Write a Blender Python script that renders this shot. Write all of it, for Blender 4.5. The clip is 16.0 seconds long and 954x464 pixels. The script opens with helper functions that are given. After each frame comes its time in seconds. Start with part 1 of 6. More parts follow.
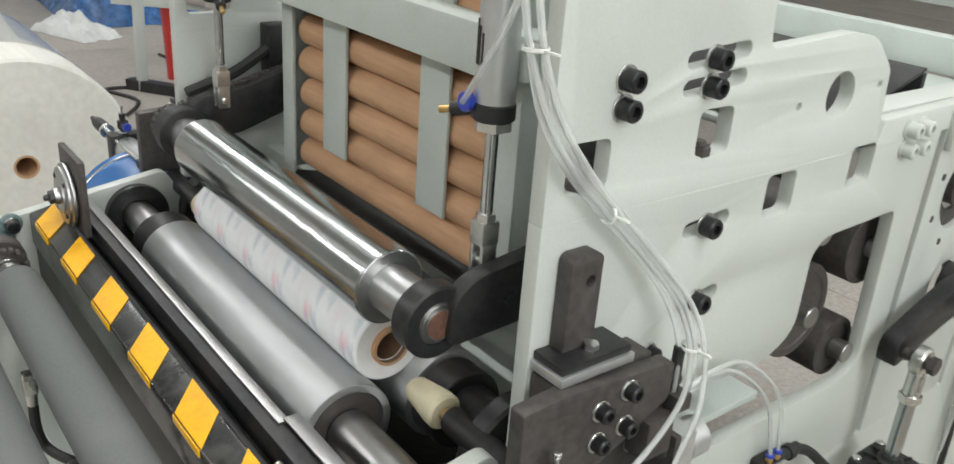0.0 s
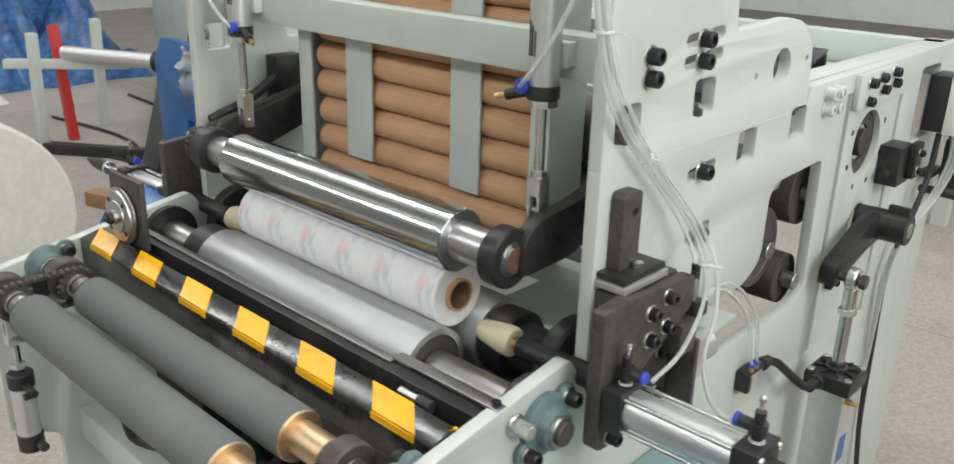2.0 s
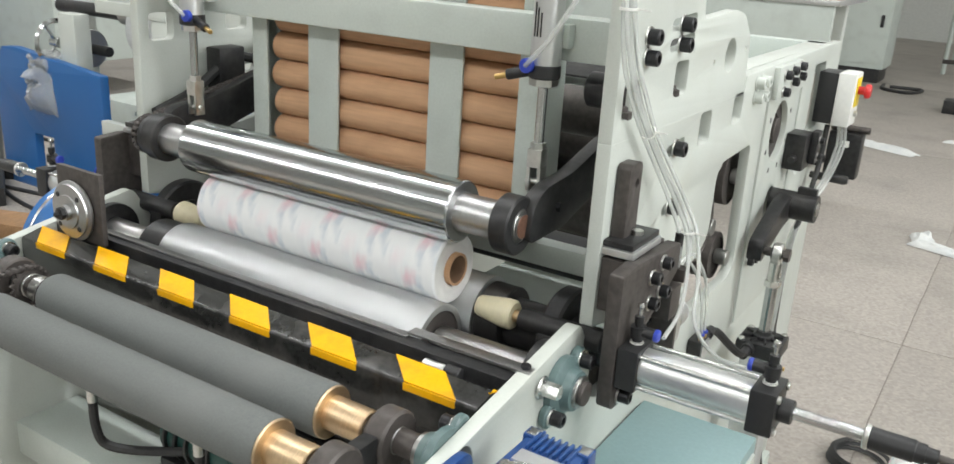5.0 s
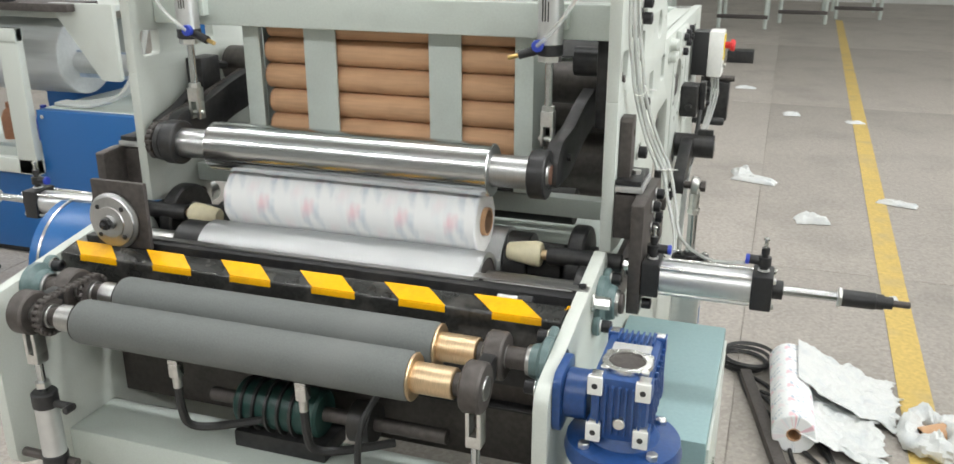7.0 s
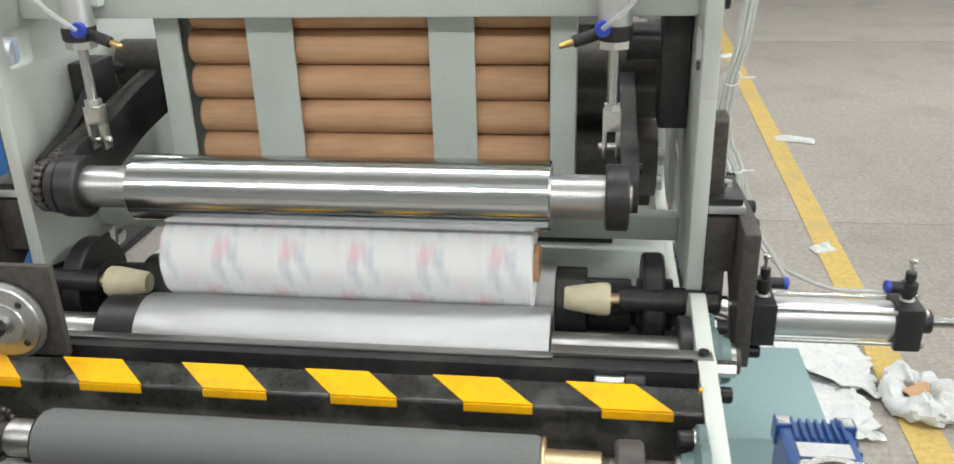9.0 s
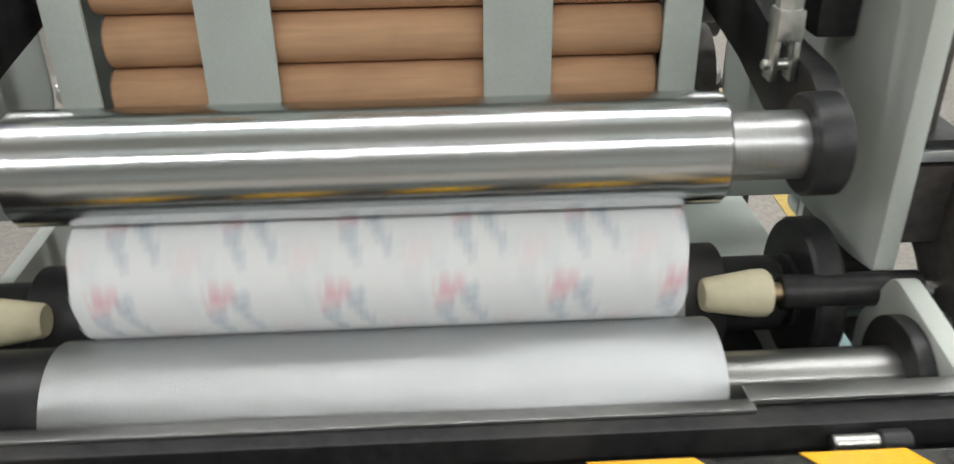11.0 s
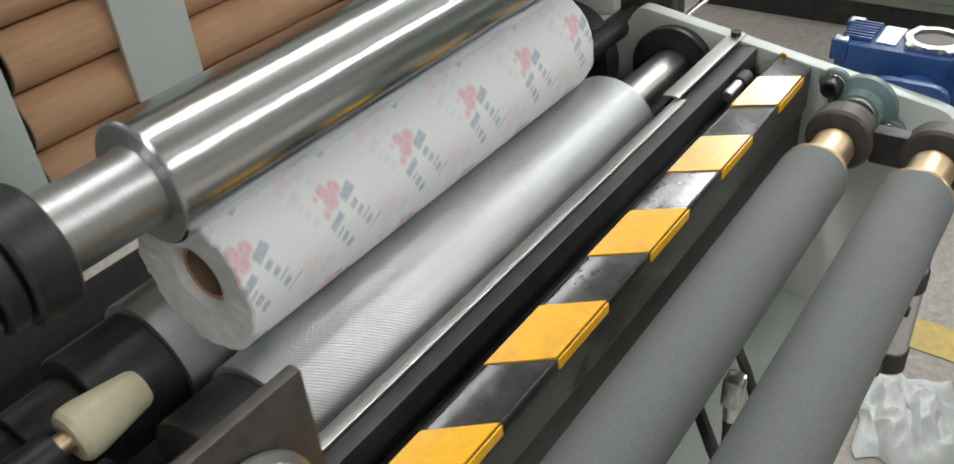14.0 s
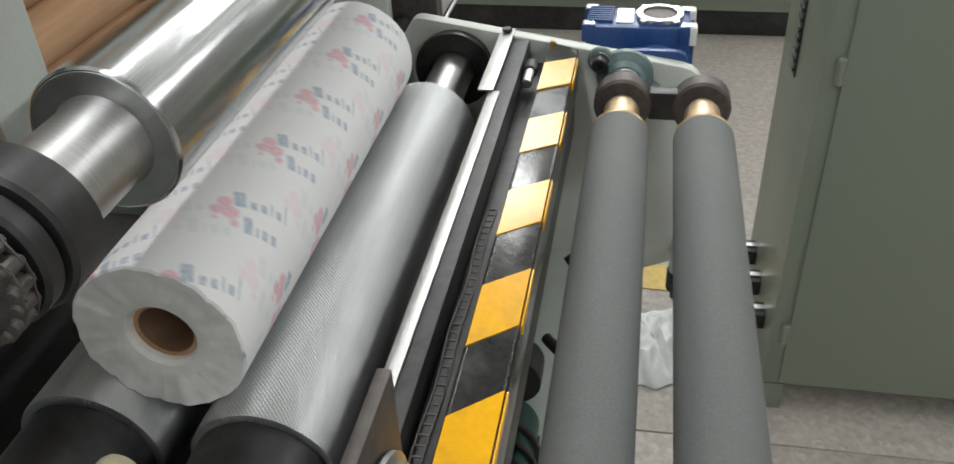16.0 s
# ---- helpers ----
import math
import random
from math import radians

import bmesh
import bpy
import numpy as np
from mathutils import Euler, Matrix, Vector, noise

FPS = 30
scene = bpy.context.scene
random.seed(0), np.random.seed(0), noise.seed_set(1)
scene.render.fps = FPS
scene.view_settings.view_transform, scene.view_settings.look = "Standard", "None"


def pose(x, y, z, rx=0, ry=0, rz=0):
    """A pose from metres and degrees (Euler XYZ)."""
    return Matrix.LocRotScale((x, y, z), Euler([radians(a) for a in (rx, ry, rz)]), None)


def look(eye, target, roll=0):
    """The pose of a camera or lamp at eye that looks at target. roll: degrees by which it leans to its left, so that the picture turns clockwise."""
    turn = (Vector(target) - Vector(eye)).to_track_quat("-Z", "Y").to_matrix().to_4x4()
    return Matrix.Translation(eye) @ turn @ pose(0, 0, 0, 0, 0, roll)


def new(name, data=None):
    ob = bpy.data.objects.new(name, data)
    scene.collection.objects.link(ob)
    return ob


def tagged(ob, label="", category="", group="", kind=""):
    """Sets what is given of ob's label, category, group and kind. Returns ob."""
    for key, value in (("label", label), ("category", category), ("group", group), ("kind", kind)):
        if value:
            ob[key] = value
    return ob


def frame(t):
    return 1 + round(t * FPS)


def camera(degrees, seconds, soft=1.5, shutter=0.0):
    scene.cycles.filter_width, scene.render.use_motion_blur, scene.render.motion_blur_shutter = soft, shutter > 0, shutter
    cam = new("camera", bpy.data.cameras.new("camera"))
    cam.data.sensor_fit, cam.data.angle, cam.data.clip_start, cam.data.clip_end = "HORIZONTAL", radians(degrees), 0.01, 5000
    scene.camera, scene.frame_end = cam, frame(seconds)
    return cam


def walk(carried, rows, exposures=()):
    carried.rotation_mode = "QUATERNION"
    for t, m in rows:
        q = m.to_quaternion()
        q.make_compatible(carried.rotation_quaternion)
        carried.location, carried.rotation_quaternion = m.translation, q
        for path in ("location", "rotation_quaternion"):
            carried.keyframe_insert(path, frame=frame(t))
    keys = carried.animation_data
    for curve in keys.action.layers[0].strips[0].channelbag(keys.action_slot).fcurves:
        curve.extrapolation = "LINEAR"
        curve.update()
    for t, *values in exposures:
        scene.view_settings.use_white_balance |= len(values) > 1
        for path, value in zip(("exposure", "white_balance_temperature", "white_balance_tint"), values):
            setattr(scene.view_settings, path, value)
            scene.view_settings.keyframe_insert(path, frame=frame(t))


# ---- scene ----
cam = camera(56.6, 16.0, shutter=0.5)
PATH = [
    (0, (1.201, -0.663, 1.64), (-0.223, 0.492, 0.844), 4.3),
    (0.5, (1.242, -0.738, 1.629), (-0.141, 0.482, 0.854), 3.6),
    (1, (1.307, -0.869, 1.626), (-0.043, 0.397, 0.867), 2.7),
    (1.5, (1.332, -0.991, 1.632), (0.018, 0.325, 0.896), 1.7),
    (2, (1.26, -1.077, 1.624), (-0.016, 0.295, 0.924), 1.5),
    (2.5, (1.157, -1.191, 1.612), (-0.032, 0.271, 0.941), 0.5),
    (3, (1.123, -1.242, 1.596), (-0.003, 0.279, 0.95), 1.3),
    (3.5, (1.13, -1.258, 1.584), (0.057, 0.311, 0.961), 2.1),
    (4, (1.119, -1.255, 1.569), (0.075, 0.343, 0.971), 2.9),
    (4.5, (1.107, -1.254, 1.556), (0.072, 0.334, 0.92), 3.5),
    (7, (0.823, -1.764, 1.591), (0.218, 0.023, 0.927), 0.0),
    (7.5, (0.733, -1.719, 1.585), (0.208, 0.064, 0.846), -0.3),
    (8, (0.592, -1.58, 1.62), (0.166, 0.217, 0.852), -1.2),
    (10.5, (0.101, -1.014, 1.493), (0.076, 0.775, 0.599), -0.5),
    (11, (0.017, -0.862, 1.466), (0.095, 0.885, 0.496), -0.8),
    (11.5, (-0.085, -0.762, 1.466), (0.191, 0.946, 0.462), -2.8),
    (12, (-0.218, -0.687, 1.484), (0.541, 0.81, 0.395), -2.7),
    (12.5, (-0.293, -0.656, 1.469), (0.724, 0.638, 0.333), -2.9),
    (13, (-0.407, -0.656, 1.482), (0.729, 0.509, 0.32), -2.1),
    (13.5, (-0.572, -0.69, 1.481), (0.611, 0.431, 0.323), -5.3),
    (14, (-0.693, -0.667, 1.479), (0.581, 0.357, 0.327), -5.6),
    (14.5, (-0.763, -0.601, 1.497), (0.596, 0.311, 0.349), -7.2),
    (15, (-0.817, -0.498, 1.484), (0.718, 0.077, 0.339), -5.6),
    (15.5, (-0.846, -0.454, 1.48), (0.743, -0.028, 0.343), -5.2),
    (16, (-0.861, -0.443, 1.498), (0.745, -0.107, 0.354), -2.8),
]
walk(cam, [(t, look(eye, target, roll)) for t, eye, target, roll in PATH], exposures=((0, -0.28), (1.5, -0.26), (4, -0.04), (8, 0.02), (10.5, -0.1), (11.5, -0.3), (13, -0.6), (14, -0.44), (16, -0.5)))
# ---------------------------------------------------------------- light
world = bpy.data.worlds.new("hall_air")
world.use_nodes = True
scene.world = world
wn = world.node_tree.nodes
wl = world.node_tree.links
sky = wn.new("ShaderNodeTexSky")
sky.sky_type = 'NISHITA'
sky.sun_disc = False
sky.sun_elevation = radians(50)
sky.sun_rotation = radians(200)
wl.new(sky.outputs[0], wn["Background"].inputs[0])
wn["Background"].inputs[1].default_value = 0.08


def rect_lamp(x, y, z, sx, sy, watts, colour=(0.985, 1.0, 1.0)):
    d = bpy.data.lights.new("roof_daylight", 'AREA')
    d.shape, d.size, d.size_y, d.energy, d.color = 'RECTANGLE', sx, sy, watts, colour
    ob = new("roof_daylight", d)
    ob.matrix_basis = pose(x, y, z)
    return ob


for ly, watts in ((-5.2, 560), (0.4, 330), (6.0, 300)):
    rect_lamp(-1.0, ly, 4.7, 18.0, 0.14, watts)
# Unseen panel lamp, placed so its reflection glares on the guard bar.
rect_lamp(6.8, -0.8, 4.7, 2.6, 1.7, 330)
# Side light from +x; its window band is assumed, not seen.
east = rect_lamp(13.6, 3.0, 3.2, 2.6, 20.0, 950, (0.985, 1.0, 1.0))
east.matrix_basis = pose(13.6, 3.0, 3.2, 0, 90, 0)

# ---------------------------------------------------------------- materials


def principled(name, colour, rough=0.5, metal=0.0, **extra):
    m = bpy.data.materials.new(name)
    m.use_nodes = True
    b = m.node_tree.nodes["Principled BSDF"]
    b.inputs["Base Color"].default_value = (*colour, 1)
    b.inputs["Roughness"].default_value = rough
    b.inputs["Metallic"].default_value = metal
    for k, v in extra.items():
        b.inputs[k.replace("_", " ")].default_value = v
    return m


def weathered(name, colour, rough=0.5, metal=0.0, grain=60.0, amount=0.12, bump=0.15, stretch=(1, 1, 1), dirt=None, dirt_amount=0.0, dirt_scale=3.0, **extra):
    """Paint or metal with a fine grain, a broad mottle, dirt patches and relief, in object metres."""
    m = principled(name, colour, rough, metal, **extra)
    n, l = m.node_tree.nodes, m.node_tree.links
    b = n["Principled BSDF"]
    tc = n.new("ShaderNodeTexCoord")
    mp = n.new("ShaderNodeMapping")
    mp.inputs["Scale"].default_value = stretch
    l.new(tc.outputs["Object"], mp.inputs[0])
    fine, broad = n.new("ShaderNodeTexNoise"), n.new("ShaderNodeTexNoise")
    fine.inputs["Scale"].default_value, fine.inputs["Detail"].default_value = grain, 5
    broad.inputs["Scale"].default_value, broad.inputs["Detail"].default_value = dirt_scale, 6
    l.new(mp.outputs[0], fine.inputs["Vector"])
    l.new(tc.outputs["Object"], broad.inputs["Vector"])
    mix = n.new("ShaderNodeMix")
    mix.data_type, mix.blend_type = 'RGBA', 'MULTIPLY'
    ramp = n.new("ShaderNodeValToRGB")
    ramp.color_ramp.elements[0].position, ramp.color_ramp.elements[1].position = 0.3, 0.7
    ramp.color_ramp.elements[0].color = (1 - amount, 1 - amount, 1 - amount, 1)
    ramp.color_ramp.elements[1].color = (1 + amount, 1 + amount, 1 + amount, 1)
    l.new(fine.outputs["Fac"], ramp.inputs[0])
    mix.inputs[0].default_value = 1.0
    mix.inputs[6].default_value = (*colour, 1)
    l.new(ramp.outputs[0], mix.inputs[7])
    out = mix.outputs[2]
    if dirt:
        r2 = n.new("ShaderNodeValToRGB")
        r2.color_ramp.elements[0].position, r2.color_ramp.elements[1].position = 0.5, 0.72
        r2.color_ramp.elements[0].color = (0, 0, 0, 1)
        r2.color_ramp.elements[1].color = (dirt_amount,) * 3 + (1,)
        l.new(broad.outputs["Fac"], r2.inputs[0])
        m2 = n.new("ShaderNodeMix")
        m2.data_type = 'RGBA'
        l.new(r2.outputs[0], m2.inputs[0])
        l.new(out, m2.inputs[6])
        m2.inputs[7].default_value = (*dirt, 1)
        out = m2.outputs[2]
    l.new(out, b.inputs["Base Color"])
    rr = n.new("ShaderNodeMapRange")
    rr.inputs["To Min"].default_value, rr.inputs["To Max"].default_value = max(0.02, rough - 0.12), min(1, rough + 0.12)
    l.new(broad.outputs["Fac"], rr.inputs[0])
    l.new(rr.outputs[0], b.inputs["Roughness"])
    if bump:
        bp = n.new("ShaderNodeBump")
        bp.inputs["Strength"].default_value, bp.inputs["Distance"].default_value = bump, 0.002
        l.new(fine.outputs["Fac"], bp.inputs["Height"])
        l.new(bp.outputs[0], b.inputs["Normal"])
    return m


PAINT = weathered("pale_machine_paint", (0.545, 0.575, 0.535), 0.42, grain=240, amount=0.03, bump=0.06, dirt=(0.42, 0.42, 0.36), dirt_amount=0.22, dirt_scale=5)
PAINT_GREY = weathered("grey_green_paint", (0.53, 0.58, 0.54), 0.45, grain=200, amount=0.04, bump=0.06, dirt=(0.3, 0.31, 0.28), dirt_amount=0.25, dirt_scale=6)
STEEL_CUT = weathered("machined_steel", (0.42, 0.42, 0.41), 0.32, 1.0, grain=90, amount=0.12, stretch=(1, 9, 9))
BLACKED = weathered("blacked_steel", (0.030, 0.030, 0.031), 0.42, 0.35, grain=70, amount=0.3, dirt=(0.085, 0.078, 0.070), dirt_amount=0.4, dirt_scale=9)
GUNMETAL = weathered("phosphated_steel", (0.082, 0.072, 0.067), 0.5, 0.4, grain=80, amount=0.2, dirt=(0.15, 0.135, 0.125), dirt_amount=0.35, dirt_scale=10)
BOLT_BLACK = weathered("black_bolt_steel", (0.028, 0.028, 0.03), 0.36, 0.5, grain=200, amount=0.2)
CHROME = weathered("polished_chrome", (0.54, 0.565, 0.57), 0.15, 1.0, grain=30, amount=0.06, bump=0.07, stretch=(0.1, 22, 22), dirt=(0.5, 0.36, 0.36), dirt_amount=0.25, dirt_scale=8)
JOURNAL = weathered("turned_steel_journal", (0.47, 0.475, 0.475), 0.36, 1.0, grain=60, amount=0.1, bump=0.1, stretch=(12, 1, 1))
RUSTY = weathered("rusty_shaft_end", (0.24, 0.13, 0.09), 0.5, 0.6, grain=90, amount=0.2)
BRASS = weathered("bronze_bush", (0.66, 0.50, 0.32), 0.42, 1.0, grain=70, amount=0.12, bump=0.08, stretch=(10, 1, 1))
RUBBER_GREY = weathered("grey_rubber", (0.125, 0.134, 0.130), 0.72, grain=300, amount=0.1, bump=0.12, dirt=(0.16, 0.165, 0.16), dirt_amount=0.5, dirt_scale=7)
RUBBER_BLACK = weathered("black_rubber", (0.022, 0.022, 0.022), 0.55, grain=150, amount=0.2)
KRAFT = weathered("kraft_card", (0.56, 0.335, 0.19), 0.75, grain=26, amount=0.09, bump=0.1, stretch=(0.5, 6, 6), dirt=(0.36, 0.21, 0.12), dirt_amount=0.3, dirt_scale=12)
# Darker kraft: the shade inside the tubes is put into the colour.
KRAFT_SHADED = weathered("kraft_inside", (0.25, 0.15, 0.09), 0.85, grain=40, amount=0.2)
YELLOW = weathered("warning_yellow", (0.84, 0.43, 0.004), 0.20, Specular_IOR_Level=0.45, grain=140, amount=0.05, bump=0.05, dirt=(0.4, 0.18, 0.02), dirt_amount=0.4, dirt_scale=16)
BLACK_PAINT = weathered("gloss_black_paint", (0.022, 0.022, 0.021), 0.17, grain=120, amount=0.3, bump=0.1, dirt=(0.09, 0.088, 0.082), dirt_amount=0.6, dirt_scale=18)
BLUE = weathered("blue_machine_paint", (0.018, 0.115, 0.33), 0.35, grain=160, amount=0.05, bump=0.05)
GEAR_BLUE = weathered("gearbox_blue", (0.02, 0.065, 0.21), 0.33, grain=120, amount=0.12, bump=0.1, dirt=(0.06, 0.11, 0.24), dirt_amount=0.5, dirt_scale=20)
TEAL = weathered("teal_sheet_paint", (0.25, 0.37, 0.38), 0.45, grain=120, amount=0.04, bump=0.05, dirt=(0.2, 0.29, 0.3), dirt_amount=0.4)
BEARING_TEAL = weathered("cast_bearing_teal", (0.11, 0.165, 0.165), 0.4, grain=90, amount=0.12, bump=0.3)
ALU = weathered("anodised_aluminium", (0.66, 0.67, 0.67), 0.38, 0.85, grain=60, amount=0.04, stretch=(1, 1, 1))
ZINC = weathered("bright_zinc", (0.68, 0.68, 0.66), 0.28, 1.0, grain=90, amount=0.1)
PU = weathered("cream_polyurethane", (0.68, 0.62, 0.43), 0.48, grain=50, amount=0.08, dirt=(0.45, 0.38, 0.25), dirt_amount=0.35, dirt_scale=14)
WHITE_PLASTIC = weathered("white_plastic", (0.75, 0.75, 0.72), 0.4, grain=90, amount=0.03)
BLACK_PLASTIC = weathered("black_plastic", (0.02, 0.02, 0.021), 0.45, grain=120, amount=0.15)
BLUE_PLASTIC = principled("blue_collet_plastic", (0.03, 0.06, 0.42), 0.35)
RED_PLASTIC = principled("red_button_plastic", (0.6, 0.03, 0.03), 0.35)
YELLOW_PLASTIC = principled("yellow_plastic", (0.8, 0.62, 0.02), 0.4)
BRASS_FIT = principled("brass_fitting", (0.72, 0.5, 0.2), 0.28, 1.0)
HOSE = principled("clear_air_hose", (0.90, 0.92, 0.90), 0.22, 0.0, Transmission_Weight=0.65, IOR=1.2)
TISSUE_PLAIN = weathered("white_nonwoven", (0.68, 0.69, 0.68), 0.85, grain=180, amount=0.07, bump=0.4, dirt=(0.50, 0.54, 0.57), dirt_amount=0.5, dirt_scale=14)
TISSUE_EDGE = weathered("log_edge_paper", (0.83, 0.82, 0.80), 0.9, grain=60, amount=0.1, bump=0.5, stretch=(0.1, 1, 1))
CABLE = principled("black_cable", (0.02, 0.02, 0.02), 0.5)
WOOD = weathered("raw_timber", (0.38, 0.22, 0.11), 0.7, grain=18, amount=0.25, stretch=(8, 1, 8))
CAB_GREEN = weathered("grey_green_cabinet", (0.18, 0.205, 0.165), 0.42, grain=220, amount=0.04, bump=0.05)
HALL_WALL = weathered("hall_wall_paint", (0.66, 0.67, 0.64), 0.8, grain=20, amount=0.05, dirt=(0.4, 0.39, 0.36), dirt_amount=0.4, dirt_scale=0.7)
FLOOR_YELLOW = weathered("floor_line_yellow", (0.60, 0.43, 0.13), 0.65, grain=40, amount=0.15, dirt=(0.42, 0.34, 0.2), dirt_amount=0.6, dirt_scale=5)
PLASTIC_FILM = principled("clear_wrap_film", (0.9, 0.92, 0.93), 0.12, 0.0, Transmission_Weight=0.8, IOR=1.2)
BLUE_TARP = weathered("blue_wrapped_sheet", (0.04, 0.12, 0.30), 0.25, grain=14, amount=0.5, bump=0.6)


def terrazzo():
    m = weathered("worn_concrete", (0.385, 0.352, 0.318), 0.62, grain=45, amount=0.10, bump=0.15, dirt=(0.28, 0.26, 0.235), dirt_amount=0.6, dirt_scale=1.6)
    n, l = m.node_tree.nodes, m.node_tree.links
    b = n["Principled BSDF"]
    src = b.inputs["Base Color"].links[0].from_socket
    v = n.new("ShaderNodeTexVoronoi")
    v.inputs["Scale"].default_value = 70
    tc = n.new("ShaderNodeTexCoord")
    l.new(tc.outputs["Object"], v.inputs["Vector"])
    bw = n.new("ShaderNodeRGBToBW")
    l.new(v.outputs["Color"], bw.inputs[0])
    r = n.new("ShaderNodeValToRGB")
    r.color_ramp.elements[0].color, r.color_ramp.elements[1].color = (0.82, 0.81, 0.81, 1), (1.11, 1.11, 1.10, 1)
    l.new(bw.outputs[0], r.inputs[0])
    mx = n.new("ShaderNodeMix")
    mx.data_type, mx.blend_type = 'RGBA', 'MULTIPLY'
    mx.inputs[0].default_value = 1
    l.new(src, mx.inputs[6])
    l.new(r.outputs[0], mx.inputs[7])
    l.new(mx.outputs[2], b.inputs["Base Color"])
    return m


CONCRETE = terrazzo()
# Roof sheets given a glow for even ambient light; no such source is seen.
ROOF_GLOW = bpy.data.materials.new("translucent_roof_sheet")
ROOF_GLOW.use_nodes = True
rb = ROOF_GLOW.node_tree.nodes["Principled BSDF"]
rb.inputs["Base Color"].default_value = (0.8, 0.82, 0.8, 1)
rb.inputs["Emission Color"].default_value = (0.95, 1.0, 0.985, 1)
rb.inputs["Emission Strength"].default_value = 0.55
RED_PAINT = weathered("red_paint", (0.5, 0.03, 0.025), 0.4, grain=100, amount=0.1)
BROWN_BOARD = weathered("brown_board", (0.33, 0.15, 0.08), 0.6, grain=20, amount=0.15, stretch=(1, 8, 8))


def knurled():
    m = weathered("knurled_aluminium", (0.54, 0.555, 0.56), 0.36, 0.9, grain=25, amount=0.06, bump=0.0, stretch=(0.3, 5, 5))
    n, l = m.node_tree.nodes, m.node_tree.links
    b = n["Principled BSDF"]
    uv = n.new("ShaderNodeUVMap")
    sx = n.new("ShaderNodeSeparateXYZ")
    l.new(uv.outputs[0], sx.inputs[0])

    def wave(op):
        s = n.new("ShaderNodeMath")
        s.operation = op
        l.new(sx.outputs[0], s.inputs[0])
        l.new(sx.outputs[1], s.inputs[1])
        k = n.new("ShaderNodeMath")
        k.operation = 'MULTIPLY'
        k.inputs[1].default_value = 2 * math.pi / 0.0042
        l.new(s.outputs[0], k.inputs[0])
        c = n.new("ShaderNodeMath")
        c.operation = 'SINE'
        l.new(k.outputs[0], c.inputs[0])
        return c.outputs[0]
    p = n.new("ShaderNodeMath")
    p.operation = 'MAXIMUM'
    l.new(wave('ADD'), p.inputs[0])
    l.new(wave('SUBTRACT'), p.inputs[1])
    bp = n.new("ShaderNodeBump")
    bp.inputs["Strength"].default_value, bp.inputs["Distance"].default_value = 0.55, 0.0008
    l.new(p.outputs[0], bp.inputs["Height"])
    l.new(bp.outputs[0], b.inputs["Normal"])
    return m


KNURL = knurled()


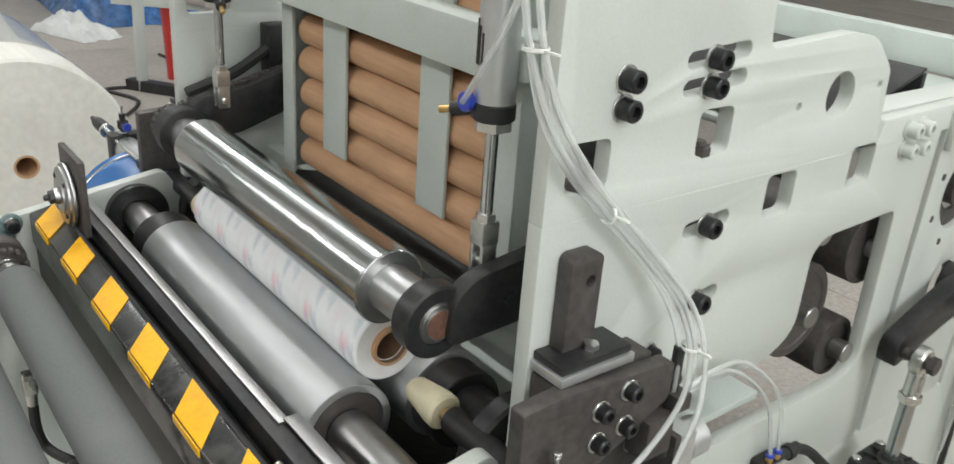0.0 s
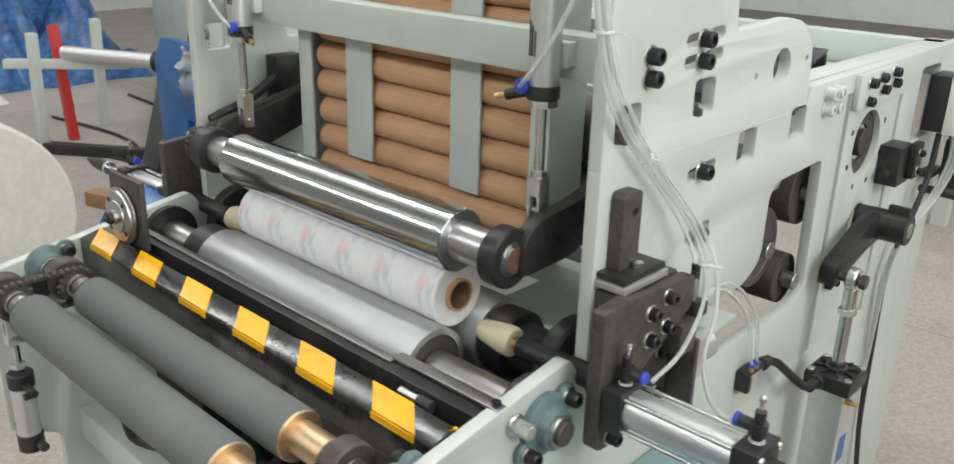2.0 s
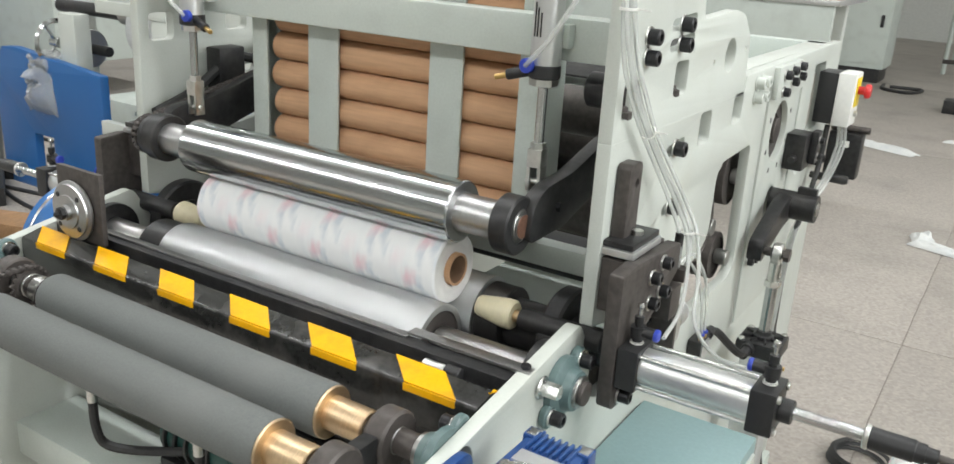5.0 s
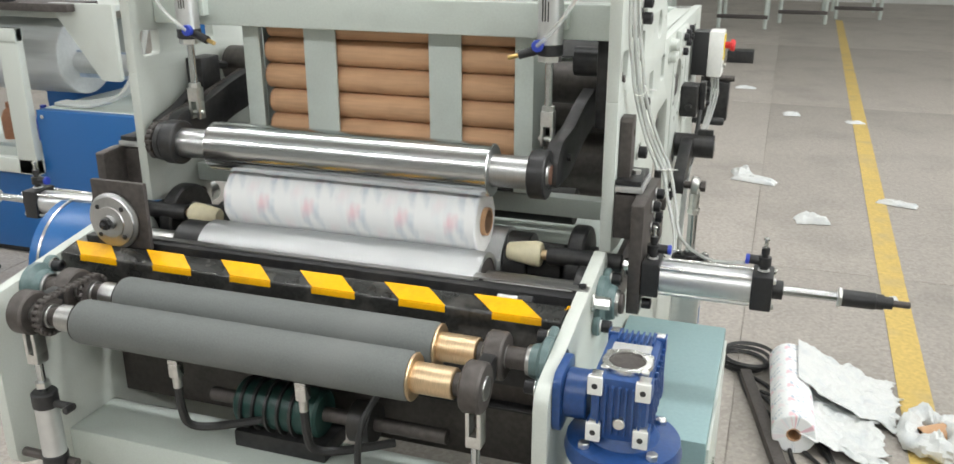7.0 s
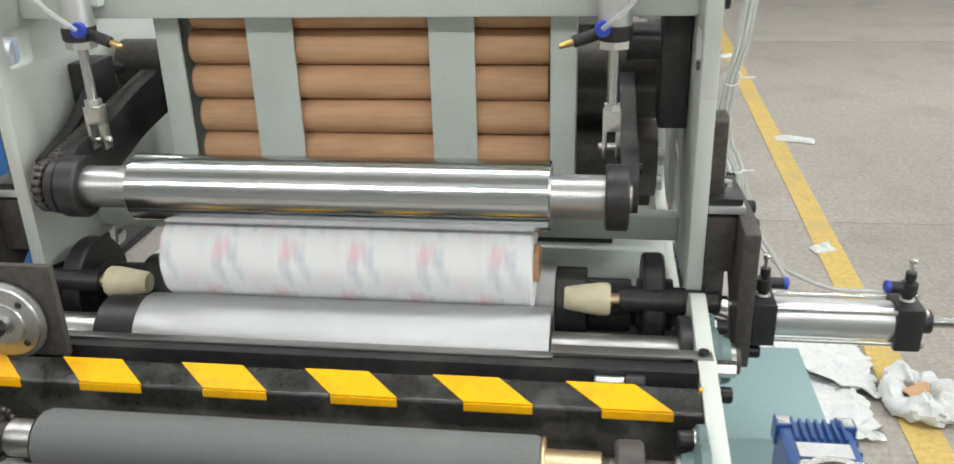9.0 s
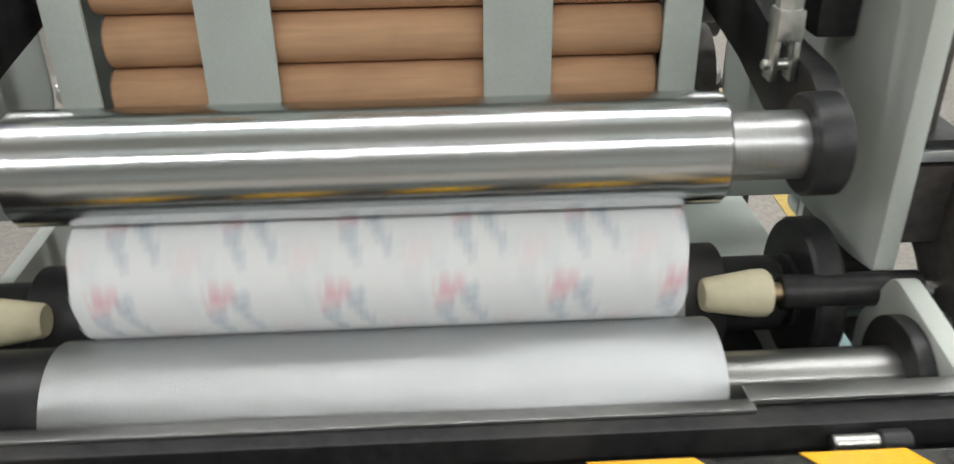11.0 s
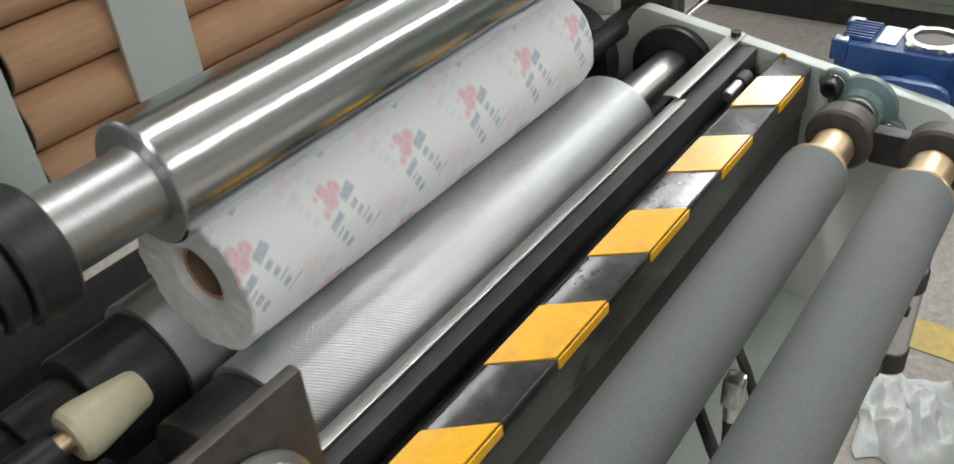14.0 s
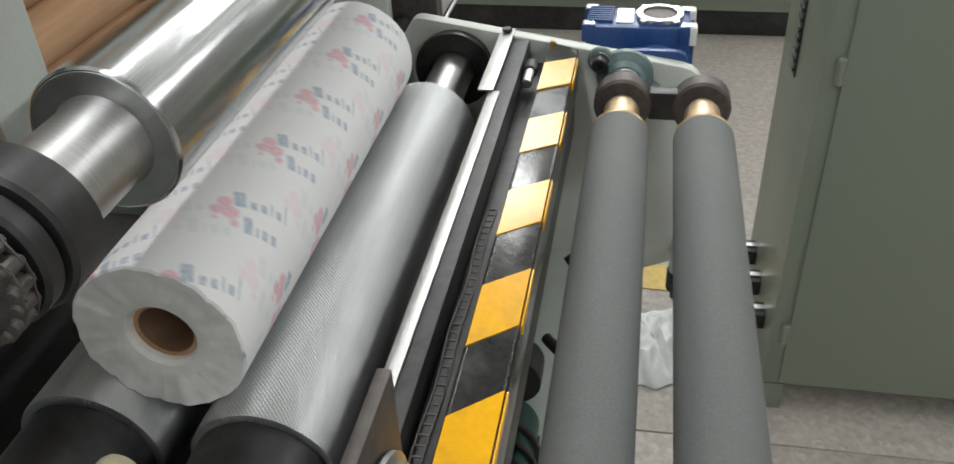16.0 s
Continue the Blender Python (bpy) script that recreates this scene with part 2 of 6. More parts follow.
def printed_tissue():
    """White nonwoven with rows of pink blots and blue bars, laid out in metres round and along the log."""
    m = principled("printed_nonwoven", (0.88, 0.88, 0.87), 0.85)
    n, l = m.node_tree.nodes, m.node_tree.links
    b = n["Principled BSDF"]

    def op(kind, a, c=None, clamp=False):
        k = n.new("ShaderNodeMath")
        k.operation, k.use_clamp = kind, clamp
        for i, s in enumerate((a, c)):
            if s is None:
                continue
            if isinstance(s, (int, float)):
                k.inputs[i].default_value = s
            else:
                l.new(s, k.inputs[i])
        return k.outputs[0]
    uv = n.new("ShaderNodeUVMap")
    sp = n.new("ShaderNodeSeparateXYZ")
    l.new(uv.outputs[0], sp.inputs[0])
    PU_, PV = 0.0937, 0.1125
    a = radians(26)

    def band(s, lo, hi, soft=520):
        return op('MULTIPLY', op('MULTIPLY', op('SUBTRACT', s, lo), soft, True), op('MULTIPLY', op('SUBTRACT', hi, s), soft, True))

    def marks(du, dv):
        """Blue stroke bars and a pink blot, one set in each cell of a skewed lattice."""
        u = op('ADD', sp.outputs[0], 10 * PU_ + du)
        row = op('FLOOR', op('DIVIDE', u, PU_))
        cu = op('SUBTRACT', op('SUBTRACT', u, op('MULTIPLY', row, PU_)), PU_ / 2)
        shift = op('MULTIPLY', op('SUBTRACT', row, 13.0), 0.02)
        vs = op('ADD', op('ADD', sp.outputs[1], shift), 10 * PV + PV / 2 + 0.096 + dv)
        cv = op('SUBTRACT', op('MODULO', vs, PV), PV / 2)
        x = op('ADD', op('MULTIPLY', cu, math.cos(a)), op('MULTIPLY', cv, math.sin(a)))
        y = op('SUBTRACT', op('MULTIPLY', cv, math.cos(a)), op('MULTIPLY', cu, math.sin(a)))

        def block(y0, y1, x0, x1):
            return op('MULTIPLY', band(y, y0, y1, 900), band(x, x0, x1, 900))

        blue = None
        for piece in (block(0.005, 0.026, -0.0250, -0.0130), block(0.005, 0.016, -0.0095, -0.0020), block(0.005, 0.016, 0.0012, 0.0085), block(0.005, 0.021, 0.0117, 0.0150),
                      block(0.005, 0.016, 0.0180, 0.0255), block(0.004, 0.027, 0.0290, 0.0318),
                      block(-0.0260, -0.005, -0.0170, -0.0075), block(-0.0260, -0.014, -0.0045, -0.0005), block(-0.0260, -0.014, 0.0025, 0.0100), block(-0.0260, -0.014, 0.0132, 0.0207)):
            blue = piece if blue is None else op('MAXIMUM', blue, piece)
        blot = None
        for px, py, pr in ((-0.033, 0.010, 0.009), (-0.041, -0.001, 0.008), (-0.029, -0.004, 0.010), (-0.026, -0.017, 0.006), (-0.044, -0.012, 0.004)):
            dx, dy = op('SUBTRACT', x, px), op('SUBTRACT', y, py)
            d = op('SQRT', op('ADD', op('MULTIPLY', dx, dx), op('MULTIPLY', dy, dy)))
            c = op('MULTIPLY', op('SUBTRACT', pr, d), 320, True)
            blot = c if blot is None else op('MAXIMUM', blot, c)
        return blue, blot
    blue, blot = marks(0.0, 0.0)
    blue_under, blot_under = marks(0.041, 0.030)
    ns = n.new("ShaderNodeTexNoise")
    ns.inputs["Scale"].default_value = 240
    l.new(uv.outputs[0], ns.inputs["Vector"])

    def over(base, fac, colour, weight):
        k = n.new("ShaderNodeMix")
        k.data_type = 'RGBA'
        l.new(op('MULTIPLY', fac, weight, True), k.inputs[0])
        if isinstance(base, tuple):
            k.inputs[6].default_value = base
        else:
            l.new(base, k.inputs[6])
        k.inputs[7].default_value = (*colour, 1)
        return k.outputs[2]
    ink = op('MULTIPLY', ns.outputs["Fac"], 1.5, True)
    # the layer below shows faintly through the sheet
    col = over((0.86, 0.865, 0.87, 1), blot_under, (0.85, 0.60, 0.66), 0.28)
    col = over(col, blue_under, (0.55, 0.62, 0.70), 0.22)
    col = over(col, op('MULTIPLY', blot, ink), (0.82, 0.34, 0.43), 0.72)
    col = over(col, op('MULTIPLY', blue, ink), (0.13, 0.25, 0.40), 0.62)
    l.new(col, b.inputs["Base Color"])
    bp = n.new("ShaderNodeBump")
    bp.inputs["Strength"].default_value, bp.inputs["Distance"].default_value = 0.4, 0.001
    wv = n.new("ShaderNodeTexNoise")
    wv.inputs["Scale"].default_value = 420
    l.new(uv.outputs[0], wv.inputs["Vector"])
    l.new(wv.outputs["Fac"], bp.inputs["Height"])
    l.new(bp.outputs[0], b.inputs["Normal"])
    return m


PRINT = printed_tissue()

# ---------------------------------------------------------------- building blocks
PLACE = {}


def thing(name, at, label, category, group="", kind=""):
    ob = new(name)
    ob.empty_display_size = 0.05
    ob.location = at
    PLACE[ob] = Vector(at)
    return tagged(ob, label, category, group, kind)


def link_mesh(name, bm, material, smooth=True):
    me = bpy.data.meshes.new(name)
    bmesh.ops.recalc_face_normals(bm, faces=bm.faces)
    bm.to_mesh(me)
    bm.free()
    mats = material if isinstance(material, (list, tuple)) else (material,)
    for m in mats:
        me.materials.append(m)
    if smooth:
        me.polygons.foreach_set("use_smooth", [not (len(p.vertices) == 3 and abs(p.normal.x) > 0.9999) for p in me.polygons])
        me.set_sharp_from_angle(angle=radians(32))
    return me


def part(name, bm, material, parent, label="", origin=None):
    """One mesh object under a thing or under a part; bm is in world metres."""
    me = link_mesh(name, bm, material)
    org = Vector(origin) if origin is not None else PLACE[parent]
    me.transform(Matrix.Translation(-org))
    ob = new(name, me)
    ob.parent = parent
    ob.location = org - PLACE[parent]
    PLACE[ob] = org
    return tagged(ob, label)


def share(name, ob, offset, parent, turn=None):
    """Another part on the same mesh, moved by offset in world metres."""
    o = new(name, ob.data)
    o.parent = parent
    at = PLACE[ob] + Vector(offset)
    o.location = at - PLACE[parent]
    if turn:
        o.rotation_euler = [radians(a) for a in turn]
    PLACE[o] = at
    return o


def solo(name, bm, material, label, category, at=None, group="", kind=""):
    me = link_mesh(name, bm, material)
    org = Vector(at) if at is not None else Vector((0, 0, 0))
    me.transform(Matrix.Translation(-org))
    ob = new(name, me)
    ob.location = org
    PLACE[ob] = org
    return tagged(ob, label, category, group, kind)


def bx(x0, x1, y0, y1, z0, z1, bev=0.002):
    bm = bmesh.new()
    v = [bm.verts.new((x, y, z)) for x in (x0, x1) for y in (y0, y1) for z in (z0, z1)]
    for f in ((0, 1, 3, 2), (4, 6, 7, 5), (0, 4, 5, 1), (2, 3, 7, 6), (0, 2, 6, 4), (1, 5, 7, 3)):
        bm.faces.new([v[i] for i in f])
    bmesh.ops.recalc_face_normals(bm, faces=bm.faces)
    if bev:
        bev = min(bev, 0.45 * min(x1 - x0, y1 - y0, z1 - z0))
        bmesh.ops.bevel(bm, geom=bm.edges[:], offset=bev, segments=2, affect='EDGES', profile=0.6)
    return bm


def join(*bms):
    me = bpy.data.meshes.new("tmp")
    out = bmesh.new()
    for b in bms:
        b.to_mesh(me)
        b.free()
        out.from_mesh(me)
    bpy.data.meshes.remove(me)
    return out


def moved(bm, m):
    bm.transform(m)
    return bm


def lathe(profile, axis='x', at=(0, 0, 0), seg=40, uv=False):
    """Turn a profile of (along, radius) about an axis through at. A zero radius closes an end."""
    bm = bmesh.new()
    rings = []
    for a, r in profile:
        if r < 1e-6:
            rings.append([bm.verts.new((a, 0, 0))])
        else:
            rings.append([bm.verts.new((a, r * math.cos(2 * math.pi * i / seg), r * math.sin(2 * math.pi * i / seg))) for i in range(seg)])
    for p, q in zip(rings, rings[1:]):
        for i in range(seg):
            j = (i + 1) % seg
            if len(p) == 1 and len(q) == 1:
                continue
            if len(p) == 1:
                bm.faces.new((p[0], q[i], q[j]))
            elif len(q) == 1:
                bm.faces.new((p[i], q[0], p[j]))
            else:
                bm.faces.new((p[i], q[i], q[j], p[j]))
    if axis == 'y':
        bm.transform(Matrix.Rotation(radians(90), 4, 'Z'))
    elif axis == 'z':
        bm.transform(Matrix.Rotation(radians(-90), 4, 'Y'))
    bm.transform(Matrix.Translation(at))
    return bm


def cyl(a0, a1, r, axis='x', at=(0, 0, 0), seg=32, ch=0.0015):
    ch = min(ch, r * 0.4, abs(a1 - a0) * 0.4)
    s = 1 if a1 > a0 else -1
    return lathe([(a0, 0), (a0, r - ch), (a0 + s * ch, r), (a1 - s * ch, r), (a1, r - ch), (a1, 0)], axis, at, seg)


def ring(a0, a1, r0, r1, axis='x', at=(0, 0, 0), seg=36, ch=0.001):
    return lathe([(a0, r0), (a0, r1 - ch), (a0 + ch, r1), (a1 - ch, r1), (a1, r1 - ch), (a1, r0), (a0, r0)], axis, at, seg)


def smooth_path(pts, n=6):
    p = [Vector(q) for q in pts]
    p = [2 * p[0] - p[1]] + p + [2 * p[-1] - p[-2]]
    out = []
    for i in range(1, len(p) - 2):
        a, b, c, d = p[i - 1:i + 3]
        for k in range(n):
            t = k / n
            out.append(0.5 * ((2 * b) + (c - a) * t + (2 * a - 5 * b + 4 * c - d) * t * t + (3 * b - a - 3 * c + d) * t ** 3))
    out.append(p[-2])
    return out


def hose(pts, r, seg=8, n=6):
    path = smooth_path(pts, n)
    bm = bmesh.new()
    prev = None
    up = Vector((0.3, 0.2, 1)).normalized()
    for i, c in enumerate(path):
        t = (path[min(i + 1, len(path) - 1)] - path[max(i - 1, 0)]).normalized()
        s = t.cross(up)
        if s.length < 1e-4:
            s = t.cross(Vector((1, 0, 0)))
        s.normalize()
        u = s.cross(t)
        rg = [bm.verts.new(c + r * (math.cos(2 * math.pi * k / seg) * s + math.sin(2 * math.pi * k / seg) * u)) for k in range(seg)]
        if prev:
            for k in range(seg):
                bm.faces.new((prev[k], rg[k], rg[(k + 1) % seg], prev[(k + 1) % seg]))
        else:
            bm.faces.new(rg[::-1])
        prev = rg
    bm.faces.new(prev)
    return bm


def rounded(pts, r=0.01, seg=4):
    """A closed outline with rounded corners; a point may bring its own radius as a third value."""
    out, n = [], len(pts)
    for i in range(n):
        p, a, b = Vector(pts[i][:2]), Vector(pts[i - 1][:2]), Vector(pts[(i + 1) % n][:2])
        rr = pts[i][2] if len(pts[i]) > 2 else r
        d1, d2 = (a - p), (b - p)
        k = min(rr, 0.45 * d1.length, 0.45 * d2.length)
        if k < 1e-5:
            out.append(p)
            continue
        p1, p2 = p + d1.normalized() * k, p + d2.normalized() * k
        for s in range(seg + 1):
            t = s / seg
            out.append((1 - t) ** 2 * p1 + 2 * t * (1 - t) * p + t * t * p2)
    return out


def circle(y, z, r, n=28):
    return [Vector((y + r * math.cos(2 * math.pi * i / n), z + r * math.sin(2 * math.pi * i / n))) for i in range(n)]


def slot(y0, z0, y1, z1, r):
    d = (Vector((y1, z1)) - Vector((y0, z0))).normalized()
    a0 = math.atan2(d.y, d.x)
    out = []
    for c, s in ((Vector((y1, z1)), -90), (Vector((y0, z0)), 90)):
        for k in range(9):
            a = a0 + radians(s + 180 * k / 8)
            out.append(c + r * Vector((math.cos(a), math.sin(a))))
    return out


def plate(x0, x1, outline, holes=(), bevel=0.0015):
    """A flat plate in the yz plane from x0 to x1, with holes through it."""
    cu = bpy.data.curves.new("tmp", 'CURVE')
    cu.dimensions, cu.fill_mode = '2D', 'BOTH'
    cu.extrude, cu.bevel_depth, cu.bevel_resolution = (x1 - x0) / 2 - bevel, bevel, 1
    for loop in (outline, *holes):
        sp = cu.splines.new('POLY')
        sp.points.add(len(loop) - 1)
        for q, p in zip(sp.points, loop):
            q.co = (p[0], p[1], 0, 1)
        sp.use_cyclic_u = True
    ob = bpy.data.objects.new("tmp", cu)
    scene.collection.objects.link(ob)
    me = bpy.data.meshes.new_from_object(ob.evaluated_get(bpy.context.evaluated_depsgraph_get()))
    bm = bmesh.new()
    bm.from_mesh(me)
    bpy.data.objects.remove(ob)
    bpy.data.curves.remove(cu)
    bpy.data.meshes.remove(me)
    bmesh.ops.remove_doubles(bm, verts=bm.verts, dist=1e-5)
    # curve x, y, z become world y, z, x
    bm.transform(Matrix(((0, 0, 1, (x0 + x1) / 2), (1, 0, 0, 0), (0, 1, 0, 0), (0, 0, 0, 1))))
    return bm


def socket_bolt(r=0.0125, h=0.016):
    """A socket head cap screw with its washer, head towards +x, seated at x = 0."""
    w = ring(0, 0.003, 0.004, r * 1.28, seg=24, ch=0.0006)
    head = lathe([(0.003, 0), (0.003, r), (h, r), (h + 0.002, r - 0.002), (h + 0.002, r * 0.52), (h - 0.006, r * 0.48), (h - 0.006, 0)], seg=24)
    return w, head


def hexa(r, h, x=0.0):
    return lathe([(x, 0), (x, r), (x + h, r), (x + h, 0)], seg=6)


def bolt_at(parent, x, y, z, r=0.0125, h=0.016, material=None, flip=False, name="bolt"):
    """A bolt as a part of parent, with its washer as a part of the bolt."""
    key = (round(r, 4), round(h, 4), (material or BOLT_BLACK).name)
    if key not in BOLTS:
        w, hd = socket_bolt(r, h)
        BOLTS[key] = (link_mesh("bolt", hd, material or BOLT_BLACK), link_mesh("washer", w, ZINC if material is None else material))
    hd, w = BOLTS[key]
    o = new(name, hd)
    o.parent = parent
    o.location = Vector((x, y, z)) - PLACE[parent]
    if flip:
        o.rotation_euler = (0, 0, math.pi)
    PLACE[o] = Vector((x, y, z))
    if PLACE[parent] is not None and parent.parent is None:
        ww = new("washer", w)
        ww.parent = o
        PLACE[ww] = PLACE[o]
    return o


BOLTS = {}
MID = -0.057


def mirror_x(bm):
    """The same shape on the machine's other side."""
    bm.transform(Matrix.Translation((2 * MID, 0, 0)) @ Matrix.Diagonal((-1, 1, 1, 1)))
    bmesh.ops.reverse_faces(bm, faces=bm.faces)
    return bm

# ---------------------------------------------------------------- hall
FLOOR = -0.28
floor = solo("floor", bx(-14, 14, -14, 22, FLOOR - 0.3, FLOOR - 0.006, 0), CONCRETE, "worn grey concrete factory floor", "floor", kind="structure")
slab_me = link_mesh("slab", bx(-2.0 + 0.003, 2.0 - 0.003, -2.5 + 0.003, 2.5 - 0.003, -0.05, 0.0, 0.003), CONCRETE)
for ix in range(-3, 4):
    for iy in range(-2, 5):
        s = new("slab", slab_me)
        s.parent = floor
        s.location = (2.79 + 4.0 * ix, 5.77 + 5.0 * iy, FLOOR)
        s.rotation_euler = (0, 0, 0)
line = solo("floor_line", moved(bx(-0.065, 0.065, -8.5, 11.0, 0.0, 0.002, 0), Matrix.Translation((1.611, 6.5, FLOOR + 0.002)) @ Matrix.Rotation(radians(-1.29), 4, 'Z')), FLOOR_YELLOW,
            "worn yellow walkway line painted on the floor", "floor line", kind="structure")
for nm, b in (("wall_north", bx(-14.2, 14.2, 22, 22.2, FLOOR - 0.3, 6, 0)), ("wall_south", bx(-14.2, 14.2, -14.2, -14, FLOOR - 0.3, 6, 0)),
              ("wall_west", bx(-14.2, -14, -14, 22, FLOOR - 0.3, 6, 0)),
              ("wall_east", join(bx(14, 14.2, -14, 22, FLOOR - 0.3, 1.85, 0), bx(14, 14.2, -14, 22, 4.55, 6, 0), bx(14, 14.2, -14, -7.1, 1.85, 4.55, 0), bx(14, 14.2, 13.1, 22, 1.85, 4.55, 0)))):
    solo(nm, b, HALL_WALL, "plain painted wall of the factory hall", "wall", kind="structure")
win = solo("window_1", join(*[bx(14.02, 14.12, -7.1 + 2.02 * k - 0.04, -7.1 + 2.02 * k + 0.04, 1.85, 4.55, 0) for k in range(1, 10)]), PAINT_GREY, "assumed long window band of the factory hall", "window", kind="structure")
roof, sheets = [], []
y = -14.2
while y < 22:
    roof.append(bx(-14.2, 14.2, y, min(22.2, y + 2.4), 5.6, 5.72, 0))
    if y + 2.4 < 22:
        sheets.append(bx(-14.2, 14.2, y + 2.4, y + 3.6, 5.62, 5.64, 0))
    y += 3.6
solo("ceiling", join(*roof), HALL_WALL, "light sheet roof of the factory hall", "ceiling", kind="structure")
# Unseen sheets, added only for their soft overhead glow.
solo("rooflight", join(*sheets), ROOF_GLOW, "unseen glowing roof sheets added for ambient light", "rooflight", kind="structure")
for ly in (-5.2, 0.4, 6.0):
    lt = thing("strip_light", (-1.0, ly, 4.75), "long white strip light hanging from the roof", "strip light", "strip lights")
    part("housing", bx(-10.0, 8.0, ly - 0.09, ly + 0.09, 4.72, 4.78, 0.004), WHITE_PLASTIC, lt)
    for xx in (-9.0, -1.0, 7.0):
        part("hanger", cyl(4.78, 5.6, 0.006, 'z', (xx, ly, 0), 8), ZINC, lt)

# ---------------------------------------------------------------- machine frame
frame_thing = thing("rewinder_frame", (MID, 0.5, 0.0), "pale grey-green painted steel frame of a rewinding machine", "machine frame")


def upper_outline():
    return rounded([(-0.023, 1.2485, 0.002), (-0.023, 1.74, 0.01), (0.315, 1.74, 0.01), (0.347, 1.424, 0.02), (0.545, 1.434, 0.006), (0.61, 1.424, 0.02), (0.67, 1.372, 0.012), (0.683, 1.2485, 0.002)])


def upper_holes():
    return [circle(0.544, 1.344, 0.037), circle(0.442, 1.338, 0.0075, 14), circle(0.65, 1.35, 0.0075, 14), slot(0.196, 1.423, 0.296, 1.430, 0.0125), slot(0.196, 1.388, 0.296, 1.395, 0.0125),
            rounded([(0.226, 1.293), (0.226, 1.359), (0.296, 1.359), (0.296, 1.293)], 0.014), rounded([(0.002, 1.281), (0.002, 1.345), (0.073, 1.345), (0.073, 1.281)], 0.014)]


def lower_outline():
    return rounded([(-0.023, 1.2475, 0.002), (-0.023, 0.932, 0.004), (0.05, 0.918, 0.05), (0.50, 0.906, 0.02), (0.571, 0.94, 0.05), (0.571, 1.08, 0.02), (0.60, 1.106, 0.02), (0.815, 1.113, 0.02), (0.826, 0.80, 0.03),
                    (0.78, 0.772, 0.02), (0.02, 0.772, 0.02), (-0.018, 0.80, 0.01), (-0.016, 0.865, 0.012), (-0.068, 0.952, 0.016), (-0.545, 0.874, 0.035), (-0.545, 0.50, 0.02), (-0.44, 0.455, 0.03), (-0.44, FLOOR + 0.10, 0.01), (1.69, FLOOR + 0.10, 0.01), (1.69, 1.295, 0.01),
                    (0.70, 1.286, 0.004), (0.686, 1.2475, 0.002)])


def lower_holes():
    return [rounded([(0.404, 1.172), (0.404, 1.242), (0.477, 1.242), (0.477, 1.172)], 0.014), rounded([(0.618, 1.184), (0.618, 1.253), (0.69, 1.253), (0.69, 1.184)], 0.014),
            slot(0.243, 1.190, 0.316, 1.197, 0.0125), slot(0.258, 1.073, 0.322, 1.080, 0.0125), rounded([(0.90, 0.60), (0.90, 1.245), (0.926, 1.245), (0.926, 0.60)], 0.004),
            rounded([(1.24, 0.60), (1.24, 1.20), (1.262, 1.20), (1.262, 0.60)], 0.004), circle(1.065, 1.105, 0.082), circle(1.09, 0.90, 0.05), circle(1.37, 0.98, 0.055),
            rounded([(1.38, 1.05), (1.38, 1.25), (1.53, 1.25), (1.53, 1.05)], 0.02), circle(-0.1345, 0.868, 0.040), circle(-0.42, 0.865, 0.03)]


up_r = part("upper_side_plate", plate(0.505, 0.530, upper_outline(), upper_holes()), PAINT, frame_thing, "upper side plate with slots and cut-outs")
lo_r = part("lower_side_plate", plate(0.505, 0.530, lower_outline(), lower_holes()), PAINT, frame_thing, "lower side plate with a wide throat")
up_l = part("upper_side_plate", mirror_x(plate(0.505, 0.530, upper_outline(), upper_holes())), PAINT, frame_thing)
lo_l = part("lower_side_plate", mirror_x(plate(0.505, 0.530, lower_outline(), lower_holes())), PAINT, frame_thing)
part("cross_beam", bx(-0.619, 0.505, 0.060, 0.115, 1.357, 1.430, 0.006), PAINT_GREY, frame_thing, "grey painted box beam")
part("top_rail", bx(0.44, 0.50, 0.70, 1.69, 1.245, 1.29, 0.004), PAINT, frame_thing)
part("top_rail", mirror_x(bx(0.44, 0.50, 0.70, 1.69, 1.245, 1.29, 0.004)), PAINT, frame_thing)
part("rear_beam", bx(-0.619, 0.505, 1.60, 1.66, 1.20, 1.29, 0.004), PAINT_GREY, frame_thing)
part("front_beam", bx(-0.619, 0.505, -0.40, -0.25, 0.42, 0.50, 0.005), PAINT_GREY, frame_thing, "grey painted lower cross beam")
part("inner_beam", bx(-0.619, 0.505, 0.165, 0.205, 0.935, 0.982, 0.004), PAINT_GREY, frame_thing, "grey painted beam behind the drums")
part("inner_shelf", bx(0.10, 0.505, 0.16, 0.55, 0.80, 0.815, 0.003), PAINT_GREY, frame_thing)
for px in (0.505, -0.619 - 0.025):
    for py in (-0.435, 1.60):
        part("foot", bx(px - 0.02, px + 0.045, py - 0.02, py + 0.08, FLOOR, FLOOR + 0.105, 0.004), PAINT_GREY, frame_thing)
for y, z, r in ((0.081, 1.412, 0.0135), (0.081, 1.378, 0.0135), (0.233, 1.424, 0.0135), (0.233, 1.389, 0.0135), (0.275, 1.193, 0.0145), (0.282, 1.076, 0.0145)):
    bolt_at(frame_thing, 0.530, y, z, r, 0.020)
for y in (0.78, 0.82):
    for z in (1.262, 1.228):
        bolt_at(frame_thing, 0.530, y, z, 0.0135, 0.020, PAINT)
